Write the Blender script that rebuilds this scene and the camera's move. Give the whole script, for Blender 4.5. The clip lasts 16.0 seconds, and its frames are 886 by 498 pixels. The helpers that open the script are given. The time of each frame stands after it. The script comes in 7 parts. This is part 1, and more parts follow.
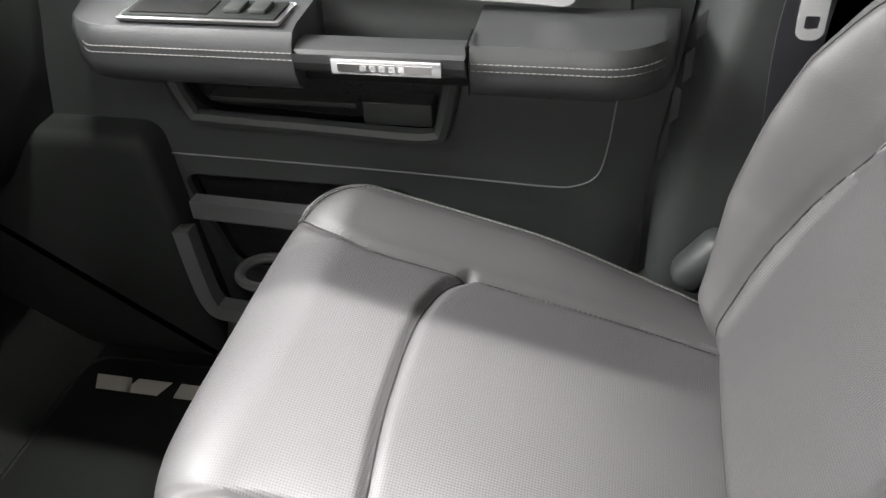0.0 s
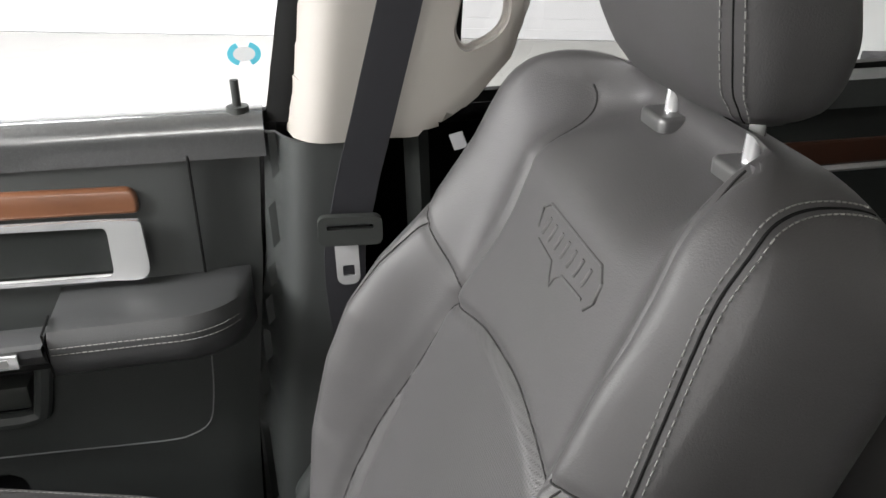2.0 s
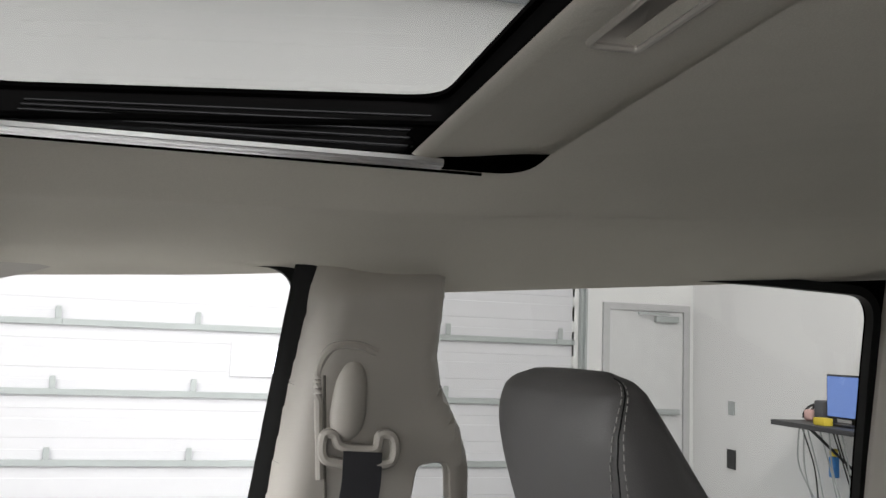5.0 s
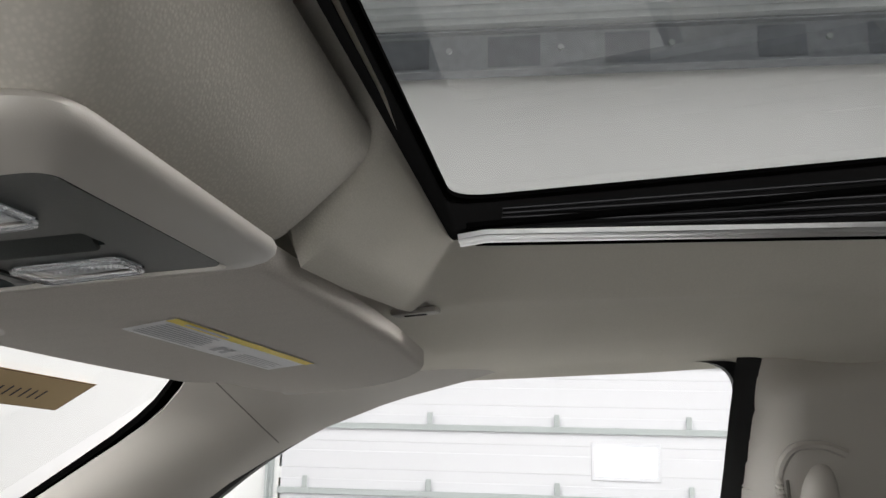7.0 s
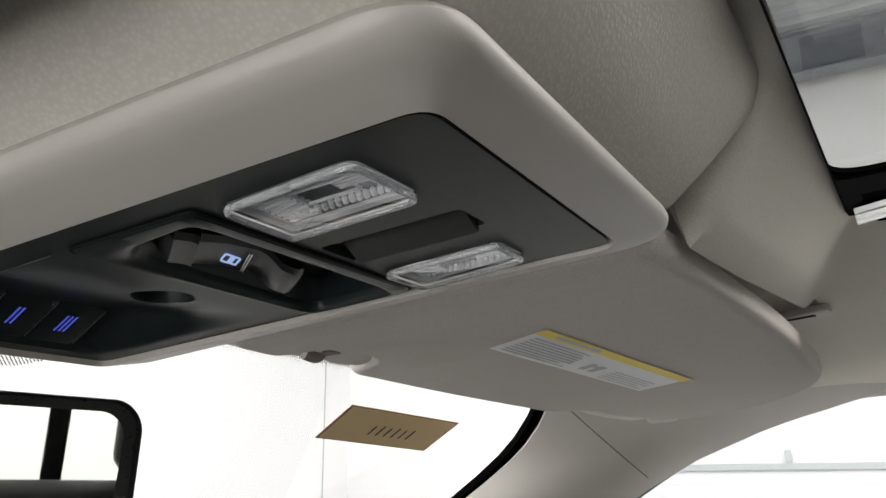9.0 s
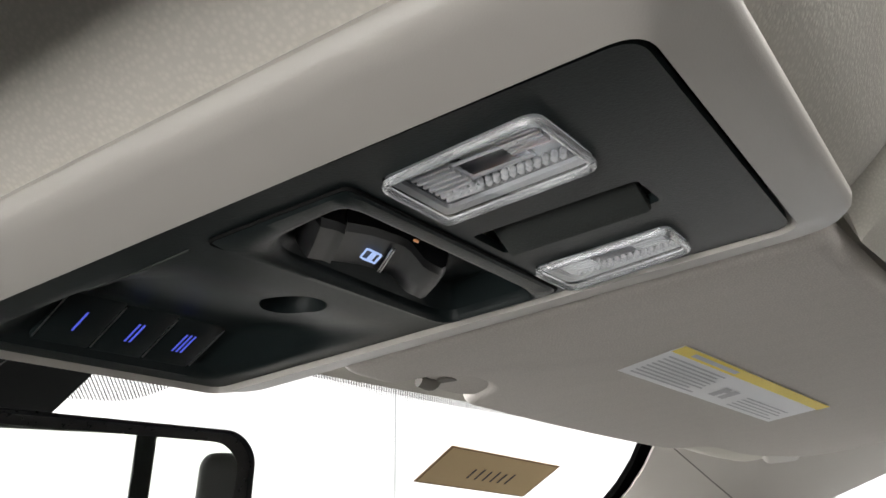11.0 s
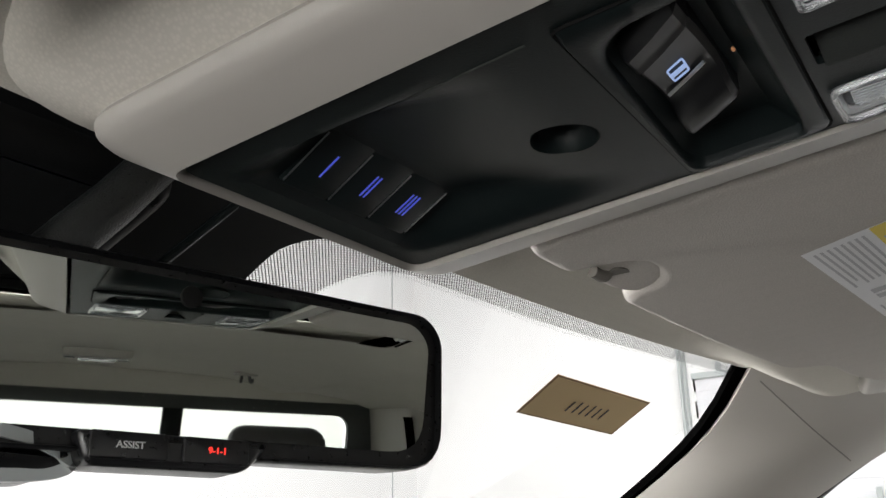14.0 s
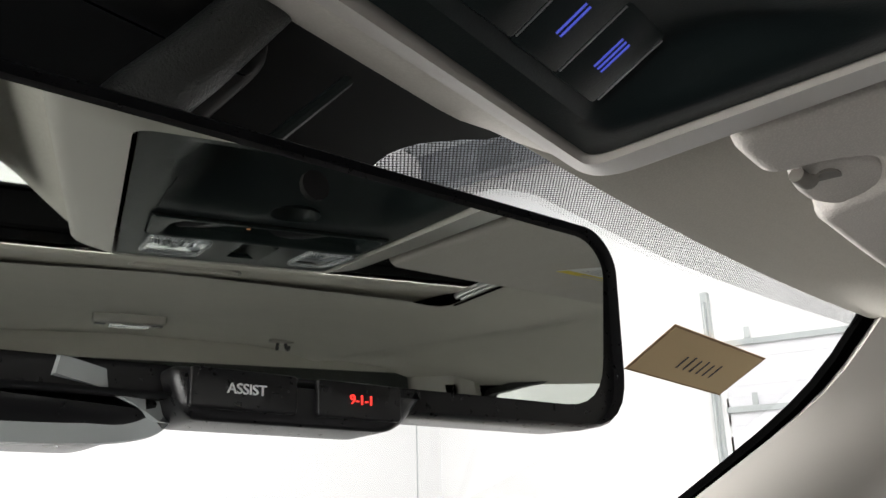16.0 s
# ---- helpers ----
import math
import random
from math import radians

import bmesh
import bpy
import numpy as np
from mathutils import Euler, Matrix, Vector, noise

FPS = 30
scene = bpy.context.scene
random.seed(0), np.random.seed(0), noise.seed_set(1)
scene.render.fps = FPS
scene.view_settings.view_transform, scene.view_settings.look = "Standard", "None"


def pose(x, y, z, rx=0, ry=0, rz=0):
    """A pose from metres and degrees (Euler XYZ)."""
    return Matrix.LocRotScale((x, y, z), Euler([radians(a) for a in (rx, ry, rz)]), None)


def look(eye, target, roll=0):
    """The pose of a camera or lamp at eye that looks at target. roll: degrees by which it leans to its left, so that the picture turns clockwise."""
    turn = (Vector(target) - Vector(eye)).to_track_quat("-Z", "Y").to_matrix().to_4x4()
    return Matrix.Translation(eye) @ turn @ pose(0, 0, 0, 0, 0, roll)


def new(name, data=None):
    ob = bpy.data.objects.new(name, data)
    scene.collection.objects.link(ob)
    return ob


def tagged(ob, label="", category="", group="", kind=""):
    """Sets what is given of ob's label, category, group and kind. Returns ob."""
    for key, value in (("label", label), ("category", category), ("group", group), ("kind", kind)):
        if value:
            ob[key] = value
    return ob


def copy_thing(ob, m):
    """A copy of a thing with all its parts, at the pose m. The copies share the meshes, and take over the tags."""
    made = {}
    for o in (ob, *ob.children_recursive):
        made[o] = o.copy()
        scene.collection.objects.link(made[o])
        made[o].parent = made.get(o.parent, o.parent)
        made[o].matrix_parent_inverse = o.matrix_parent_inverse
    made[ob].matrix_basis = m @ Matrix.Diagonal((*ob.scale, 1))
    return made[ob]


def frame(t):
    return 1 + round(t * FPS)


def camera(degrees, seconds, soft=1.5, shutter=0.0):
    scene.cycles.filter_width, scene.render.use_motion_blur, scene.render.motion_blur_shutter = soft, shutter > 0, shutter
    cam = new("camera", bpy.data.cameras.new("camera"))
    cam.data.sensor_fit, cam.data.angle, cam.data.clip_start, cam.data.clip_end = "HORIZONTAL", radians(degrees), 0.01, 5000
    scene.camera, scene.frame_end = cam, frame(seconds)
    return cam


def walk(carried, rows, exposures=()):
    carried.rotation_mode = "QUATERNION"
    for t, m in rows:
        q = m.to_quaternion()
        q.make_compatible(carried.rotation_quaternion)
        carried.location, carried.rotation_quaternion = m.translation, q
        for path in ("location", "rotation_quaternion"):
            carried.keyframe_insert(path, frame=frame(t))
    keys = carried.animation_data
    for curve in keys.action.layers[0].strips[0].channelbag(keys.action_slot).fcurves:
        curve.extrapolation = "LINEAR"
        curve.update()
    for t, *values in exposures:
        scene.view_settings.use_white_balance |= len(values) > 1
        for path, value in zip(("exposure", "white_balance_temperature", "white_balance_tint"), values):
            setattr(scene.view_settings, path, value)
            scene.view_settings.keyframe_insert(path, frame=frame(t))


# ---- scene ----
from mathutils.bvhtree import BVHTree
cam = camera(55.1, 16.0)
PATH = [
    (0, (-0.149, 0.189, 0.954), (1.398, 0.574, -0.255), -3.6),
    (0.5, (-0.159, 0.159, 0.985), (1.404, 0.368, -0.247), -3.2),
    (0.8, (-0.164, 0.129, 1.001), (1.407, 0.265, -0.229), -3.3),
    (1, (-0.168, 0.119, 1.012), (1.436, 0.192, -0.179), -3.8),
    (1.5, (-0.177, 0.083, 1.041), (1.538, -0.029, 0.018), -2.3),
    (2, (-0.181, 0.057, 1.05), (1.598, -0.243, 0.185), -1.8),
    (2.5, (-0.205, 0.046, 1.064), (1.604, -0.438, 0.361), -1.3),
    (3, (-0.262, 0.025, 1.078), (1.604, -0.554, 0.651), -1.2),
    (3.2, (-0.291, 0.016, 1.094), (1.593, -0.592, 0.81), -1.1),
    (5.5, (-0.314, 0.109, 1.131), (1.62, -0.316, 1.41), -2.7),
    (6, (-0.33, 0.12, 1.138), (1.629, -0.098, 1.478), -2.5),
    (6.5, (-0.3, 0.164, 1.129), (1.659, 0.162, 1.528), -2.4),
    (7, (-0.265, 0.201, 1.13), (1.668, 0.448, 1.582), -3.3),
    (7.5, (-0.264, 0.21, 1.128), (1.591, 0.759, 1.637), -3.2),
    (8, (-0.245, 0.222, 1.133), (1.53, 0.968, 1.674), -3.0),
    (8.5, (-0.224, 0.235, 1.129), (1.488, 1.102, 1.693), -2.9),
    (9, (-0.215, 0.248, 1.121), (1.455, 1.171, 1.722), -4.5),
    (11.5, (-0.205, 0.299, 1.11), (1.344, 1.316, 1.863), -4.7),
    (12, (-0.212, 0.311, 1.106), (1.337, 1.32, 1.868), -4.8),
    (12.5, (-0.218, 0.331, 1.096), (1.338, 1.34, 1.847), -4.8),
    (13, (-0.224, 0.35, 1.079), (1.342, 1.351, 1.819), -5.0),
    (13.5, (-0.237, 0.363, 1.074), (1.336, 1.359, 1.805), -5.3),
    (14, (-0.241, 0.389, 1.072), (1.338, 1.384, 1.79), -5.4),
    (14.5, (-0.24, 0.416, 1.069), (1.34, 1.415, 1.781), -5.3),
    (15, (-0.231, 0.438, 1.071), (1.342, 1.444, 1.785), -5.5),
    (15.5, (-0.2, 0.474, 1.088), (1.368, 1.488, 1.803), -5.7),
    (16, (-0.189, 0.494, 1.085), (1.383, 1.538, 1.747), -5.6),
]
EXPOSURES = [(0.0, 2.25), (1.0, 2.4), (1.5, 2.4), (2.0, 1.85), (2.5, 1.6), (3.2, 1.30), (5.3, 1.04), (6.0, 0.88), (6.5, 0.86), (7.5, 0.98), (9.0, 1.18), (11.3, 1.58), (12.5, 1.60), (13.0, 1.44), (13.5, 1.22), (14.0, 1.09), (14.5, 0.98), (15.0, 0.94), (15.5, 0.98), (16.0, 1.2)]
walk(cam, [(t, look(eye, target, roll)) for t, eye, target, roll in PATH], EXPOSURES)

# ---------------- world and light ----------------
world = bpy.data.worlds.new("world")
scene.world = world
world.use_nodes = True
world.node_tree.nodes["Background"].inputs[0].default_value = (0.9, 0.95, 1.0, 1)
world.node_tree.nodes["Background"].inputs[1].default_value = 0.05


def area_lamp(name, m, sx, sy, watts, colour=(1, 1, 1)):
    lamp = bpy.data.lights.new(name, "AREA")
    lamp.shape, lamp.size, lamp.size_y, lamp.energy, lamp.color = "RECTANGLE", sx, sy, watts, colour
    ob = new(name, lamp)
    ob.matrix_world = m
    return ob


# strip lamps added under the garage roof, kept weak towards the cabin's driver's side
LAMPS = [(-0.10, -1.1, 290), (-3.5, -2.5, 20), (-3.5, 2.5, 20), (4.6, -2.4, 42), (4.6, 2.6, 42), (-1.5, 4.2, 60), (1.0, -3.2, 55), (1.2, 4.6, 70)]
for lx, ly, watts in LAMPS:
    area_lamp("strip_light", pose(lx, ly, 4.34, 0, 0, -2.2), 0.07 if lx == -0.10 else 0.2, 2.3, watts, (1.0, 0.978, 0.962))
# Added fill lamps stand in for light through windscreen and driver's window.
area_lamp("windscreen_light", look((0.32, 1.75, 1.5), (0.38, 0.1, 0.45)), 0.9, 0.6, 25, (1.0, 0.99, 0.98))
area_lamp("driver_window_light", look((-0.86, 0.58, 0.98), (-0.45, 0.55, 1.50)), 0.85, 0.36, 2.7, (1.0, 0.985, 0.96))


# ---------------- materials ----------------
def material(name, colour, rough=0.5, metal=0.0, grain=0.0, scale=400.0, bump=0.0, vary=0.12, spots=0.0, coat=0.0, spec=0.5, plane="XY"):
    """Painted, moulded or cloth surface: colour varied at two scales, with fine relief."""
    m = bpy.data.materials.new(name)
    m.use_nodes = True
    nt = m.node_tree
    b = nt.nodes["Principled BSDF"]
    b.inputs["Metallic"].default_value = metal
    b.inputs["Coat Weight"].default_value = coat
    b.inputs["Specular IOR Level"].default_value = spec
    tc = nt.nodes.new("ShaderNodeTexCoord")
    big = nt.nodes.new("ShaderNodeTexNoise")
    big.inputs["Scale"].default_value, big.inputs["Detail"].default_value = 9.0, 4.0
    nt.links.new(tc.outputs["Object"], big.inputs["Vector"])
    mix = nt.nodes.new("ShaderNodeMix")
    mix.data_type = "RGBA"
    lo = [c * (1 - vary) for c in colour]
    hi = [min(1, c * (1 + vary)) for c in colour]
    mix.inputs[6].default_value, mix.inputs[7].default_value = (*lo, 1), (*hi, 1)
    nt.links.new(big.outputs["Fac"], mix.inputs["Factor"])
    nt.links.new(mix.outputs[2], b.inputs["Base Color"])
    fine = nt.nodes.new("ShaderNodeTexNoise")
    fine.inputs["Scale"].default_value, fine.inputs["Detail"].default_value = scale, 3.0
    nt.links.new(tc.outputs["Object"], fine.inputs["Vector"])
    rr = nt.nodes.new("ShaderNodeMapRange")
    wob = (0.07 if bump else 0.02) + grain
    rr.inputs[3].default_value, rr.inputs[4].default_value = max(0, rough - wob), min(1, rough + wob)
    nt.links.new(fine.outputs["Fac"], rr.inputs[0])
    nt.links.new(rr.outputs[0], b.inputs["Roughness"])
    if bump:
        bn = nt.nodes.new("ShaderNodeBump")
        bn.inputs["Strength"].default_value, bn.inputs["Distance"].default_value = bump, 0.0006
        nt.links.new(fine.outputs["Fac"], bn.inputs["Height"])
        if spots:
            sep, com = nt.nodes.new("ShaderNodeSeparateXYZ"), nt.nodes.new("ShaderNodeCombineXYZ")
            nt.links.new(tc.outputs["Object"], sep.inputs[0])
            for axis, to in zip(plane, "XY"):
                nt.links.new(sep.outputs[axis], com.inputs[to])
            vor = nt.nodes.new("ShaderNodeTexVoronoi")
            vor.voronoi_dimensions = "2D"
            vor.inputs["Scale"].default_value, vor.inputs["Randomness"].default_value = spots, 0.0
            nt.links.new(com.outputs[0], vor.inputs["Vector"])
            ramp = nt.nodes.new("ShaderNodeMapRange")
            ramp.inputs[1].default_value, ramp.inputs[2].default_value = 0.20, 0.36
            nt.links.new(vor.outputs["Distance"], ramp.inputs[0])
            dark = nt.nodes.new("ShaderNodeMix")
            dark.data_type = "RGBA"
            dark.inputs[6].default_value = (*[c * 0.55 for c in colour], 1)
            nt.links.new(ramp.outputs[0], dark.inputs["Factor"])
            nt.links.new(mix.outputs[2], dark.inputs[7])
            nt.links.new(dark.outputs[2], b.inputs["Base Color"])
            b2 = nt.nodes.new("ShaderNodeBump")
            b2.inputs["Strength"].default_value, b2.inputs["Distance"].default_value = 0.35, 0.0006
            nt.links.new(ramp.outputs[0], b2.inputs["Height"])
            nt.links.new(bn.outputs[0], b2.inputs["Normal"])
            nt.links.new(b2.outputs[0], b.inputs["Normal"])
        else:
            nt.links.new(bn.outputs[0], b.inputs["Normal"])
    return m


def woven(m, scale, relief=0.22, shade=0.88):
    """Adds small knit loops to a cloth: relief, and darker gaps between the loops."""
    nt = m.node_tree
    b = nt.nodes["Principled BSDF"]
    tc = nt.nodes.new("ShaderNodeTexCoord")
    loops = nt.nodes.new("ShaderNodeTexVoronoi")
    loops.inputs["Scale"].default_value, loops.inputs["Randomness"].default_value = scale, 0.8
    nt.links.new(tc.outputs["Object"], loops.inputs["Vector"])
    ramp = nt.nodes.new("ShaderNodeMapRange")
    ramp.inputs[1].default_value, ramp.inputs[2].default_value = 0.15, 0.62
    ramp.inputs[3].default_value, ramp.inputs[4].default_value = 1.0, 0.0
    nt.links.new(loops.outputs["Distance"], ramp.inputs[0])
    bn = nt.nodes.new("ShaderNodeBump")
    bn.inputs["Strength"].default_value, bn.inputs["Distance"].default_value = relief, 0.0006
    nt.links.new(ramp.outputs[0], bn.inputs["Height"])
    nt.links.new(b.inputs["Normal"].links[0].from_socket, bn.inputs["Normal"])
    nt.links.new(bn.outputs[0], b.inputs["Normal"])
    tint = nt.nodes.new("ShaderNodeMapRange")
    tint.inputs[3].default_value, tint.inputs[4].default_value = shade, 1.06
    nt.links.new(ramp.outputs[0], tint.inputs[0])
    mul = nt.nodes.new("ShaderNodeMix")
    mul.data_type, mul.blend_type = "RGBA", "MULTIPLY"
    mul.inputs["Factor"].default_value = 1.0
    nt.links.new(b.inputs["Base Color"].links[0].from_socket, mul.inputs[6])
    nt.links.new(tint.outputs[0], mul.inputs[7])
    nt.links.new(mul.outputs[2], b.inputs["Base Color"])
    return m


def glass(name, tint=(1, 1, 1), gloss=0.08):
    """A thin pane: tinted see-through with a mirror-like sheen by angle."""
    m = bpy.data.materials.new(name)
    m.use_nodes = True
    nt = m.node_tree
    nt.nodes.remove(nt.nodes["Principled BSDF"])
    out = nt.nodes["Material Output"]
    tr = nt.nodes.new("ShaderNodeBsdfTransparent")
    tr.inputs[0].default_value = (*tint, 1)
    gl = nt.nodes.new("ShaderNodeBsdfGlossy")
    gl.inputs["Roughness"].default_value = 0.02
    fr = nt.nodes.new("ShaderNodeLayerWeight")
    pw = nt.nodes.new("ShaderNodeMath")
    pw.operation = "POWER"
    pw.inputs[1].default_value = 5.0
    nt.links.new(fr.outputs["Facing"], pw.inputs[0])
    ma = nt.nodes.new("ShaderNodeMath")
    ma.operation = "MULTIPLY_ADD"
    ma.inputs[1].default_value, ma.inputs[2].default_value = 0.7, gloss * 0.5
    nt.links.new(pw.outputs[0], ma.inputs[0])
    mx = nt.nodes.new("ShaderNodeMixShader")
    nt.links.new(ma.outputs[0], mx.inputs[0])
    nt.links.new(tr.outputs[0], mx.inputs[1])
    nt.links.new(gl.outputs[0], mx.inputs[2])
    nt.links.new(mx.outputs[0], out.inputs["Surface"])
    return m


def emitter(name, colour, power):
    m = bpy.data.materials.new(name)
    m.use_nodes = True
    b = m.node_tree.nodes["Principled BSDF"]
    b.inputs["Base Color"].default_value = (*[c * 0.2 for c in colour], 1)
    b.inputs["Emission Color"].default_value = (*colour, 1)
    b.inputs["Emission Strength"].default_value = power
    return m


LEATHER = material("black leather", (0.0510, 0.0495, 0.0500), 0.54, scale=760, bump=0.4, vary=0.1, spec=0.42)
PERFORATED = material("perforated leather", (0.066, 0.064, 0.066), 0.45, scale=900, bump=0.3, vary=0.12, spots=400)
# Backrest copy of the same leather; darker base tones down the light on it.
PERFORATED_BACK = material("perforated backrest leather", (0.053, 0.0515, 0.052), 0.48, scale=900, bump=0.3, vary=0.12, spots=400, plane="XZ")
ARMLEATHER = material("dark armrest leather", (0.041, 0.042, 0.043), 0.42, scale=700, bump=0.4, vary=0.1)
SEAM = material("seam shadow thread", (0.010, 0.010, 0.010), 0.9, spec=0.05)
LEATHER_SEAM = material("sunk leather seam", (0.018, 0.0175, 0.0175), 0.8, spec=0.15)
THREAD = material("pale grey thread", (0.16, 0.16, 0.152), 0.8)
PLASTIC = material("dark grained plastic", (0.030, 0.033, 0.031), 0.55, scale=1400, bump=0.35, spec=0.35)
PLASTIC_SOFT = material("soft dark door trim", (0.036, 0.039, 0.038), 0.45, scale=1200, bump=0.35, spec=0.4)
# Lighter grey puts the light on the door's bin rim into its colour.
BINGREY = material("lightened grey moulded plastic", (0.075, 0.077, 0.078), 0.5, scale=1200, bump=0.3)
SILL = material("glossy dark sill trim", (0.07, 0.072, 0.072), 0.26, scale=1200, bump=0.08, spec=1.0, coat=1.0)
CONSOLE_BLACK = material("charcoal console plastic", (0.0075, 0.0112, 0.0116), 0.40, scale=1600, bump=0.14, vary=0.25, spec=0.17)
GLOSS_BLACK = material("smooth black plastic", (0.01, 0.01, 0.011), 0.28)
ROCKER = material("satin black switch plastic", (0.008, 0.008, 0.009), 0.42, spec=0.3)
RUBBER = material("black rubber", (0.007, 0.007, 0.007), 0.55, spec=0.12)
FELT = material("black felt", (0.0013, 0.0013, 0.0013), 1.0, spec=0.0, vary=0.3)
PLEAT = material("black weather strip", (0.016, 0.016, 0.017), 0.8, spec=0.0)
DARKTRIM = material("black grained trim", (0.017, 0.019, 0.018), 0.65, scale=1400, bump=0.3, spec=0.2)
TAN_SMOOTH = material("smooth greige console plastic", (0.41, 0.388, 0.358), 0.42, scale=1800, bump=0.08, vary=0.03)
TAN = material("greige trim plastic", (0.34, 0.320, 0.292), 0.5, scale=1500, bump=0.2, vary=0.04)
CLOTH = woven(material("greige headliner cloth", (0.52, 0.495, 0.44), 0.9, scale=500, bump=0.15, vary=0.05), 900.0, 0.10, 0.95)
FAIRING = woven(material("greige fairing cloth", (0.46, 0.436, 0.392), 0.88, scale=900, bump=0.08, vary=0.05), 600.0, 0.09, 0.945)
VISOR = woven(material("greige visor cloth", (0.45, 0.42, 0.385), 0.8, scale=900, bump=0.3, vary=0.04), 900.0, 0.2, 0.94)
CHROME = material("bright chrome", (0.92, 0.92, 0.93), 0.16, metal=0.72, vary=0.03)
SATIN = material("satin aluminium", (0.65, 0.65, 0.66), 0.3, metal=1.0, vary=0.06)
STEEL = material("zinc plated steel", (0.6, 0.6, 0.58), 0.3, metal=1.0, vary=0.1)
WOOD = material("brown wood veneer", (0.15, 0.062, 0.030), 0.3, scale=120, vary=0.3, coat=0.5)
# Copy of the wood veneer with the rear cabin's shade in its colour.
WOOD_SHADED = material("wood veneer darkened for shade", (0.045, 0.018, 0.010), 0.35, scale=120, vary=0.3)
WEB = material("charcoal belt webbing", (0.021, 0.021, 0.026), 0.75, scale=1500, bump=0.6)
CARPET = material("black floor carpet", (0.011, 0.012, 0.011), 0.95, scale=700, bump=1.0, vary=0.4, spec=0.05)
MATRUB = material("black floor mat", (0.010, 0.011, 0.010), 0.95, scale=800, bump=1.0, vary=0.3, spec=0.05)
SILVER = material("silver emblem print", (0.36, 0.34, 0.30), 0.5, vary=0.15)
WALL = material("white wall paint", (0.82, 0.82, 0.82), 0.7, scale=60, bump=0.1, vary=0.02)
DOORWHITE = material("white garage door steel", (0.68, 0.68, 0.71), 0.5, scale=80, bump=0.1, vary=0.02)
GREYPAINT = material("pale grey steel", (0.42, 0.45, 0.45), 0.4, vary=0.08)
CONCRETE = material("pale sealed garage floor", (0.42, 0.415, 0.405), 0.5, scale=30, bump=0.2, vary=0.15)
DECK = material("galvanised roof deck", (0.46, 0.48, 0.50), 0.5, vary=0.15)
BEAM = material("dark steel beam", (0.26, 0.275, 0.30), 0.6, vary=0.3)
BEAMDARK = material("dark beam patch", (0.17, 0.183, 0.205), 0.6, vary=0.3)
PAPER = material("manila card", (0.52, 0.38, 0.2), 0.8, vary=0.05)
PAPERDARK = material("brown card border", (0.25, 0.16, 0.08), 0.8)
INK = material("dark ink", (0.03, 0.03, 0.035), 0.7)
LABELWHITE = material("white printed label", (0.75, 0.75, 0.76), 0.6, vary=0.02)
LABELYELLOW = material("yellow label band", (0.75, 0.58, 0.06), 0.6, vary=0.02)
LABELGREY = material("grey label print", (0.42, 0.42, 0.44), 0.6)
BLUEPRINT = material("blue sticker", (0.05, 0.25, 0.65), 0.5)
CLEAR = glass("clear door glass", (0.97, 0.985, 0.975))
TINTED = glass("tinted privacy glass", (0.46, 0.465, 0.45))
REARGLASS = glass("lightly tinted rear glass", (0.62, 0.63, 0.61))
ROOFGLASS = glass("tinted sunroof glass", (0.54, 0.55, 0.535))
WINDSHIELD = glass("clear windscreen glass", (0.98, 0.99, 0.985))
CERAMIC = material("black ceramic print", (0.006, 0.0065, 0.0068), 0.4, spec=0.18)
MIRROR = material("mirror silver", (0.76, 0.80, 0.76), 0.01, metal=1.0, vary=0.0)
BLUE_LIGHT = emitter("blue backlight", (0.12, 0.16, 1.0), 0.19)
ICE_LIGHT = emitter("pale blue backlight", (0.45, 0.6, 1.0), 0.28)
RED_LIGHT = emitter("red backlight", (1.0, 0.04, 0.03), 0.7)
AMBER_GLINT = emitter("amber glint glow", (1.0, 0.45, 0.2), 0.12)
TUBE_LIGHT = emitter("fluorescent tube", (1.0, 0.98, 0.95), 12.0)


# ---------------- building helpers ----------------
def part(name, bm, mat, parent, label=""):
    """Links a bmesh as one mesh object under a thing or a part."""
    bmesh.ops.recalc_face_normals(bm, faces=bm.faces)
    me = bpy.data.meshes.new(name)
    bm.to_mesh(me)
    bm.free()
    me.materials.append(mat)
    for p in me.polygons:
        p.use_smooth = True
    me.set_sharp_from_angle(angle=radians(38))
    ob = new(name, me)
    if parent is not None:
        ob.parent = parent
    if label:
        tagged(ob, label=label)
    return ob


def thing(name, label, category, group="", kind=""):
    return tagged(new(name), label, category, group, kind)


def structure(name, bm, mat, label, category):
    return tagged(part(name, bm, mat, None), label, category, kind="structure")


def join(*bms):
    """Several bmeshes as one."""
    out = bmesh.new()
    for b in bms:
        me = bpy.data.meshes.new("tmp")
        b.to_mesh(me)
        b.free()
        out.from_mesh(me)
        bpy.data.meshes.remove(me)
    return out


def box(x0, x1, y0, y1, z0, z1, r=0.0, seg=2):
    bm = bmesh.new()
    bmesh.ops.create_cube(bm, size=1)
    for v in bm.verts:
        v.co = Vector(((x0 + x1) / 2 + v.co.x * (x1 - x0), (y0 + y1) / 2 + v.co.y * (y1 - y0), (z0 + z1) / 2 + v.co.z * (z1 - z0)))
    if r:
        bmesh.ops.bevel(bm, geom=list(bm.edges), offset=r, segments=seg, profile=0.5, affect="EDGES")
    return bm


def moved(bm, m):
    bmesh.ops.transform(bm, matrix=m, verts=bm.verts)
    return bm


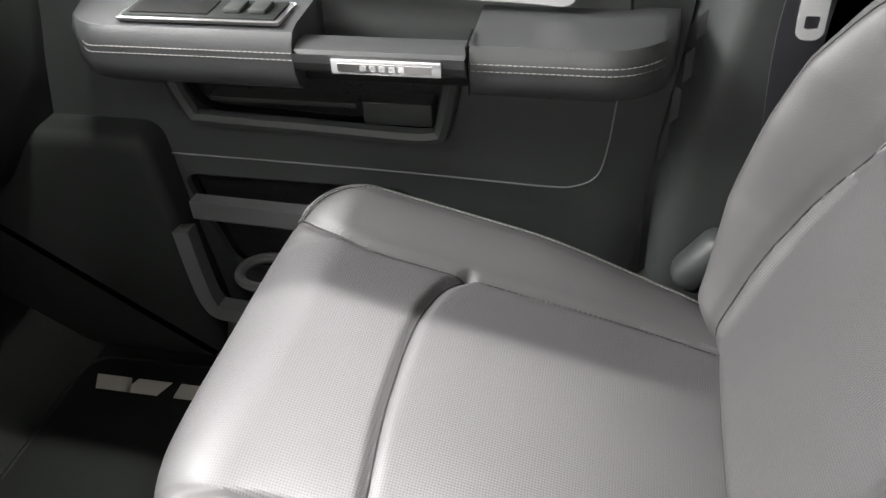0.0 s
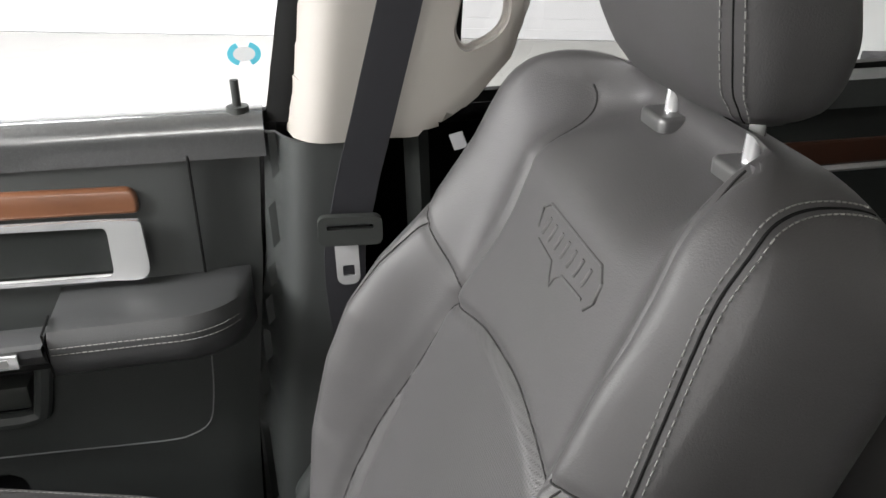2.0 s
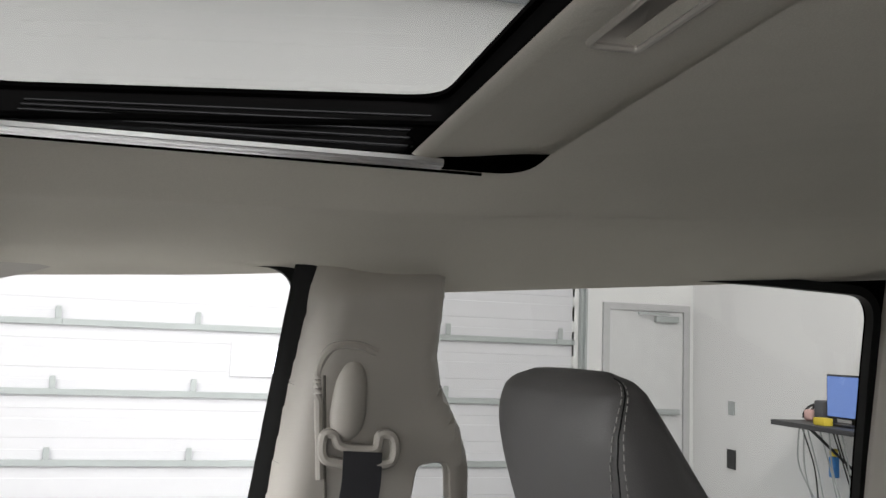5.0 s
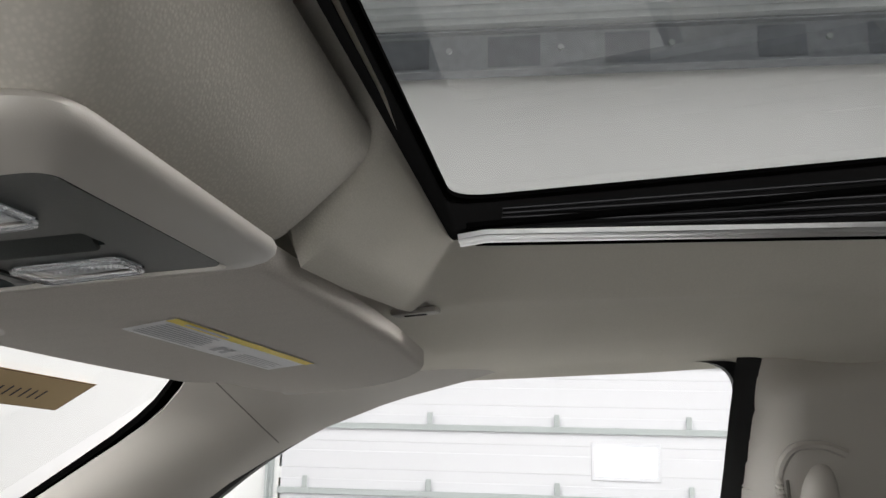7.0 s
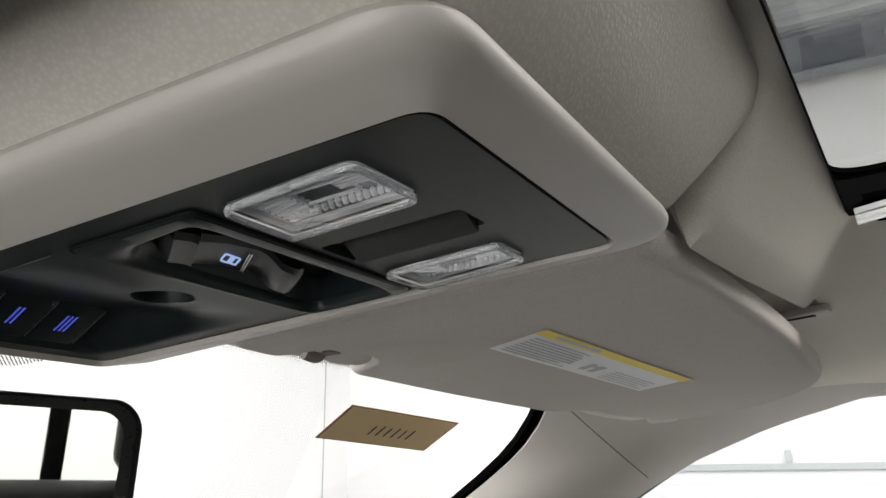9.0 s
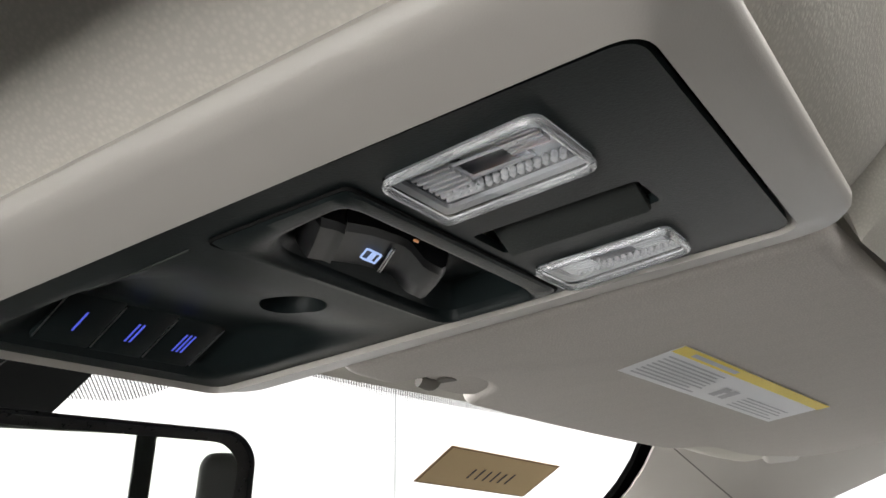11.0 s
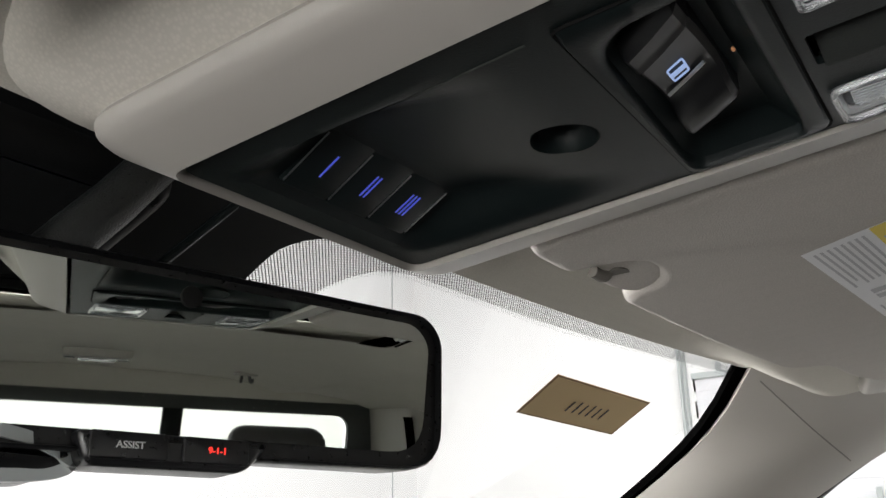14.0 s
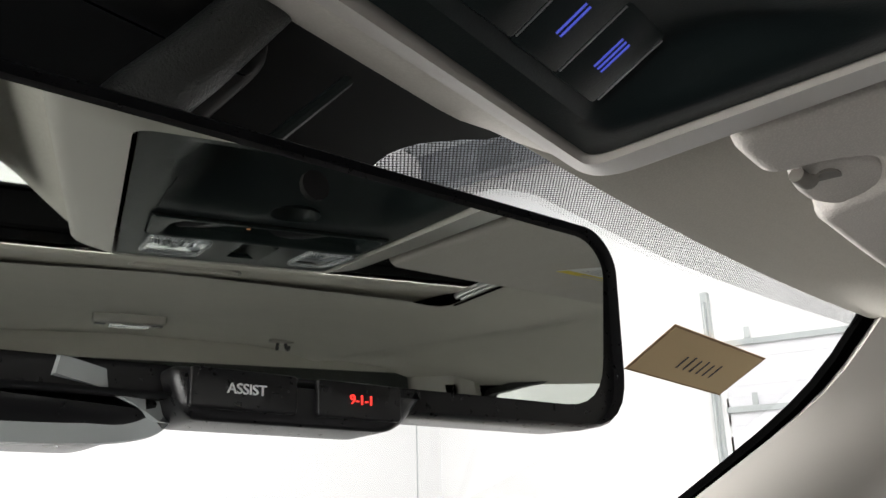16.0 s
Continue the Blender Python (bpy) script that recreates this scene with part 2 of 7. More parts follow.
def rounded(points, r, n=6):
    """A closed 2D outline with its corners rounded; r is one radius or one for each corner."""
    out, k = [], len(points)
    for i in range(k):
        p, a, b = Vector(points[i]), Vector(points[i - 1]), Vector(points[(i + 1) % k])
        ri = r[i] if isinstance(r, (list, tuple)) else r
        u, w = (a - p), (b - p)
        c = min(ri, u.length * 0.49, w.length * 0.49)
        p0, p1 = p + u.normalized() * c, p + w.normalized() * c
        if ri < 1e-5:
            out.append(tuple(p))
            continue
        for j in range(n + 1):
            t = j / n
            q = p0 * (1 - t) ** 2 + p * 2 * t * (1 - t) + p1 * t * t
            out.append((q.x, q.y))
    return out


def resampled(loop, step, closed=True):
    pts = [Vector(p) for p in loop]
    if closed:
        pts.append(pts[0])
    out = []
    for a, b in zip(pts, pts[1:]):
        n = max(1, int((b - a).length / step + 0.5))
        out += [a.lerp(b, i / n) for i in range(n)]
    if not closed:
        out.append(pts[-1])
    return out


def inside(px, py, loop):
    hit = np.zeros(px.shape, bool)
    for (x0, y0), (x1, y1) in zip(loop, loop[1:] + loop[:1]):
        if y0 == y1:
            continue
        cross = ((y0 > py) != (y1 > py)) & (px < (x1 - x0) * (py - y0) / (y1 - y0) + x0)
        hit ^= cross
    return hit


def sheet(outer, holes, f, step, thick=0.0, back=None):
    """A curved panel: a flat outline with holes, finely divided, laid into space by f(u, v)."""
    from mathutils.geometry import delaunay_2d_cdt
    loops = [[(p.x, p.y) for p in resampled(l, step)] for l in [outer] + list(holes)]
    us, vs = [p[0] for p in loops[0]], [p[1] for p in loops[0]]
    gu, gv = np.meshgrid(np.arange(min(us), max(us), step), np.arange(min(vs), max(vs), step))
    gu, gv = gu.ravel(), gv.ravel()
    keep = inside(gu, gv, loops[0])
    for l in loops[1:]:
        keep &= ~inside(gu, gv, l)
    gu, gv = gu[keep], gv[keep]
    edge = np.array([p for l in loops for p in l])
    near = np.array([np.min((edge[:, 0] - a) ** 2 + (edge[:, 1] - b) ** 2) for a, b in zip(gu, gv)]) if len(gu) else np.zeros(0)
    pts = [p for l in loops for p in l] + [(a, b) for a, b, d in zip(gu, gv, near) if d > (0.4 * step) ** 2]
    edges, base = [], 0
    for l in loops:
        edges += [(base + i, base + (i + 1) % len(l)) for i in range(len(l))]
        base += len(l)
    v2, _, faces, *_ = delaunay_2d_cdt([Vector(p) for p in pts], edges, [], 0, 1e-6)
    cu = np.array([sum(v2[i].x for i in t) / len(t) for t in faces])
    cv = np.array([sum(v2[i].y for i in t) / len(t) for t in faces])
    ok = inside(cu, cv, loops[0])
    for l in loops[1:]:
        ok &= ~inside(cu, cv, l)
    bm = bmesh.new()
    vv = [bm.verts.new(f(p.x, p.y)) for p in v2]
    for t, good in zip(faces, ok):
        if good:
            bm.faces.new([vv[i] for i in t])
    bmesh.ops.delete(bm, geom=[v for v in bm.verts if not v.link_faces], context="VERTS")
    bmesh.ops.recalc_face_normals(bm, faces=bm.faces)
    if back:
        front = list(bm.faces)
        rim = [e for e in bm.edges if len(e.link_faces) == 1]
        twin = {v: bm.verts.new(v.co + Vector(back)) for v in list(bm.verts)}
        for fc in front:
            bm.faces.new([twin[v] for v in reversed(fc.verts)])
        for e in rim:
            a, b = e.verts
            bm.faces.new((a, b, twin[b], twin[a]))
        bmesh.ops.recalc_face_normals(bm, faces=bm.faces)
    elif thick:
        bmesh.ops.solidify(bm, geom=list(bm.faces), thickness=thick)
    return bm


def prism(loop, f, depth, r=0.0):
    """A flat outline made solid: f(u, v, w) places it, w runs from 0 to depth; the far rim is rounded by r."""
    bm = bmesh.new()
    n = len(loop)
    # inward mitres of the outline, and an inset that cannot cross it
    turn = 1 if sum(loop[i - 1][0] * loop[i][1] - loop[i][0] * loop[i - 1][1] for i in range(n)) > 0 else -1
    inward = []
    for i in range(n):
        p = Vector(loop[i][:2])
        a = next((p - Vector(loop[i - k][:2]) for k in range(1, n) if (p - Vector(loop[i - k][:2])).length > 1e-6))
        b = next((Vector(loop[(i + k) % n][:2]) - p for k in range(1, n) if (Vector(loop[(i + k) % n][:2]) - p).length > 1e-6))
        na, nb = Vector((-a.y, a.x)).normalized() * turn, Vector((-b.y, b.x)).normalized() * turn
        inward.append((na + nb) / max(0.35, 1 + na.dot(nb)))
    narrow = min(max(p[k] for p in loop) - min(p[k] for p in loop) for k in (0, 1))
    rows = [(0.0, 0.0), (depth - r, 0.0)]
    if r:
        rows += [(depth - r + r * math.sin(a), min(r, 0.4 * narrow) * (1 - math.cos(a))) for a in (0.4, 0.8, 1.2, math.pi / 2)]
    rings = []
    for w, inset in rows:
        ring = []
        for p, m in zip(loop, inward):
            ring.append(bm.verts.new(f(p[0] + m.x * inset, p[1] + m.y * inset, w)))
        rings.append(ring)
    for a, b in zip(rings, rings[1:]):
        for i in range(n):
            bm.faces.new((a[i], a[(i + 1) % n], b[(i + 1) % n], b[i]))
    bm.faces.new(rings[0])
    bm.faces.new(rings[-1])
    return bm


def rings_mesh(rings, closed=True, caps=True):
    """Skin over rings of points, each with the same count."""
    bm = bmesh.new()
    rr = [[bm.verts.new(p) for p in ring] for ring in rings]
    n = len(rings[0])
    for a, b in zip(rr, rr[1:]):
        for i in range(n if closed else n - 1):
            bm.faces.new((a[i], a[(i + 1) % n], b[(i + 1) % n], b[i]))
    if caps and closed:
        if caps != "end":
            bm.faces.new(rr[0])
        bm.faces.new(rr[-1])
    return bm


def sweep(path, profile, closed=False, up=(0, 0, 1)):
    """A profile of (across, up) pairs carried along a path of points."""
    pts = [Vector(p) for p in path]
    n = len(pts)
    rings = []
    for i, p in enumerate(pts):
        a = pts[i - 1] if (closed or i > 0) else p
        b = pts[(i + 1) % n] if (closed or i < n - 1) else p
        t = (b - a).normalized()
        side = t.cross(Vector(up))
        side = side.normalized() if side.length > 1e-6 else Vector((1, 0, 0))
        w = side.cross(t).normalized()
        rings.append([p + side * u + w * v for u, v in profile])
    if closed:
        rings.append(rings[0])
    return rings_mesh(rings, True, not closed)


def circle(r, n=8, ry=None):
    return [(r * math.cos(2 * math.pi * i / n), (ry or r) * math.sin(2 * math.pi * i / n)) for i in range(n)]


def tube(path, r, n=8, closed=False, up=(0, 0, 1)):
    return sweep(path, circle(r, n), closed, up)


def smooth_path(points, n=8, closed=False):
    """Catmull-Rom through the points."""
    pts = [Vector(p) for p in points]
    k = len(pts)
    out = []
    for i in range(k if closed else k - 1):
        p1, p2 = pts[i], pts[(i + 1) % k]
        p0 = pts[i - 1] if (closed or i > 0) else p1 * 2 - p2
        p3 = pts[(i + 2) % k] if (closed or i < k - 2) else p2 * 2 - p1
        for j in range(n):
            t = j / n
            out.append(0.5 * (2 * p1 + (p2 - p0) * t + (2 * p0 - 5 * p1 + 4 * p2 - p3) * t * t + (3 * p1 - p0 - 3 * p2 + p3) * t ** 3))
    if not closed:
        out.append(pts[-1])
    return out


def stitches(path, normals, length=0.0045, gap=0.002, r=0.0006):
    """Single stitches along a path, lying on the surface."""
    bm = bmesh.new()
    pts = [Vector(p) for p in path]
    acc, nxt = 0.0, 0.0
    for i in range(len(pts) - 1):
        seg = (pts[i + 1] - pts[i])
        ln = seg.length
        while nxt < acc + ln and ln > 0:
            c = pts[i] + seg * ((nxt - acc) / ln)
            d = seg.normalized()
            nrm = normals[i]
            s = d.cross(nrm).normalized()
            ring = []
            for e in (-0.5, 0.5):
                for (a, b) in ((-r, -r * 0.5), (r, -r * 0.5), (0, r * 1.3)):
                    ring.append(bm.verts.new(c + d * length * e + s * a + nrm * b))
            bm.faces.new((ring[0], ring[1], ring[4], ring[3]))
            bm.faces.new((ring[1], ring[2], ring[5], ring[4]))
            bm.faces.new((ring[2], ring[0], ring[3], ring[5]))
            bm.faces.new(ring[0:3])
            bm.faces.new(ring[3:6])
            nxt += length + gap
        acc += ln
    return bm


def interp(x, xs, ys):
    return float(np.interp(x, xs, ys))


def words(text, size, mat, m, parent, name="lettering", depth=0.0003):
    """Raised lettering as a mesh, lying in the plane of m."""
    cu = bpy.data.curves.new("text", "FONT")
    cu.body, cu.size, cu.align_x, cu.align_y, cu.extrude = text, size, "CENTER", "CENTER", depth
    tmp = new("text_source", cu)
    bpy.context.view_layer.update()
    me = bpy.data.meshes.new_from_object(tmp.evaluated_get(bpy.context.evaluated_depsgraph_get()))
    bpy.data.objects.remove(tmp)
    bpy.data.curves.remove(cu)
    me.transform(m)
    me.materials.clear()
    me.materials.append(mat)
    ob = new(name, me)
    if parent is not None:
        ob.parent = parent
    return ob


# ---------------- the garage round the truck ----------------
GROUND = -0.84
GX, GF, GR, GL, GTOP = 7.7, 6.16, -4.65, -5.5, 4.68
structure("ground", box(GL - 0.2, GX + 0.2, GR - 0.2, GF + 0.2, GROUND - 0.1, GROUND), CONCRETE, "smooth grey concrete garage floor", "floor")
OPEN_L, OPEN_R, OPEN_T = 2.93, -3.28, 2.06
wall_bm = sheet([(GR, GROUND), (GF, GROUND), (GF, GTOP), (GR, GTOP)], [[(OPEN_R, GROUND + 0.001), (OPEN_L, GROUND + 0.001), (OPEN_L, OPEN_T), (OPEN_R, OPEN_T)]],
                lambda u, v: Vector((GX, u, v)), 0.8, 0, (0.15, 0, 0))
structure("wall_east", wall_bm, WALL, "white painted garage wall with a wide door opening", "wall")
structure("wall_north", box(GL, GX, GF, GF + 0.15, GROUND, GTOP), WALL, "plain white painted garage wall", "wall")
structure("wall_south", box(GL, GX, GR - 0.15, GR, GROUND, GTOP), WALL, "plain white painted garage wall", "wall")
structure("trim", box(7.25, 7.262, GF - 0.006, GF, GROUND, GTOP), GREYPAINT, "thin grey joint strip on the white wall", "trim")
structure("wall_west", box(GL - 0.15, GL, GR, GF, GROUND, GTOP), WALL, "plain white painted garage wall", "wall")


def roof_deck():
    """Ribbed steel roof deck, ribs running along y."""
    bm = bmesh.new()
    prof, x = [], GL
    while x < GX:
        prof += [(x, 0.0), (x + 0.12, 0.0), (x + 0.15, 0.06), (x + 0.22, 0.06)]
        x += 0.25
    rows = [[bm.verts.new((p[0], y, GTOP + p[1])) for p in prof] for y in (GR, GF)]
    for i in range(len(prof) - 1):
        bm.faces.new((rows[0][i], rows[0][i + 1], rows[1][i + 1], rows[1][i]))
    return bm


structure("ceiling", roof_deck(), DECK, "ribbed galvanised steel roof deck", "ceiling")

# garage door in the east wall
def garage_door():
    door = thing("garage_door", "closed white sectional garage door with horizontal ribbed panels", "garage door")
    sec, z = 0.60, GROUND
    while z < OPEN_T - 0.05:
        top = min(z + (0.50 if z == GROUND else sec), OPEN_T + 0.04)
        prof = [(0, z + 0.004), (-0.02, z + 0.012), (-0.02, z + 0.10), (-0.017, z + 0.104), (-0.017, z + 0.20), (-0.02, z + 0.204), (-0.02, z + 0.36), (-0.017, z + 0.364),
                (-0.017, z + 0.45), (-0.02, z + 0.454), (-0.02, top - 0.012), (0, top - 0.004), (0.04, top - 0.004), (0.04, z + 0.004)]
        bm = rings_mesh([[(GX + 0.02 + a, y, b) for a, b in prof] for y in (OPEN_R - 0.02, OPEN_L + 0.02)])
        panel = part("panel", bm, DOORWHITE, door)
        for face in panel.data.polygons:
            face.use_smooth = False
        part("strut", box(GX - 0.035, GX - 0.001, OPEN_R - 0.02, OPEN_L + 0.02, top - 0.035, top + 0.02, 0.004, 1), GREYPAINT, door, "pale steel stiffening strut")
        for k in range(6):
            y = OPEN_R + 0.14 + k * 1.165
            hb = join(box(GX - 0.045, GX - 0.03, y - 0.04, y + 0.04, top - 0.03, top + 0.02), box(GX - 0.045, GX - 0.035, y - 0.025, y + 0.025, top + 0.02, top + 0.13, 0.004, 1))
            part("hinge", hb, GREYPAINT, door, "galvanised door hinge")
        z = top
    for y in (OPEN_R - 0.10, OPEN_L + 0.10):
        part("track", box(GX - 0.07, GX - 0.001, y - 0.035, y + 0.035, GROUND, OPEN_T + 0.5, 0.006, 1), GREYPAINT, door, "galvanised vertical door track")
        part("track_angle", box(GX - 0.13, GX - 0.071, y - 0.01, y + 0.01, GROUND, OPEN_T + 0.4), GREYPAINT, door)
    wz = 0.42
    win = part("window", box(GX - 0.012, GX - 0.002, -0.56, 0.05, wz, wz + 0.33, 0.004, 1), DOORWHITE, door, "small framed window in the panel")
    # The pane glows by itself in place of daylight behind it.
    part("pane", box(GX - 0.018, GX - 0.013, -0.52, 0.01, wz + 0.04, wz + 0.29), emitter("pane daylight glow", (0.85, 0.92, 1.0), 1.8), win, "pane glowing in place of daylight")


garage_door()


def side_door():
    d = tagged(new("door_1"), "white steel exit door with a grey closer", "door", kind="structure")
    y0, y1, z1 = -4.52, -3.68, GROUND + 2.05
    part("door_frame", join(box(GX - 0.04, GX - 0.001, y0 - 0.07, y0, GROUND, z1 + 0.07), box(GX - 0.04, GX - 0.001, y1, y1 + 0.07, GROUND, z1 + 0.07), box(GX - 0.04, GX - 0.001, y0, y1, z1, z1 + 0.07)), material("grey white door frame", (0.52, 0.52, 0.53), 0.5), d)
    part("door_leaf", box(GX - 0.025, GX - 0.005, y0 + 0.005, y1 - 0.005, GROUND + 0.01, z1 - 0.005, 0.003, 1), material("off-white door leaf", (0.66, 0.66, 0.67), 0.5), d)
    part("push_bar", box(GX - 0.08, GX - 0.03, y0 + 0.06, y1 - 0.06, GROUND + 1.0, GROUND + 1.05, 0.008), GREYPAINT, d, "grey push bar")
    part("closer", join(box(GX - 0.08, GX - 0.026, y0 + 0.08, y0 + 0.34, z1 - 0.11, z1 - 0.05, 0.006), box(GX - 0.10, GX - 0.08, y0 + 0.2, y0 + 0.55, z1 - 0.04, z1 - 0.02)), GREYPAINT, d, "grey door closer")
    part("kick_plate", box(GX - 0.03, GX - 0.026, y0 + 0.02, y1 - 0.02, GROUND + 0.02, GROUND + 0.22), GREYPAINT, d, "scuffed kick plate")


side_door()
sign = thing("exit_sign", "white exit sign with red letters above the door", "sign")
part("housing", box(GX - 0.06, GX - 0.001, -4.40, -4.08, 1.52, 1.70, 0.008), WALL, sign)
words("EXIT", 0.14, material("red sign letters", (0.75, 0.03, 0.04), 0.5), Matrix.Translation((GX - 0.062, -4.24, 1.61)) @ pose(0, 0, 0, 90, 0, -90), sign)
structure("baseboard", box(2.0, GX - 0.02, GR, GR + 0.02, GROUND, GROUND + 0.12), material("grey rubber cove base", (0.42, 0.42, 0.42), 0.6), "grey rubber base along the wall", "baseboard")
for (nm, z, w) in (("light_switch", 0.28, 0.05), ("wall_outlet", -0.2, 0.07)):
    sw = thing(nm, "small dark wall plate beside the door", "wall plate")
    part("plate", box(7.0 - w, 7.0 + w, GR, GR + 0.012, z - w * 1.3, z + w * 1.3, 0.003, 1), GLOSS_BLACK if z < 0 else GREYPAINT, sw)


def desk():
    d = thing("work_shelf", "narrow dark shelf with hanging cables along the wall", "shelf")
    part("top", box(3.6, 5.35, GR + 0.01, GR + 0.5, 0.16, 0.2, 0.004), material("dark laminate", (0.05, 0.05, 0.055), 0.5), d)
    for x in (3.9, 5.0):
        part("bracket", tube([(x, GR + 0.02, -0.15), (x, GR + 0.4, 0.155)], 0.012), GLOSS_BLACK, d)
    scr = thing("computer_screen", "slim dark monitor with a blue picture on a shelf", "monitor")
    part("stand", join(box(4.62, 4.84, GR + 0.15, GR + 0.35, 0.2, 0.215, 0.003), box(4.70, 4.75, GR + 0.2, GR + 0.24, 0.21, 0.36)), GLOSS_BLACK, scr)
    part("screen", box(4.44, 4.98, GR + 0.24, GR + 0.27, 0.25, 0.58, 0.006), GLOSS_BLACK, scr)
    part("screen_picture", box(4.455, 4.965, GR + 0.271, GR + 0.275, 0.265, 0.565), emitter("blue screen picture", (0.2, 0.32, 0.75), 0.6), scr)
    spk = thing("desk_speaker", "small dark box loudspeaker on the shelf", "speaker")
    part("cabinet", box(5.04, 5.14, GR + 0.12, GR + 0.26, 0.2, 0.37, 0.01), material("dark grey box", (0.1, 0.1, 0.11), 0.6), spk)
    tape = thing("tape_dispenser", "red and white hand tool on the shelf", "tool")
    part("body", moved(box(-0.05, 0.05, -0.04, 0.04, 0, 0.09, 0.025, 3), Matrix.Translation((5.25, GR + 0.2, 0.2))), material("pale pink plastic", (0.7, 0.45, 0.42), 0.5), tape)
    part("grip", tube(smooth_path([(5.24, GR + 0.2, 0.285), (5.20, GR + 0.2, 0.33), (5.27, GR + 0.2, 0.31), (5.33, GR + 0.2, 0.26), (5.34, GR + 0.2, 0.215)]), 0.010), GLOSS_BLACK, tape)
    rnd = random.Random(4)
    cab = thing("cables", "loose grey cables hanging below the shelf", "cable", kind="stuff")
    for k in range(9):
        x = 4.75 + rnd.random() * 0.55
        pts = [(x, GR + 0.3, 0.16), (x + rnd.uniform(-0.1, 0.1), GR + 0.25, -0.15), (x + rnd.uniform(-0.25, 0.1), GR + 0.18, -0.45), (x + rnd.uniform(-0.3, 0.2), GR + 0.1, -0.75)]
        part("cable", tube(smooth_path(pts), 0.006, 5), GREYPAINT if k % 3 else GLOSS_BLACK, cab)
    adapter = thing("cable_adapter", "blue and yellow plug adapter hanging on a cable", "adapter")
    part("body", join(box(5.05, 5.12, GR + 0.1, GR + 0.15, -0.22, -0.06, 0.01)), BLUEPRINT, adapter)
    part("cap", box(5.055, 5.115, GR + 0.105, GR + 0.145, -0.057, 0.0, 0.008), LABELYELLOW, adapter, "yellow cap")
    tape_box = thing("small_box", "small yellow box on the shelf below the monitor", "box")
    part("body", box(4.80, 4.92, GR + 0.36, GR + 0.44, 0.2, 0.255, 0.004), LABELYELLOW, tape_box)
    bx = thing("floor_box", "dark grey storage box standing on the floor", "box")
    part("body", box(4.35, 4.9, GR + 0.15, GR + 0.6, GROUND, GROUND + 0.42, 0.01), material("dark box card", (0.06, 0.06, 0.065), 0.7), bx)
    rag = thing("blue_cloth", "crumpled bright blue cloth on the floor", "cloth")
    bm = bmesh.new()
    bmesh.ops.create_icosphere(bm, subdivisions=4, radius=0.5)
    for v in bm.verts:
        n = noise.noise(v.co * 4.0) * 0.35 + noise.noise(v.co * 9.0) * 0.15
        v.co = Vector((v.co.x * 0.5 * (1 + n), v.co.y * 0.36 * (1 + n), max(0, v.co.z + 0.14) * 0.34 * (1 + n))) + Vector((5.32, GR + 0.5, GROUND))
    part("folds", bm, material("bright blue cloth", (0.1, 0.5, 0.68), 0.8, vary=0.2), rag)
    bot = thing("spray_bottle", "small orange and white bottle on the floor", "bottle")
    part("body", rings_mesh([[(5.08 + r * math.cos(a * math.pi / 6), GR + 0.5 + r * math.sin(a * math.pi / 6), GROUND + z) for a in range(12)] for z, r in ((0, 0.05), (0.02, 0.06), (0.15, 0.06), (0.2, 0.025), (0.24, 0.02))]), LABELWHITE, bot)
    part("cap", rings_mesh([[(5.08 + r * math.cos(a * math.pi / 6), GR + 0.5 + r * math.sin(a * math.pi / 6), GROUND + z) for a in range(12)] for z, r in ((0.24, 0.026), (0.3, 0.026))]), material("orange cap", (0.75, 0.3, 0.1), 0.5), bot)


before = set(bpy.data.objects)
desk()
for o in set(bpy.data.objects) - before:
    if o.type == "MESH":
        floor_thing = o.parent.name.split(".")[0] in ("floor_box", "blue_cloth", "spray_bottle")
        o.data.transform(Matrix.Translation((0.48, 0, 0) if floor_thing else (0.36, 0, 0.09)))


def ceiling_fixtures():
    """A steel beam under the deck and strip lamps."""
    beam = thing("roof_beam", "dark steel roof beam with clips under the deck", "beam")
    part("web", box(GX - 0.27, GX - 0.25, GR, GF, GTOP - 0.42, GTOP - 0.001), BEAM, beam)
    for z in (GTOP - 0.43, GTOP - 0.02):
        part("flange", box(GX - 0.35, GX - 0.17, GR, GF, z - 0.012, z + 0.01), BEAM, beam)
    rnd = random.Random(8)
    for k in range(9):
        y = GR + 0.5 + k * 1.15 + rnd.uniform(-0.15, 0.15)
        # Dark plates added to stand in for dark shapes along the web.
        part("shadow_plate", box(GX - 0.275, GX - 0.271, y, y + rnd.uniform(0.35, 0.7), GTOP - 0.38, GTOP - 0.06), BEAMDARK, beam, "dark plate standing in for dark shapes on the web")
        part("bolt", tube([(GX - 0.272, y - 0.2, GTOP - 0.2), (GX - 0.30, y - 0.2, GTOP - 0.2)], 0.03, 8), GREYPAINT, beam, "pale bolt head")
    lamp = thing("strip_lamp", "white strip lamp hung under the garage roof", "lamp", "garage strip lamps")
    part("housing", box(-0.12, 0.12, -1.2, 1.2, 0.0, 0.06, 0.006, 1), WALL, lamp)
    for y in (-0.9, 0.9):
        part("hanger", tube([(0, y, 0.05), (0, y, 0.26)], 0.006, 6), GREYPAINT, lamp)
    part("tube", moved(tube([(0, -1.15, 0), (0, 1.15, 0)], 0.03), Matrix.Translation((0, 0, -0.035))), TUBE_LIGHT, lamp)
    lamp.matrix_world = pose(LAMPS[0][0], LAMPS[0][1], GTOP - 0.24, 0, 0, -2.2)
    for x, y, watts in LAMPS[1:]:
        copy_thing(lamp, pose(x, y, GTOP - 0.24, 0, 0, -2.2))


ceiling_fixtures()

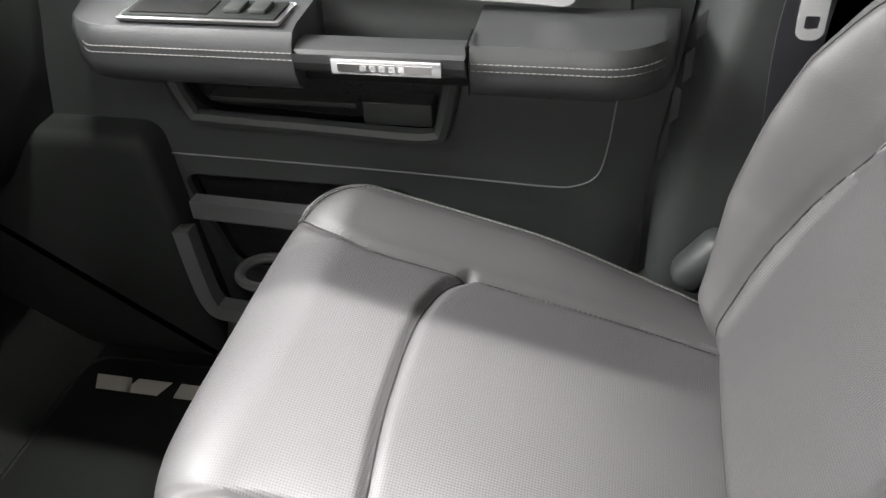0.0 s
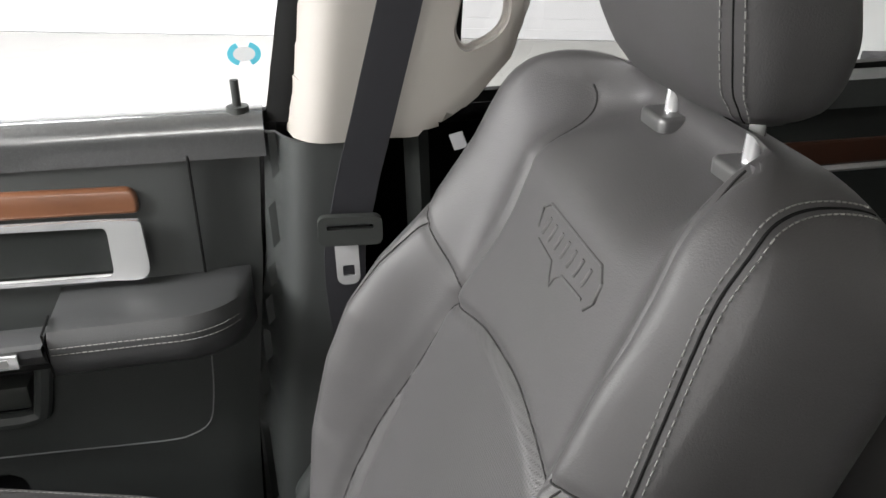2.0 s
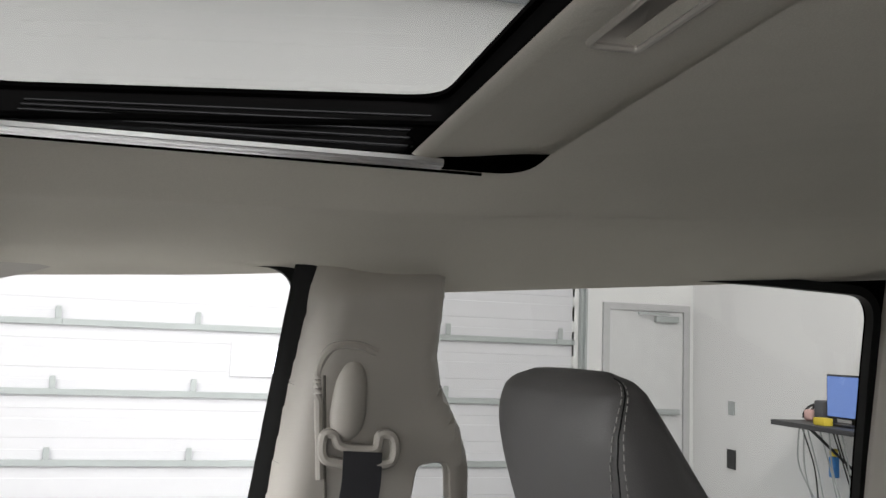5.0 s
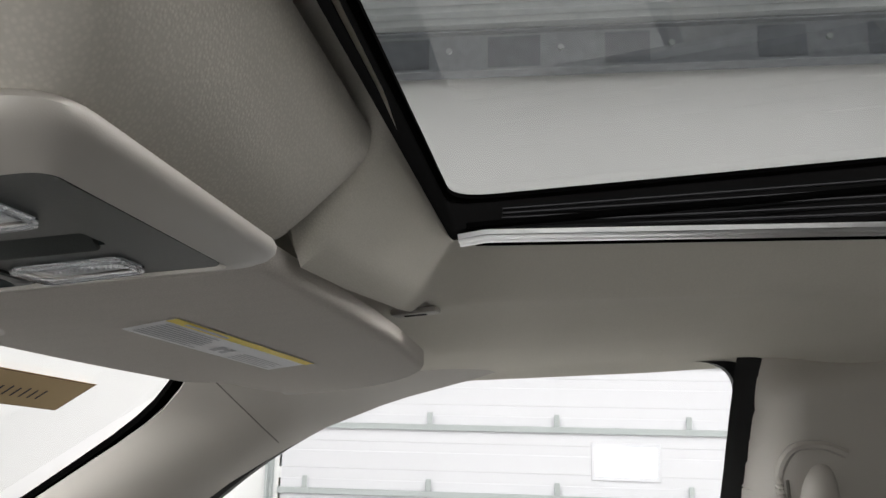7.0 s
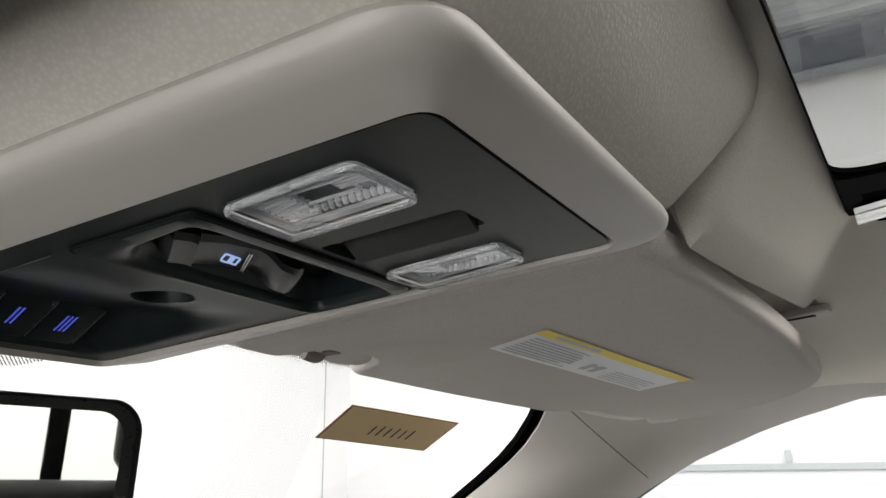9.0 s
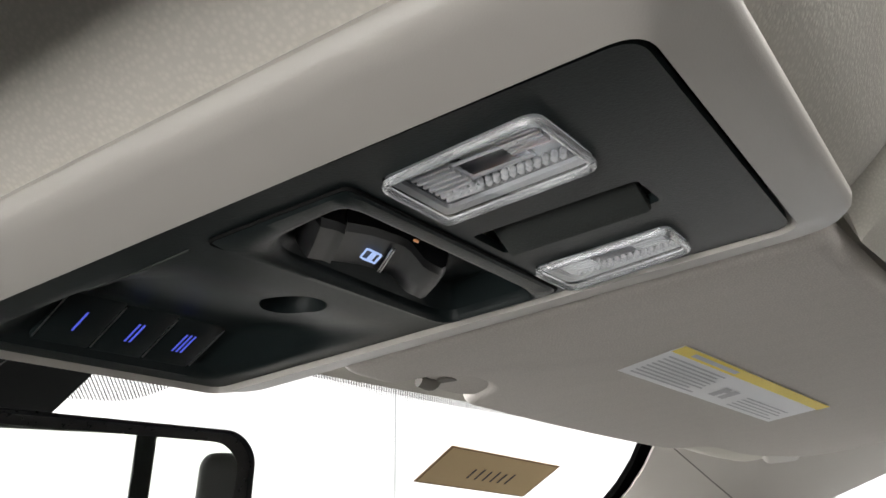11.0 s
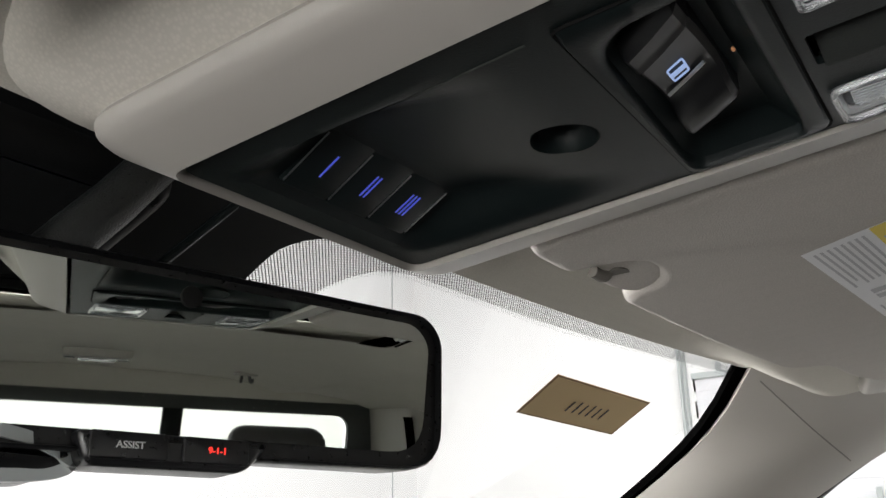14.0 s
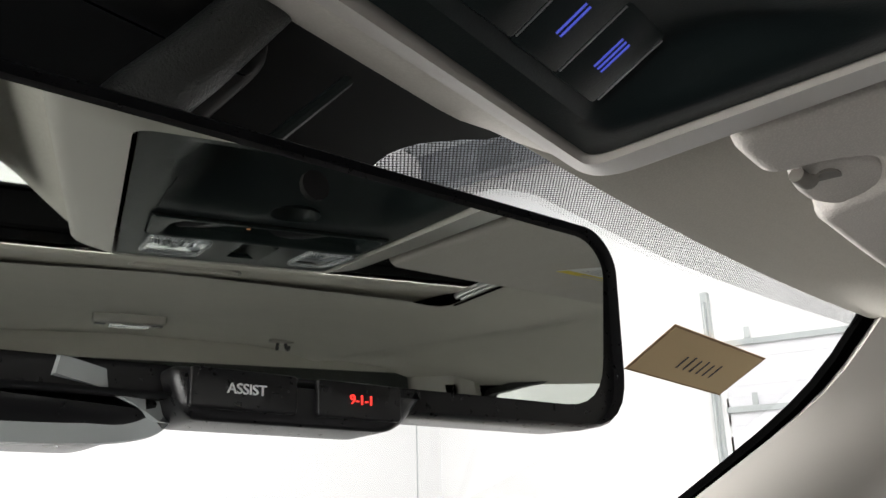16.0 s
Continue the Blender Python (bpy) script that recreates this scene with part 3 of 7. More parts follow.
# the garage is tilted against the cabin's level to fit its lines in the camera's view
GARAGE_TILT = Matrix.Translation((0, -4.2, 0)) @ pose(0, 0, 0, 4.6, 0, 0) @ Matrix.Translation((0, 4.2, 0))
for ob in list(bpy.data.objects):
    if ob.parent is None and (ob.type in ("MESH", "EMPTY") or ob.name.startswith("strip_light")):
        ob.matrix_world = GARAGE_TILT @ ob.matrix_world

# ---------------- the truck's cabin: shell ----------------
# side of the cabin by height, headliner height across, windscreen's upper edge
SIDE_Z, SIDE_X = (0.70, 0.77, 0.90, 1.05, 1.15, 1.20, 1.23), (0.80, 0.795, 0.785, 0.77, 0.757, 0.748, 0.738)


def side_x(z):
    return interp(z, SIDE_Z, SIDE_X)


def smoothstep(a, b, x):
    t = min(1, max(0, (x - a) / (b - a)))
    return t * t * (3 - 2 * t)


def visor_edge(x):
    """Line of the sun visors' rear edges; the driver's visor sits further ahead."""
    return interp(abs(x), (0.1, 0.3, 0.47, 0.6), (0.330, 0.3125, 0.311, 0.315)) + 0.034 * smoothstep(0.0, -0.1, x)


def roof_z(x, y):
    a = abs(x)
    z = interp(a, (0, 0.3, 0.36, 0.38, 0.40, 0.43, 0.45, 0.458, 0.466, 0.49, 0.51, 0.54, 0.58, 0.62, 0.66, 0.70, 0.725, 0.740, 0.752, 0.772), (1.293, 1.285, 1.2775, 1.2740, 1.2700, 1.2615, 1.2545, 1.2520, 1.2510, 1.2503, 1.2482, 1.2420, 1.2320, 1.2245, 1.2198, 1.2160, 1.2135, 1.2108, 1.2065, 1.2010))
    z -= 0.035 * smoothstep(0.27, 0.58, y) * (1 - 0.6 * smoothstep(0.5, 0.75, a))
    z -= 0.05 * smoothstep(-0.1, -1.3, y) * (1 - smoothstep(0.45, 0.75, a)) * 0.5
    z -= 0.030 * smoothstep(0.02, -0.12, y) * smoothstep(0.60, 0.76, a)
    z -= 0.030 * min(1, max(0, (0.27 - y) / 0.42)) * (1 - smoothstep(0.42, 0.56, a)) * (1 - 0.6 * smoothstep(-0.3, -1.0, y))
    # falls towards the visor behind it, and steps up into a recess above it
    edge = visor_edge(x)
    drop = min(1, max(0, (y - 0.262) / (edge - 0.269))) ** 1.15 * smoothstep(0.09, 0.13, a - 0.035 * (x < 0)) * (1 - smoothstep(0.34, 0.54, a))
    low = interp(a, (0.1, 0.2, 0.3, 0.36, 0.42, 0.5), (1.2160, 1.2165, 1.2210, 1.2275, 1.2370, 1.2440)) + (0.030 - 0.016 * smoothstep(0.2, 0.42, a)) * smoothstep(edge - 0.007, edge + 0.001, y)
    z += (low - z) * drop
    lip = smoothstep(header_y(x) - 0.07, header_y(x), y) * (1 - smoothstep(0.62, 0.70, a))
    return z + (1.238 - z) * lip


def header_y(x):
    return 0.640 - 0.122 * x * x


def screen_point(u, s):
    """A point on the windscreen's inner face: u across, s metres below its upper edge."""
    return Vector((u, header_y(u) + s * 0.894, 1.2725 - 0.0665 * u * u - s * 0.447))


truck = thing("pickup_truck", "pickup truck cabin with greige headliner and dark trim", "truck")

def on_roof(u, v):
    """Headliner point; rows of the sheet are drawn along the visor's rear edge."""
    y = v + (visor_edge(u) - 0.3345) * smoothstep(0.272, 0.325, v) * (1 - smoothstep(0.40, 0.50, v))
    return Vector((u, y, roof_z(u, y)))


SUN = rounded([(0.352, 0.270), (-0.36, 0.270), (-0.36, -0.157), (0.352, -0.157)], 0.035)
outline = [(-0.772, -1.32)] + [(0.772, -1.32), (0.772, 0.10), (0.745, 0.52)] + [(x, header_y(x)) for x in np.linspace(0.66, -0.66, 25)] + [(-0.745, 0.52), (-0.772, 0.10)]
part("headliner", sheet([(float(a), float(b)) for a, b in outline], [SUN], on_roof, 0.0085), CLOTH, truck, "greige woven headliner cloth")

# front door window and rear door window outlines in (y, z)
WF = rounded([(0.088, 0.768), (-0.014, 1.213), (0.30, 1.224), (0.52, 1.166), (0.80, 0.975), (1.05, 0.80), (1.05, 0.772)], [0.01, 0.06, 0.12, 0.12, 0.05, 0.02, 0.01], 8)
WR = rounded([(-0.125, 0.772), (-0.150, 1.198), (-0.60, 1.182), (-0.868, 1.152), (-0.826, 0.77)], [0.02, 0.085, 0.1, 0.05, 0.02], 8)


def side(sgn):
    def f(y, z, inset=0.0):
        return Vector((sgn * (side_x(z) - inset), y, z))
    return f


# outline of the pillar trim between the doors: front edge, then rear edge swelling into a grab loop
PILLAR_FRONT = [(0.064, 0.752), (0.054, 0.80), (0.034, 0.92), (0.006, 1.05), (-0.019, 1.15), (-0.031, 1.214)]
PILLAR_REAR = [(-0.180, 1.214), (-0.176, 1.18), (-0.170, 1.14), (-0.163, 1.09), (-0.168, 1.05), (-0.190, 1.00), (-0.201, 0.95), (-0.198, 0.89), (-0.180, 0.835), (-0.138, 0.79), (-0.095, 0.765), (-0.06, 0.752)]


def pillar_inset(y, z):
    """How far the trim stands inboard: a rounded front edge, then a flat face turned a little to the rear."""
    yf = interp(z, [p[1] for p in PILLAR_FRONT], [p[0] for p in PILLAR_FRONT])
    rear = PILLAR_REAR[::-1]
    yr = interp(z, [p[1] for p in rear], [p[0] for p in rear])
    u, w = max(0.0, yf - y), max(0.0, y - yr)
    front_round = math.sqrt(max(0.0, 1 - (1 - min(1, u / 0.034)) ** 2))
    rear_round = math.sqrt(max(0.0, 1 - (1 - min(1, w / 0.012)) ** 2))
    loop = smoothstep(1.06, 0.97, z)
    level = 0.054 - 0.11 * max(0.0, u - 0.034) * (1 - loop) - 0.035 * max(0.0, u - 0.034) * loop
    return 0.003 + level * front_round * (0.35 + 0.65 * rear_round) * (1 - 0.7 * smoothstep(1.160, 1.212, z))


def b_pillar(sgn):
    f = side(sgn)
    fr = [tuple(p) for p in smooth_path([Vector((*p, 0)) for p in PILLAR_FRONT], 4)]
    re = [tuple(p) for p in smooth_path([Vector((*p, 0)) for p in PILLAR_REAR], 4)]
    loop = [(p[0], p[1]) for p in fr + re]
    hole = rounded([(-0.136, 0.962), (-0.178, 0.968), (-0.178, 0.862), (-0.126, 0.840), (-0.113, 0.862)], [0.012, 0.022, 0.03, 0.02, 0.012])
    part("b_pillar_trim", sheet(loop, [hole], lambda y, z: f(y, z, pillar_inset(y, z)), 0.007, 0.010), TAN, truck, "greige pillar trim with a grab loop")
    # rounded inner wall of the grab loop
    rim = [f(p.x, p.y, pillar_inset(p.x, p.y) - 0.004) for p in resampled(hole, 0.006)]
    part("grab_loop_rim", tube(rim, 0.0052, 8, True, (1, 0, 0)), TAN, truck, "rounded greige grab loop rim")
    # dark lower pillar: a rounded column in front, a black sheet painting the shade behind the belt
    low = rounded([(0.165, 0.10), (0.150, 0.40), (0.115, 0.60), (0.100, 0.751), (-0.012, 0.751), (0.004, 0.40), (0.01, 0.10)], 0.004)

    def place_low(y, z):
        front = interp(z, (0.10, 0.40, 0.60, 0.752), (0.165, 0.150, 0.115, 0.100))
        rear = interp(z, (0.10, 0.40, 0.752), (0.01, 0.004, -0.012))
        u, w = front - y, y - rear
        ridge = math.sqrt(max(0.0, 1 - (1 - min(1, max(0, u - 0.018) / 0.035)) ** 2))
        return Vector((sgn * (0.797 - 0.008 * min(1, u / 0.004) - 0.048 * ridge * math.sqrt(min(1, max(0, w) / 0.012))), y, z))
    part("b_pillar_lower_trim", sheet(low, [], place_low, 0.009, 0, (sgn * 0.01, 0, 0)), PLASTIC_SOFT, truck, "dark grained lower pillar trim")
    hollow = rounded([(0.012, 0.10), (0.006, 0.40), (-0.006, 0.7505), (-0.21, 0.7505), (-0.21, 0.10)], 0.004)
    part("belt_hollow", sheet(hollow, [], lambda y, z: Vector((sgn * 0.778, y, z)), 0.05, 0.004), FELT, truck, "black sheet for the shade behind the belt")
    part("hollow_rib", sheet([(-0.062, 0.10), (-0.062, 0.749), (-0.088, 0.749), (-0.088, 0.10)], [], lambda y, z: Vector((sgn * (0.772 - 0.012 * max(0, 1 - abs(y + 0.075) / 0.013)), y, z)), 0.006, 0.003), DARKTRIM, truck, "dark vertical rib beside the belt")


def c_pillar(sgn):
    f = side(sgn)
    loop = rounded([(-0.884, 1.19), (-0.822, 0.752), (-1.32, 0.752), (-1.32, 1.20)], 0.004)
    strip = rounded([(-0.905, 1.17), (-0.865, 0.752), (-0.895, 0.752), (-0.950, 1.17)], 0.003)
    part("c_pillar_trim", sheet(loop, [], lambda y, z: f(y, z, 0.004 + 0.036 * smoothstep(0.0, -0.035, y - interp(z, (0.752, 1.19), (-0.822, -0.884)))), 0.02, 0, (sgn * 0.012, 0, 0)), TAN, truck, "greige rear pillar trim")
    part("pillar_seal", sheet(strip, [], lambda y, z: f(y, z, 0.047), 0.02, 0, (sgn * 0.006, 0, 0)), FELT, truck, "black seal between rear pillar trims")


def a_pillar(sgn):
    """From the headliner's front corner down to the dash."""
    rows = []
    for t in [-0.08, -0.04, 0, 0.02, 0.04, 0.07, 0.10, 0.14, 0.18, 0.23, 0.30, 0.38, 0.48, 0.6, 0.7, 0.8, 0.9, 1.0]:
        # window edge, crest, windscreen edge
        yw = 0.30 + t * 0.82
        zw = interp(yw, (0.22, 0.30, 0.40, 0.50, 0.60, 0.70, 0.80, 0.90, 1.05, 1.15), (1.232, 1.213, 1.194, 1.163, 1.115, 1.052, 0.985, 0.915, 0.805, 0.73))
        ys = 0.555 + t * 0.72
        xs = interp(ys, (0.49, 0.56, 0.575, 0.60, 0.63, 0.66, 0.70, 0.80, 1.0, 1.3), (0.53, 0.585, 0.60, 0.628, 0.66, 0.682, 0.699, 0.715, 0.74, 0.775))
        zs = screen_point(xs, (ys - header_y(xs)) / 0.894).z - 0.012
        a = Vector((side_x(zw) - 0.002, yw, zw))
        c = Vector((xs, ys, zs))
        mid = (a + c) / 2 + Vector((-0.035, -0.03, -0.008))
        ring = []
        for s in np.linspace(0, 1, 11):
            q = a * (1 - s) ** 2 + mid * 2 * s * (1 - s) + c * s * s
            ring.append(Vector((sgn * q.x, q.y, q.z)))
        rows.append(ring)
    bm = rings_mesh(rows, False, False)
    bmesh.ops.recalc_face_normals(bm, faces=bm.faces)
    bmesh.ops.solidify(bm, geom=list(bm.faces), thickness=0.008)
    part("a_pillar_trim", bm, TAN, truck, "greige windscreen pillar trim")
    if sgn > 0:
        part("pillar_seam", tube(smooth_path([(0.6195, 0.581, 1.2225), (0.6600, 0.5645, 1.1930), (0.681, 0.5560, 1.1780), (0.6975, 0.5470, 1.1640), (0.7195, 0.5340, 1.1450)], 6), 0.0007, 6), material("shaded trim joint", (0.16, 0.15, 0.135), 0.8), truck)
    edge = [r[-1] + Vector((0, 0.004, 0.004)) for r in rows]
    part("windscreen_rim", sweep(edge, [(-0.009, -0.004), (0.009, -0.004), (0.009, 0.004), (-0.009, 0.004)]), FELT, truck, "black windscreen rim")


def seal(sgn, loop, name):
    path = [Vector((sgn * (side_x(z) + 0.012), y, z)) for y, z in [(p.x, p.y) for p in resampled(loop, 0.02)]]
    part(name, sweep(path, [(-0.007, -0.008), (0.007, -0.008), (0.007, 0.008), (-0.007, 0.008)], True, (1, 0, 0)), RUBBER, truck, "black rubber window seal")


for sgn in (1, -1):
    b_pillar(sgn)
    c_pillar(sgn)
    a_pillar(sgn)
    back = [(0.093, 0.765), (-0.004, 1.215), (-0.050, 1.215), (0.050, 0.765)]
    part("door_seal", sheet(back, [], lambda y, z: Vector((sgn * (side_x(z) + 0.006 - 0.012 * smoothstep(0.035, 0.0, abs(y - interp(z, (0.765, 1.216), (0.066, -0.030))))), y, z)), 0.01, 0.01), RUBBER, truck, "black double door seal")
    seal(sgn, WF, "front_window_seal")
    seal(sgn, WR, "rear_window_seal")
    for nm, loop, mat in (("front_door_glass", WF, CLEAR), ("rear_door_glass", WR, TINTED)):
        g = part(nm, sheet(loop, [], lambda y, z: Vector((sgn * (side_x(z) + 0.028), y, z)), 0.06), mat, truck, "clear door glass" if mat is CLEAR else "grey tinted privacy glass")
        g.visible_shadow = mat is TINTED
    part("rear_door_frame", sheet([(-0.095, 0.765), (-0.095, 1.25), (-1.05, 1.25), (-1.05, 0.765)], [WR], lambda y, z: Vector((sgn * (side_x(z) + 0.022), y, z)), 0.04, 0, (sgn * 0.01, 0, 0)), FELT, truck, "black rear door window frame")
    # outer body under the windows and the roof rail above them
    part("body_side", sheet([(-1.4, -0.45), (1.35, -0.45), (1.35, 0.76), (-1.4, 0.76)], [], lambda y, z: Vector((sgn * (0.86 + 0.05 * smoothstep(0.76, 0.4, z)), y, z)), 0.2, 0.03), material("dark body paint", (0.02, 0.02, 0.022), 0.25, coat=1.0), truck)
    part("roof_rail", sheet([(-1.4, 1.215), (0.45, 1.225), (0.45, 1.32), (-1.4, 1.32)], [], lambda y, z: Vector((sgn * (0.775 - 0.5 * (z - 1.2)), y, z)), 0.1, 0.02), RUBBER, truck)

# windscreen
ws = sheet([(-0.70, 0.0), (-0.66, 0.66), (0.66, 0.66), (0.70, 0.0)], [], lambda u, v: screen_point(u, (0.62 - v) * 1.3), 0.06)
g = part("windscreen", ws, WINDSHIELD, truck, "large clear windscreen")
g.visible_shadow = False
# rear wall of the cabin with its window
rear_loop = rounded([(-0.67, 0.80), (0.67, 0.80), (0.655, 1.168), (-0.655, 1.168)], 0.04)
part("rear_wall", sheet([(-0.8, -0.1), (0.8, -0.1), (0.745, 1.26), (-0.745, 1.26)], [rear_loop], lambda u, v: Vector((u, -1.32 + 0.1 * smoothstep(0.7, 1.2, v), v)), 0.08, 0.02), PLASTIC, truck, "dark rear cabin wall")
g = part("rear_window", sheet(rear_loop, [], lambda u, v: Vector((u, -1.335 + 0.1 * smoothstep(0.7, 1.2, v), v)), 0.08), REARGLASS, truck, "tinted rear window")
for bx in (-0.208, 0.208):
    part("rear_window_bar", sweep([(bx, -1.325 + 0.1 * smoothstep(0.7, 1.2, v), v) for v in np.linspace(0.79, 1.175, 6)], [(-0.024, -0.006), (0.024, -0.006), (0.024, 0.006), (-0.024, 0.006)], up=(0, 1, 0)), RUBBER, truck, "black sliding window frame bar")
part("rear_header", sheet([(-0.735, 1.200), (0.735, 1.200), (0.735, 1.275), (-0.735, 1.275)], [], lambda u, v: Vector((u, -1.192, v)), 0.06, 0.004), CLOTH, truck, "greige cloth above the rear window")
# floor pan and dash
part("floor_pan", box(-0.82, 0.82, -1.32, 1.35, -0.06, 0.02), CARPET, truck, "black carpeted floor")


# ---------------- sunroof ----------------
def sunroof():
    sr = thing("sunroof", "tinted glass sunroof with a partly open greige shade", "sunroof")
    x0, x1, y0, y1 = -0.36, 0.352, -0.157, 0.270
    low = rounded([(x1, y1), (x0, y1), (x0, -0.080), (x1, -0.080)], 0.03)
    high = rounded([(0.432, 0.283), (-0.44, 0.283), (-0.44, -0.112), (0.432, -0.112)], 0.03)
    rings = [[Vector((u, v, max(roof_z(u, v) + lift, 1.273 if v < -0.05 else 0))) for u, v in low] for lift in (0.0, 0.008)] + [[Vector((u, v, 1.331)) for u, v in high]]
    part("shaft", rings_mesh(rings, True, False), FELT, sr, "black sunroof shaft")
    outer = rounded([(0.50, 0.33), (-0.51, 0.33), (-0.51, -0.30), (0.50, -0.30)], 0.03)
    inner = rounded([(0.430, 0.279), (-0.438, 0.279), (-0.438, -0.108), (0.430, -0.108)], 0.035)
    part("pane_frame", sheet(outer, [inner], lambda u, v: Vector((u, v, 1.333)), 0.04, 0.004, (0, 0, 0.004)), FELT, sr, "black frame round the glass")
    g = part("pane", sheet(outer, [], lambda u, v: Vector((u, v, 1.3385)), 0.08), ROOFGLASS, sr, "grey tinted sunroof glass")
    g.visible_shadow = False
    # outboard guides: aluminium rail below, pleated weather strip above
    for sgn, xr in ((1, 0.345), (-1, -0.353)):
        prof = [(-0.014, -0.006), (-0.014, 0.0), (-0.010, 0.0), (-0.009, 0.0025), (-0.004, 0.0025), (-0.003, 0.0), (0.003, 0.0), (0.004, 0.0025), (0.009, 0.0025), (0.010, -0.001), (0.014, -0.001), (0.014, -0.006)]

        def rail_z(y):
            return roof_z(0.352, y) - 0.0005
        rail = rings_mesh([[(xr - sgn * 0.003 + sgn * (0.0085 - (0.0085 - a * 0.62) * (1 - 0.8 * smoothstep(-0.070, -0.108, y))), y, rail_z(y) + 0.07 * (0.014 - a) - b * 0.6) for a, b in prof] for y in np.linspace(y1 - 0.004, -0.082, 18)])
        part("guide_rail", rail, SATIN, sr, "grooved aluminium guide rail")
        # Thin black tube paints the shadow line under the rail.
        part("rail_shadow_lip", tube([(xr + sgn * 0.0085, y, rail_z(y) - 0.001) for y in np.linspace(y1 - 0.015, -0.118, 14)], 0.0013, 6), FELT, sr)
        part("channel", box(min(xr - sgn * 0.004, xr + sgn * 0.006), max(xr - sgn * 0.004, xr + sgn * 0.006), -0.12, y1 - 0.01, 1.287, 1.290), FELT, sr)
        for k in range(5):
            pts = []
            for t in np.linspace(0, 1, 16):
                a = 0.12 + 0.76 * (k + 0.6 * t * (1 - k / 6)) / 5.0
                y = y1 - 0.035 + (-0.098 - y1 + 0.035) * t
                zb = rail_z(y) + 0.008
                pts.append((xr + sgn * (0.001 + 0.074 * a) - sgn * 0.004, y, zb + (1.328 - zb) * a - 0.003))
            part("weather_strip", tube(pts, 0.0013, 6), PLEAT, sr, "black pleated weather strip")
    # sliding shade with a cup handle
    sh = rounded([(0.3512, -0.067), (-0.359, -0.067), (-0.359, -0.62), (0.3512, -0.62)], 0.008)
    cup = rounded([(0.074, -0.086), (-0.032, -0.086), (-0.040, -0.119), (0.082, -0.119)], 0.007)

    def sz(v):
        return 1.2635 - 0.003 * smoothstep(-0.085, -0.067, v) + 0.003 * smoothstep(-0.09, -0.16, v)
    shade = part("shade", sheet(sh, [cup], lambda u, v: Vector((u, v, sz(v))), 0.012, 0.008, (0, 0.009, 0.004)), CLOTH, sr, "greige sliding shade")
    rim = [Vector((p.x, p.y, sz(p.y) - 0.0005)) for p in resampled(cup, 0.008)]
    part("cup_rim", tube(rim, 0.0022, 8, True), TAN, shade, "moulded cup handle rim")
    bowl = []
    for a, d in ((1.0, 0.0), (0.97, 0.005), (0.87, 0.010), (0.55, 0.013), (0.1, 0.0135)):
        bowl.append([Vector((0.021 + (u - 0.021) * a, -0.102 + (v + 0.102) * a, sz(v) - 0.001 + d)) for u, v in cup])
    part("cup_handle", rings_mesh(bowl, True, "end"), TAN, shade, "moulded cup handle recess")
    # Added black boxes block outside light in the gaps round the sliding shade.
    part("rear_tray", box(-0.43, 0.43, -0.63, -0.084, 1.286, 1.290), FELT, sr, "added black box closing the gap above the shade")
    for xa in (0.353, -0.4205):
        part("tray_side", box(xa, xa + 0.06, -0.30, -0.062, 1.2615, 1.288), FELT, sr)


sunroof()


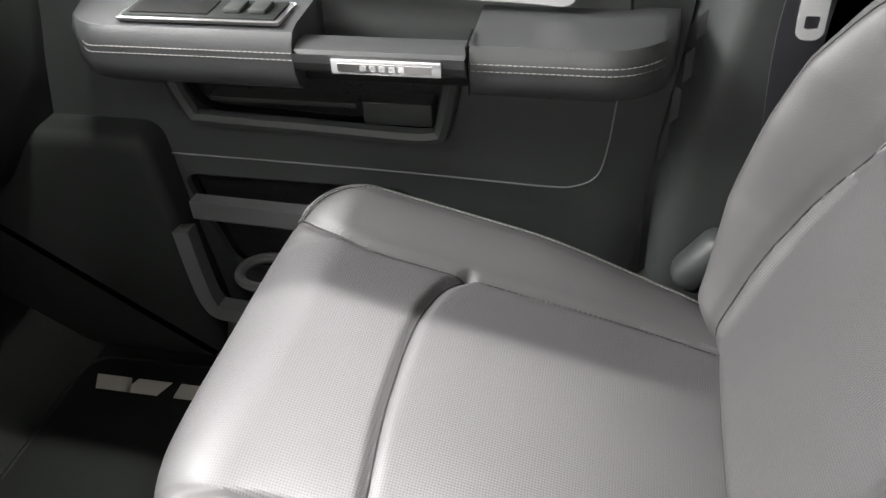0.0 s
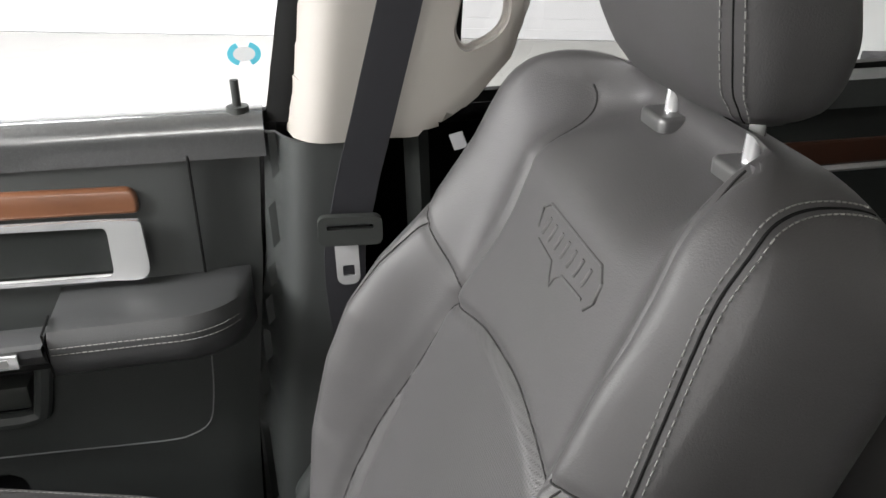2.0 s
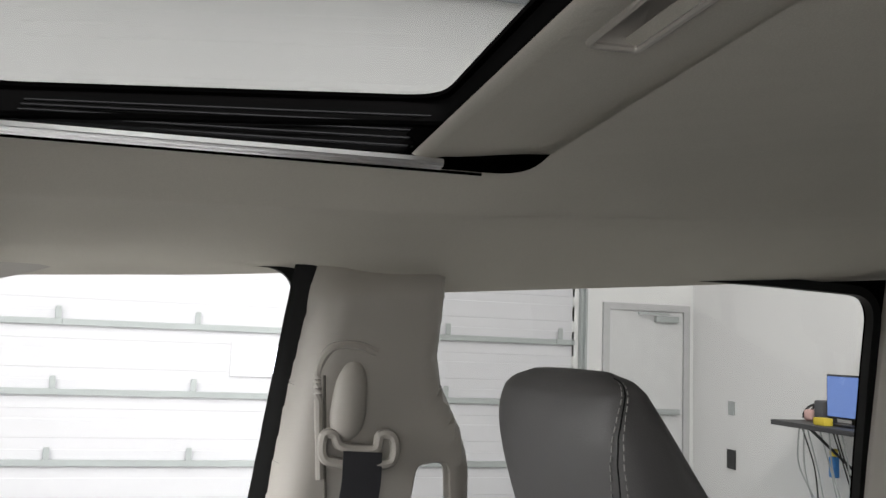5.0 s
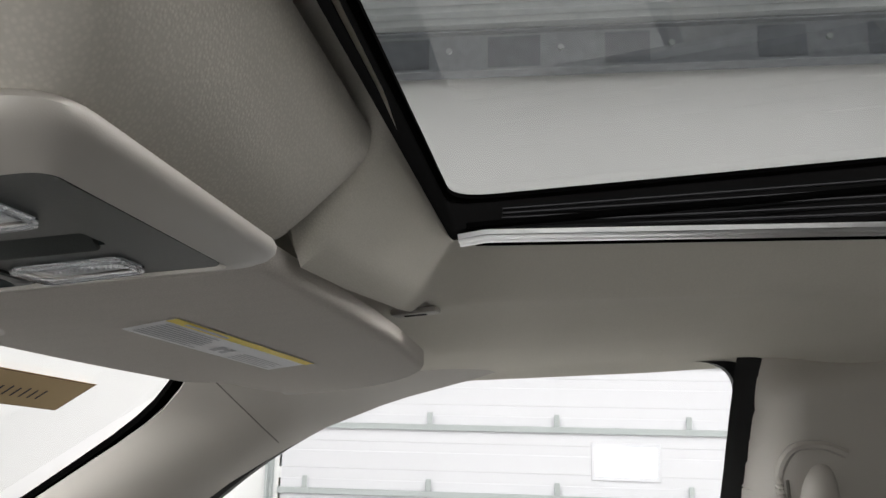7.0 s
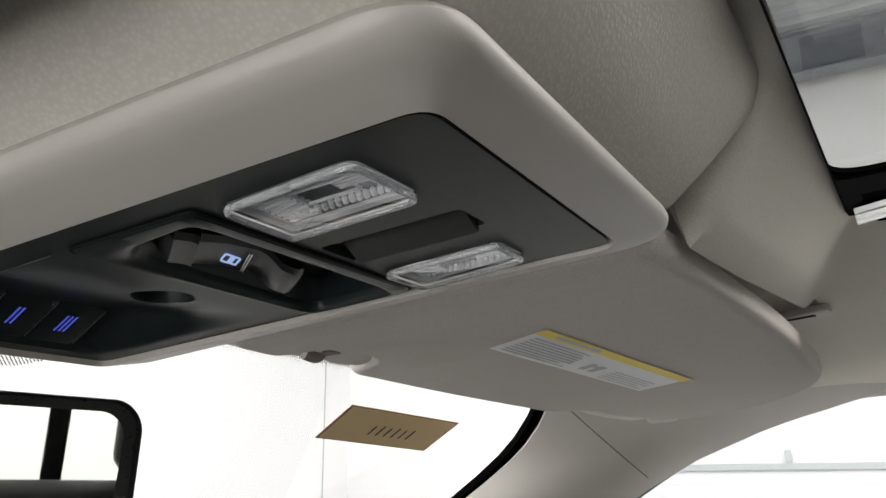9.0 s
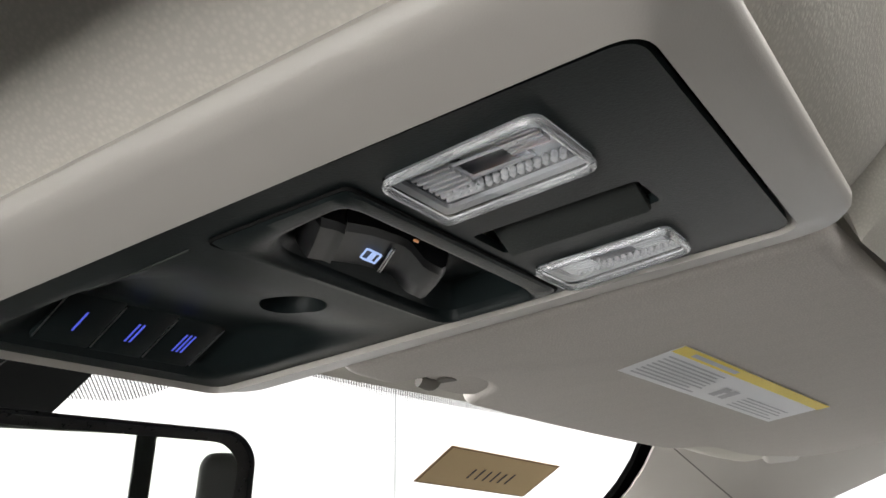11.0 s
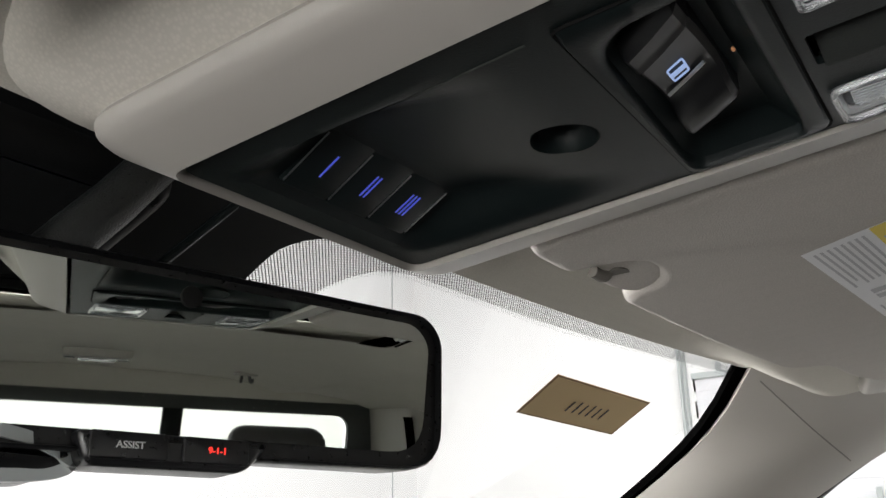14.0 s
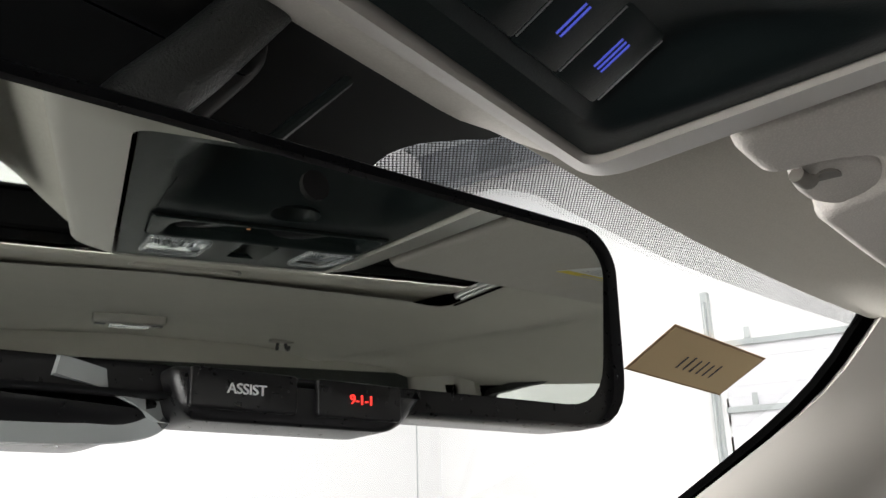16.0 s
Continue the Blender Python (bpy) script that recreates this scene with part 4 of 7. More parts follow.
# ---------------- overhead console ----------------
def overhead_console():
    con = thing("overhead_console", "greige overhead console with a charcoal switch panel", "overhead console")
    zf = 1.207

    def down(u, v, w):
        return Vector((u, v, zf - w))
    # bezel: rings from the headliner down to the panel's rim
    def ring(hw0, hw1, ya, yb, z0, z1, r, dx=-0.003):
        lp = rounded([(hw0 + dx, ya + 0.002), (hw1 + dx, yb), (-hw1 + dx, yb), (-hw0 + dx, ya)], r, 8)
        return [Vector((u, v, z0 + (z1 - z0) * (v - ya) / (yb - ya))) for u, v in lp]
    fairing = [ring(0.170, 0.134, 0.2785, 0.662, 1.279, 1.254, 0.060), ring(0.150, 0.127, 0.2815, 0.650, 1.268, 1.246, 0.048), ring(0.124, 0.119, 0.291, 0.638, 1.250, 1.236, 0.036),
               ring(0.106, 0.111, 0.302, 0.627, 1.234, 1.228, 0.028), ring(0.0945, 0.104, 0.3105, 0.6165, 1.2240, 1.2225, 0.021), ring(0.0875, 0.097, 0.316, 0.609, 1.2195, 1.218, 0.018)]
    part("fairing", rings_mesh(fairing, True, False), FAIRING, con, "greige cloth fairing up to the headliner")
    rows = [ring(0.0870, 0.0965, 0.3165, 0.6085, 1.2205, 1.2192, 0.018), ring(0.0896, 0.0990, 0.3138, 0.6112, 1.2190, 1.2178, 0.020), ring(0.0905, 0.1000, 0.3130, 0.6120, 1.2168, 1.2156, 0.020),
            ring(0.0898, 0.0993, 0.3136, 0.6113, 1.2142, 1.2130, 0.0195), ring(0.0872, 0.0968, 0.3160, 0.6090, 1.2117, 1.2105, 0.018), ring(0.0825, 0.0915, 0.3200, 0.6048, 1.2098, 1.2084, 0.015),
            ring(0.0655, 0.0702, 0.3283, 0.5990, 1.2055, 1.204, 0.008, -0.005), ring(0.0650, 0.0697, 0.3288, 0.5985, 1.216, 1.216, 0.008, -0.005)]
    part("bezel", rings_mesh(rows, True, False), TAN_SMOOTH, con, "smooth greige bezel")
    # charcoal panel with openings
    panel = rounded([(0.0585, 0.3325), (0.0632, 0.5968), (-0.0732, 0.5960), (-0.0680, 0.3305)], 0.007, 6)
    lampL = rounded([(-0.0245, 0.3582), (-0.0222, 0.4065), (-0.0548, 0.4060), (-0.0575, 0.3585)], [0.005, 0.002, 0.005, 0.005])
    lampR = rounded([(0.0505, 0.3612), (0.0570, 0.4085), (0.0305, 0.4092), (0.0275, 0.3612)], [0.005, 0.005, 0.004, 0.004])
    slot = rounded([(0.0095, 0.356), (0.0125, 0.4085), (-0.0065, 0.4085), (-0.0075, 0.356)], 0.002)
    bowl = rounded([(0.0545, 0.4140), (0.0555, 0.4620), (-0.057, 0.4620), (-0.056, 0.4140)], 0.003)
    tray = rounded([(0.050, 0.535), (0.046, 0.578), (-0.050, 0.582), (-0.050, 0.545)], 0.008)
    oval = [(0.002 + 0.0115 * math.cos(a), 0.489 + 0.0120 * math.sin(a)) for a in np.linspace(0, 2 * math.pi, 24, endpoint=False)]

    def pz(u, v):
        # gentle hollow of the bin lid towards the front buttons
        wall = 1 - min(1, max(0, (abs(u + 0.004) - 0.041) / 0.013))
        fall = min(1, max(0, (0.5835 - v) / 0.029))
        d = 0.0135 * smoothstep(0.478, 0.553, v) * wall * (0.28 * (v < 0.5835) + 0.72 * fall if v > 0.5545 else 1)
        return Vector((u, v, zf - 0.0005 + d))
    part("panel", sheet(panel, [lampL, lampR, slot, bowl, oval], pz, 0.0036, 0.003, (0, 0, 0.003)), CONSOLE_BLACK, con, "charcoal grained switch panel")
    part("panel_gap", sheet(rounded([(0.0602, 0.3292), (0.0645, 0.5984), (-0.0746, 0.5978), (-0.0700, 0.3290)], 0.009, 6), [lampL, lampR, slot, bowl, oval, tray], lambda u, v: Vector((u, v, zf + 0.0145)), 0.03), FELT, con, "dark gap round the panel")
    for lp, sg in ((lampL, 1), (lampR, 1)):
        us, vs = [p[0] for p in lp], [p[1] for p in lp]
        u0, u1, v0, v1 = min(us), max(us), min(vs), max(vs)
        uc, vc = (u0 + u1) / 2, (v0 + v1) / 2
        lens = part("reading_lamp", lens_block(lp, zf), LENS, con, "clear ribbed lamp lens")
        lens.visible_shadow = False
        # rounded clear rim, reflector bowl, bulb, and the moulded ribs and beads of the lens
        part("lens_rim", tube([Vector((uc + (p.x - uc) * 0.95, vc + (p.y - vc) * 0.965, zf - 0.0020)) for p in resampled(lp, 0.004)], 0.0012, 8, True), LENS_RIM, lens, "clear rounded lens edge")
        bowl_rows = [[Vector((uc + (u - uc) * a, vc + (v - vc) * a, zf + d)) for u, v in lp] for a, d in ((0.97, 0.0005), (0.93, 0.006), (0.80, 0.010), (0.3, 0.0115))]
        part("reflector", rings_mesh(bowl_rows, True, "end"), REFLECTOR, lens, "bright reflector")
        if lp is lampL:
            part("bulb", moved(rings_mesh([[(r * math.cos(a), y, r * math.sin(a)) for a in np.linspace(0, 6.283, 10, endpoint=False)] for y, r in ((-0.010, 0.001), (-0.008, 0.0028), (0.006, 0.0028), (0.008, 0.001))]), Matrix.Translation((uc - 0.004, vc - 0.002, zf + 0.005))), STEEL, lens)
        ribs = []
        for k in range(9):
            u = u0 + 0.006 + k * (u1 - u0 - 0.011) / 9
            ribs.append(box(u - 0.0005, u + 0.0005, v1 - 0.017, v1 - 0.0055, zf + 0.0005, zf + 0.0030))
        for k in range(6):
            u = u0 + 0.007 + k * 0.0018
            ribs.append(box(u - 0.0005, u + 0.0005, v0 + 0.0055, v0 + 0.016, zf + 0.0005, zf + 0.0030))
        border = [[Vector((uc + (u - uc) * a, vc + (v - vc) * b, zf + d)) for u, v in lp] for a, b, d in ((0.96, 0.97, 0.0002), (0.82, 0.88, 0.0006), (0.81, 0.875, 0.0018))]
        part("lens_border", rings_mesh(border, True, False), FROST, lens, "frosted border of the lens")
        if lp is lampR:
            part("diffuser", prism([(uc + (u - uc) * 0.86, vc + (v - vc) * 0.90) for u, v in lp], lambda u, v, w: Vector((u, v, zf + 0.0056 - w)), 0.0022), FROST, lens, "milky diffuser plate")
        part("lens_ribs", join(*ribs), RIDGE, lens, "raised lens ribs")
        beads = []
        for k in range(15):
            for j in range(2):
                v = v0 + 0.006 + k * 0.0024 + j * 0.0012
                beads.append(box(uc + 0.0055 + j * 0.0022, uc + 0.0075 + j * 0.0022, v - 0.0009, v + 0.0009, zf + 0.0002, zf + 0.0022, 0.0006, 1))
        part("bead_strip", join(*beads), RIDGE, lens, "row of moulded beads")
        if lp is lampL:
            part("window_frame", tube([Vector((uc + a, vc + b, zf + 0.001)) for a, b in ((-0.006, -0.012), (0.003, -0.012), (0.003, 0.006), (-0.006, 0.006))], 0.0006, 5, True), RIDGE, lens)
    # slot between the lamps with a hinged flap
    part("slot_floor", prism(slot, lambda u, v, w: down(u, v, -0.010 + w), 0.002), GLOSS_BLACK, con)
    part("slot_flap", moved(box(-0.0075, 0.0075, -0.0235, 0.0235, -0.002, 0.002, 0.0012, 2), Matrix.Translation((0.0062, 0.383, zf + 0.0030)) @ pose(0, 0, 0, 0, 34, -2)), PLASTIC, con, "ridged slot flap")
    # switch plate with a dished well and one long rocker
    plate_out = rounded([(0.056, 0.4125), (0.057, 0.4635), (-0.0585, 0.4635), (-0.0575, 0.4125)], 0.003)
    well = rounded([(0.0535, 0.4215), (0.0550, 0.4580), (0.046, 0.4610), (-0.036, 0.4575), (-0.0455, 0.4480), (-0.0490, 0.4205)], [0.003, 0.004, 0.006, 0.012, 0.006, 0.005])
    # raised plate that slopes down into the well
    wc = (0.004, 0.441)

    def by_angle(lp):
        q = sorted((math.atan2((p.y - wc[1]) * 2.2, p.x - wc[0]), p.x, p.y) for p in resampled(lp, 0.0008))
        ang = [t[0] for t in q]
        return [(float(np.interp(t, ang, [k[1] for k in q], period=2 * math.pi)), float(np.interp(t, ang, [k[2] for k in q], period=2 * math.pi))) for t in np.linspace(-math.pi, math.pi, 96, endpoint=False)]
    outer_ring, inner_ring = by_angle(plate_out), by_angle(well)
    plate_rows = [[down(a[0] + (b[0] - a[0]) * k, a[1] + (b[1] - a[1]) * k, w) for a, b in zip(outer_ring, inner_ring)] for k, w in ((0.0, -0.0015), (0.0, 0.0012), (0.10, 0.0022), (0.55, 0.0024), (0.78, 0.0016), (0.92, 0.0000), (1.0, -0.0022))]
    part("switch_plate", rings_mesh(plate_rows, True, False), CONSOLE_BLACK, con, "raised switch plate sloping into the well")
    part("plate_gap", tube([Vector((p.x, p.y, zf - 0.0009)) for p in resampled(plate_out, 0.01)], 0.0007, 5, True), SEAM, con)
    part("switch_well", rings_mesh([[down(wc[0] + (u - wc[0]) * a, wc[1] + (v - wc[1]) * b, d) for u, v in well] for a, b, d in ((1.0, 1.0, -0.0020), (0.975, 0.95, -0.0034), (0.94, 0.86, -0.0052), (0.88, 0.72, -0.0078), (0.84, 0.62, -0.0095))], True, "end"), CONSOLE_BLACK, con, "dished hollow round the switches")

    # the blocks of the rocker stand askew in the well
    def rocker_height(x):
        return interp(x, (-0.0440, -0.0415, -0.037, -0.030, -0.0268, -0.0262, -0.014, -0.002, 0.003, 0.006, 0.012, 0.021, 0.0245, 0.0268), (-0.0085, -0.0005, 0.0030, 0.0020, 0.0022, 0.0010, -0.0012, -0.0022, -0.0022, -0.0012, 0.0024, 0.0028, 0.0008, -0.0085))

    def askew(x, v, w):
        return down(x + 0.78 * (v - 0.4430), v, w)

    def rocker_piece(xa, xb, name, label):
        rings = []
        for x in np.linspace(xa, xb, 18):
            h = rocker_height(float(x)) - 0.0022
            ya, yb = 0.4325, 0.4545
            rings.append([askew(x, ya, -0.0095), askew(x, ya, h - 0.0018), askew(x, ya + 0.0018, h), askew(x, (ya + yb) / 2, h + 0.0004), askew(x, yb - 0.0018, h), askew(x, yb, h - 0.0018), askew(x, yb, -0.0095)])
        return part(name, rings_mesh(rings), ROCKER, con, label)
    rocker_piece(-0.0440, -0.0268, "rocker_switch", "black rocker switch")
    rk = rocker_piece(-0.0262, 0.0268, "rocker_switch", "black rocker switch with a lit roof icon")
    ih = rocker_height(-0.010) - 0.0012
    frame_line = rounded([(-0.0152, 0.4410), (-0.0076, 0.4414), (-0.0040, 0.4472), (-0.0112, 0.4472)], [0.0012, 0.0006, 0.0006, 0.0012], 4)
    bar = prism([(-0.0120, 0.4412), (-0.0098, 0.4413), (-0.0062, 0.4471), (-0.0084, 0.4471)], lambda u, v, w: down(u, v, ih - 0.0002 + w), 0.0004)
    part("icon", join(tube([down(u, v, ih) for u, v in frame_line], 0.00038, 5, True), bar), ICE_LIGHT, rk, "pale blue lit roof icon")
    for dx in (-0.0006, 0.0006):
        part("tick", tube([down(-0.0078 + dx, 0.4365, rocker_height(-0.004) - 0.0012), down(0.0042 + dx, 0.4520, rocker_height(-0.004) - 0.0012)], 0.00032, 6), SATIN, rk, "pale raised tick")
    # Glowing speck stands in for a warm reflection beside the rocker.
    part("ambient_light", box(-0.0092, -0.0070, 0.4270, 0.4280, zf + 0.0030, zf + 0.0038, 0.0003, 1), AMBER_GLINT, con, "glowing speck for a warm reflection")
    # push hollow of the glasses bin
    bowl_rings = []
    for k, (s, d) in enumerate(((1.0, 0.0), (0.97, -0.003), (0.85, -0.007), (0.55, -0.0095), (0.2, -0.0105))):
        bowl_rings.append([down(0.002 + (u - 0.002) * s, 0.489 + (v - 0.489) * s, d - 0.001) for u, v in oval])
    part("push_hollow", rings_mesh(bowl_rings, True, "end"), CONSOLE_BLACK, con, "oval finger hollow")
    # Lighter plastic tube paints the soft highlight along the bin's crease.
    part("bin_seam", tube([Vector((u, v, pz(u, v).z - 0.0002)) for u, v in [(-0.0575, 0.472), (-0.0570, 0.49), (-0.0560, 0.51), (-0.0545, 0.525)]], 0.0004, 5), PLASTIC, con)
    # opener buttons on the sloping front wall of the hollow
    for k in range(3):
        m = Matrix.Translation((-0.0288 + k * 0.0238, 0.5695 - k * 0.0002, zf + 0.0103)) @ pose(0, 0, 0, -24, 0, -2)
        bt = part("opener_button", moved(box(-0.0117, 0.0117, -0.0145, 0.0145, -0.004, 0.003, 0.0012, 2), m), CONSOLE_BLACK, con, "black square button")
        for side_u in ((-0.0117,) if k < 2 else (-0.0117, 0.0117)):
            part("edge_line", moved(tube([Vector((side_u, v, -0.0040)) for v in (-0.0125, 0.0, 0.0125)], 0.00035, 5), m), SATIN, bt)
        bars = [moved(box(-0.0004 + (j - k / 2) * 0.0021, 0.0004 + (j - k / 2) * 0.0021, -0.0055, 0.0055, -0.00425, -0.0040), m) for j in range(k + 1)]
        part("numeral", join(*bars), BLUE_LIGHT, bt, "blue lit roman numeral")
    return con


def lens_block(lp, zf):
    return prism(lp, lambda u, v, w: Vector((u, v, zf + 0.004 - w)), 0.0065, 0.002)


def clear_plastic(name, rough, tint):
    m = bpy.data.materials.new(name)
    m.use_nodes = True
    b = m.node_tree.nodes["Principled BSDF"]
    b.inputs["Base Color"].default_value = (*tint, 1)
    b.inputs["Roughness"].default_value = rough
    b.inputs["Transmission Weight"].default_value = 0.8
    b.inputs["IOR"].default_value = 1.49
    return m


LENS = glass("clear lamp lens", (0.94, 0.95, 0.96), 0.14)
LENS_RIM = clear_plastic("clear lens edge", 0.12, (0.95, 0.96, 0.98))
FROST = material("frosted clear plastic", (0.40, 0.41, 0.43), 0.35, scale=700, bump=0.2, vary=0.15)
REFLECTOR = material("silvered reflector", (0.50, 0.51, 0.53), 0.22, metal=0.9, scale=260, bump=0.35, vary=0.15)
RIDGE = material("moulded bright lens ridge", (0.80, 0.81, 0.84), 0.18, metal=0.5, vary=0.1)
overhead_console()


# ---------------- sun visor ----------------
def sun_visor(sgn):
    vs = thing("sun_visor", "greige sun visor folded up with a printed warning label", "sun visor", "front sun visors")
    loop = rounded([(0.100, 0.3300), (0.30, 0.3125), (0.470, 0.3110), (0.545, 0.375), (0.568, 0.45), (0.51, 0.486), (0.463, 0.491), (0.447, 0.497), (0.444, 0.512), (0.430, 0.523), (0.310, 0.544), (0.208, 0.5550), (0.2005, 0.545), (0.1945, 0.528), (0.178, 0.5195), (0.158, 0.522), (0.151, 0.534), (0.148, 0.560), (0.106, 0.563)],
                   [0.015, 0.05, 0.06, 0.05, 0.03, 0.03, 0.01, 0.008, 0.008, 0.02, 0.05, 0.007, 0.01, 0.012, 0.012, 0.01, 0.008, 0.010, 0.014], 6)

    def vz(u, v):
        return 1.226 - 0.058 * (u - 0.1)
    part("body", prism(loop, lambda u, v, w: Vector((u, v, vz(u, v) + 0.002 - w)), 0.0136, 0.0065), VISOR, vs, "greige cloth visor body")
    # clip at the inner front corner: a scooped recess in the body, and the pin that it holds
    scoop = [(0.176 + 0.029 * math.cos(a), 0.5365 + 0.0185 * math.sin(a)) for a in np.linspace(0, 2 * math.pi, 28, endpoint=False)]
    # Pin and pocket carry the shade of the clip's recess in their colour.
    taupe = material("shade-toned clip greige", (0.13, 0.12, 0.105), 0.7)
    part("clip_recess", prism(scoop, lambda u, v, w: Vector((u, v, vz(u, v) - w + 0.0035 * smoothstep(0.196, 0.160, u))), 0.0088, 0.004), VISOR, vs, "scooped recess round the clip")
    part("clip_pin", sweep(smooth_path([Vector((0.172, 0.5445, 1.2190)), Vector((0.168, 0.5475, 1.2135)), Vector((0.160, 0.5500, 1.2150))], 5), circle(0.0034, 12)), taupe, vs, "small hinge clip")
    part("clip_pocket", prism([(0.1725 + 0.007 * math.cos(a), 0.5400 + 0.005 * math.sin(a)) for a in np.linspace(0, 2 * math.pi, 16, endpoint=False)], lambda u, v, w: Vector((u, v, 1.2220 - w)), 0.0075), taupe, vs, "pocket darkened for shade behind the clip")
    # label on the lower face
    z = lambda u, v: vz(u, v) - 0.0116
    o, ax, ay = Vector((0.203, 0.455)), Vector((0.188, -0.024)), Vector((-0.017, -0.043))

    def lab(a0, a1, b0, b1, lift, n=10):
        bm = bmesh.new()
        rows = []
        for b in (b0, b1):
            rows.append([])
            for k in range(n + 1):
                a = a0 + (a1 - a0) * k / n
                q = o + ax * a + ay * b
                rows[-1].append(bm.verts.new((q.x, q.y, z(q.x, q.y) - lift)))
        for k in range(n):
            bm.faces.new((rows[0][k], rows[0][k + 1], rows[1][k + 1], rows[1][k]))
        return bm
    lb = part("label", lab(0, 1, 0, 1, 0.0004), LABELWHITE, vs, "white printed warning label with a yellow band")
    part("band", lab(0, 1, 0.80, 1, 0.0008), LABELYELLOW, lb, "yellow heading band")
    lines = []
    rnd = random.Random(2)
    for k in range(8):
        b = 0.10 + k * 0.082
        lines.append(lab(0.03, 0.03 + 0.30 + rnd.random() * 0.06, b, b + 0.035, 0.0008, 3))
        if k < 5:
            lines.append(lab(0.62, 0.62 + 0.28 + rnd.random() * 0.06, b, b + 0.03, 0.0008, 3))
    lines.append(lab(0.08, 0.34, 0.86, 0.94, 0.0011, 3))
    lines.append(lab(0.45, 0.49, 0.2, 0.5, 0.0008, 2))
    lines.append(lab(0.51, 0.55, 0.2, 0.5, 0.0008, 2))
    lines.append(lab(0.46, 0.54, 0.38, 0.46, 0.0010, 2))
    part("print", join(*lines), LABELGREY, lb, "grey printed lines")
    # hinge rod cover at the outer front corner
    part("hinge_cover", moved(box(-0.04, 0.03, -0.016, 0.016, -0.008, 0.008, 0.006, 3), Matrix.Translation((0.60, 0.475, 1.204)) @ pose(0, 0, 0, 0, 8, 15)), TAN, vs, "hinge cover")
    if sgn < 0:
        for o in vs.children_recursive:
            o.data.transform(Matrix.Translation((-0.044, 0.034, 0)) @ Matrix.Diagonal((-1, 1, 1, 1)))
            o.data.flip_normals()


sun_visor(1)
sun_visor(-1)

# small vent-like microphone grille in the headliner
def microphone():
    mic = thing("microphone_grille", "small slotted greige grille in the headliner", "grille")
    m = Matrix.Translation((0.458, 0.3207, roof_z(0.458, 0.3207) - 0.0060)) @ pose(0, 0, 0, 0, 0, 82)
    part("body", moved(box(-0.021, 0.021, -0.009, 0.009, -0.003, 0.003, 0.0025, 2), m), TAN, mic)
    part("slot", moved(box(-0.010, 0.010, -0.0028, 0.0028, -0.0036, -0.0026), m), SEAM, mic, "small dark slot")


microphone()


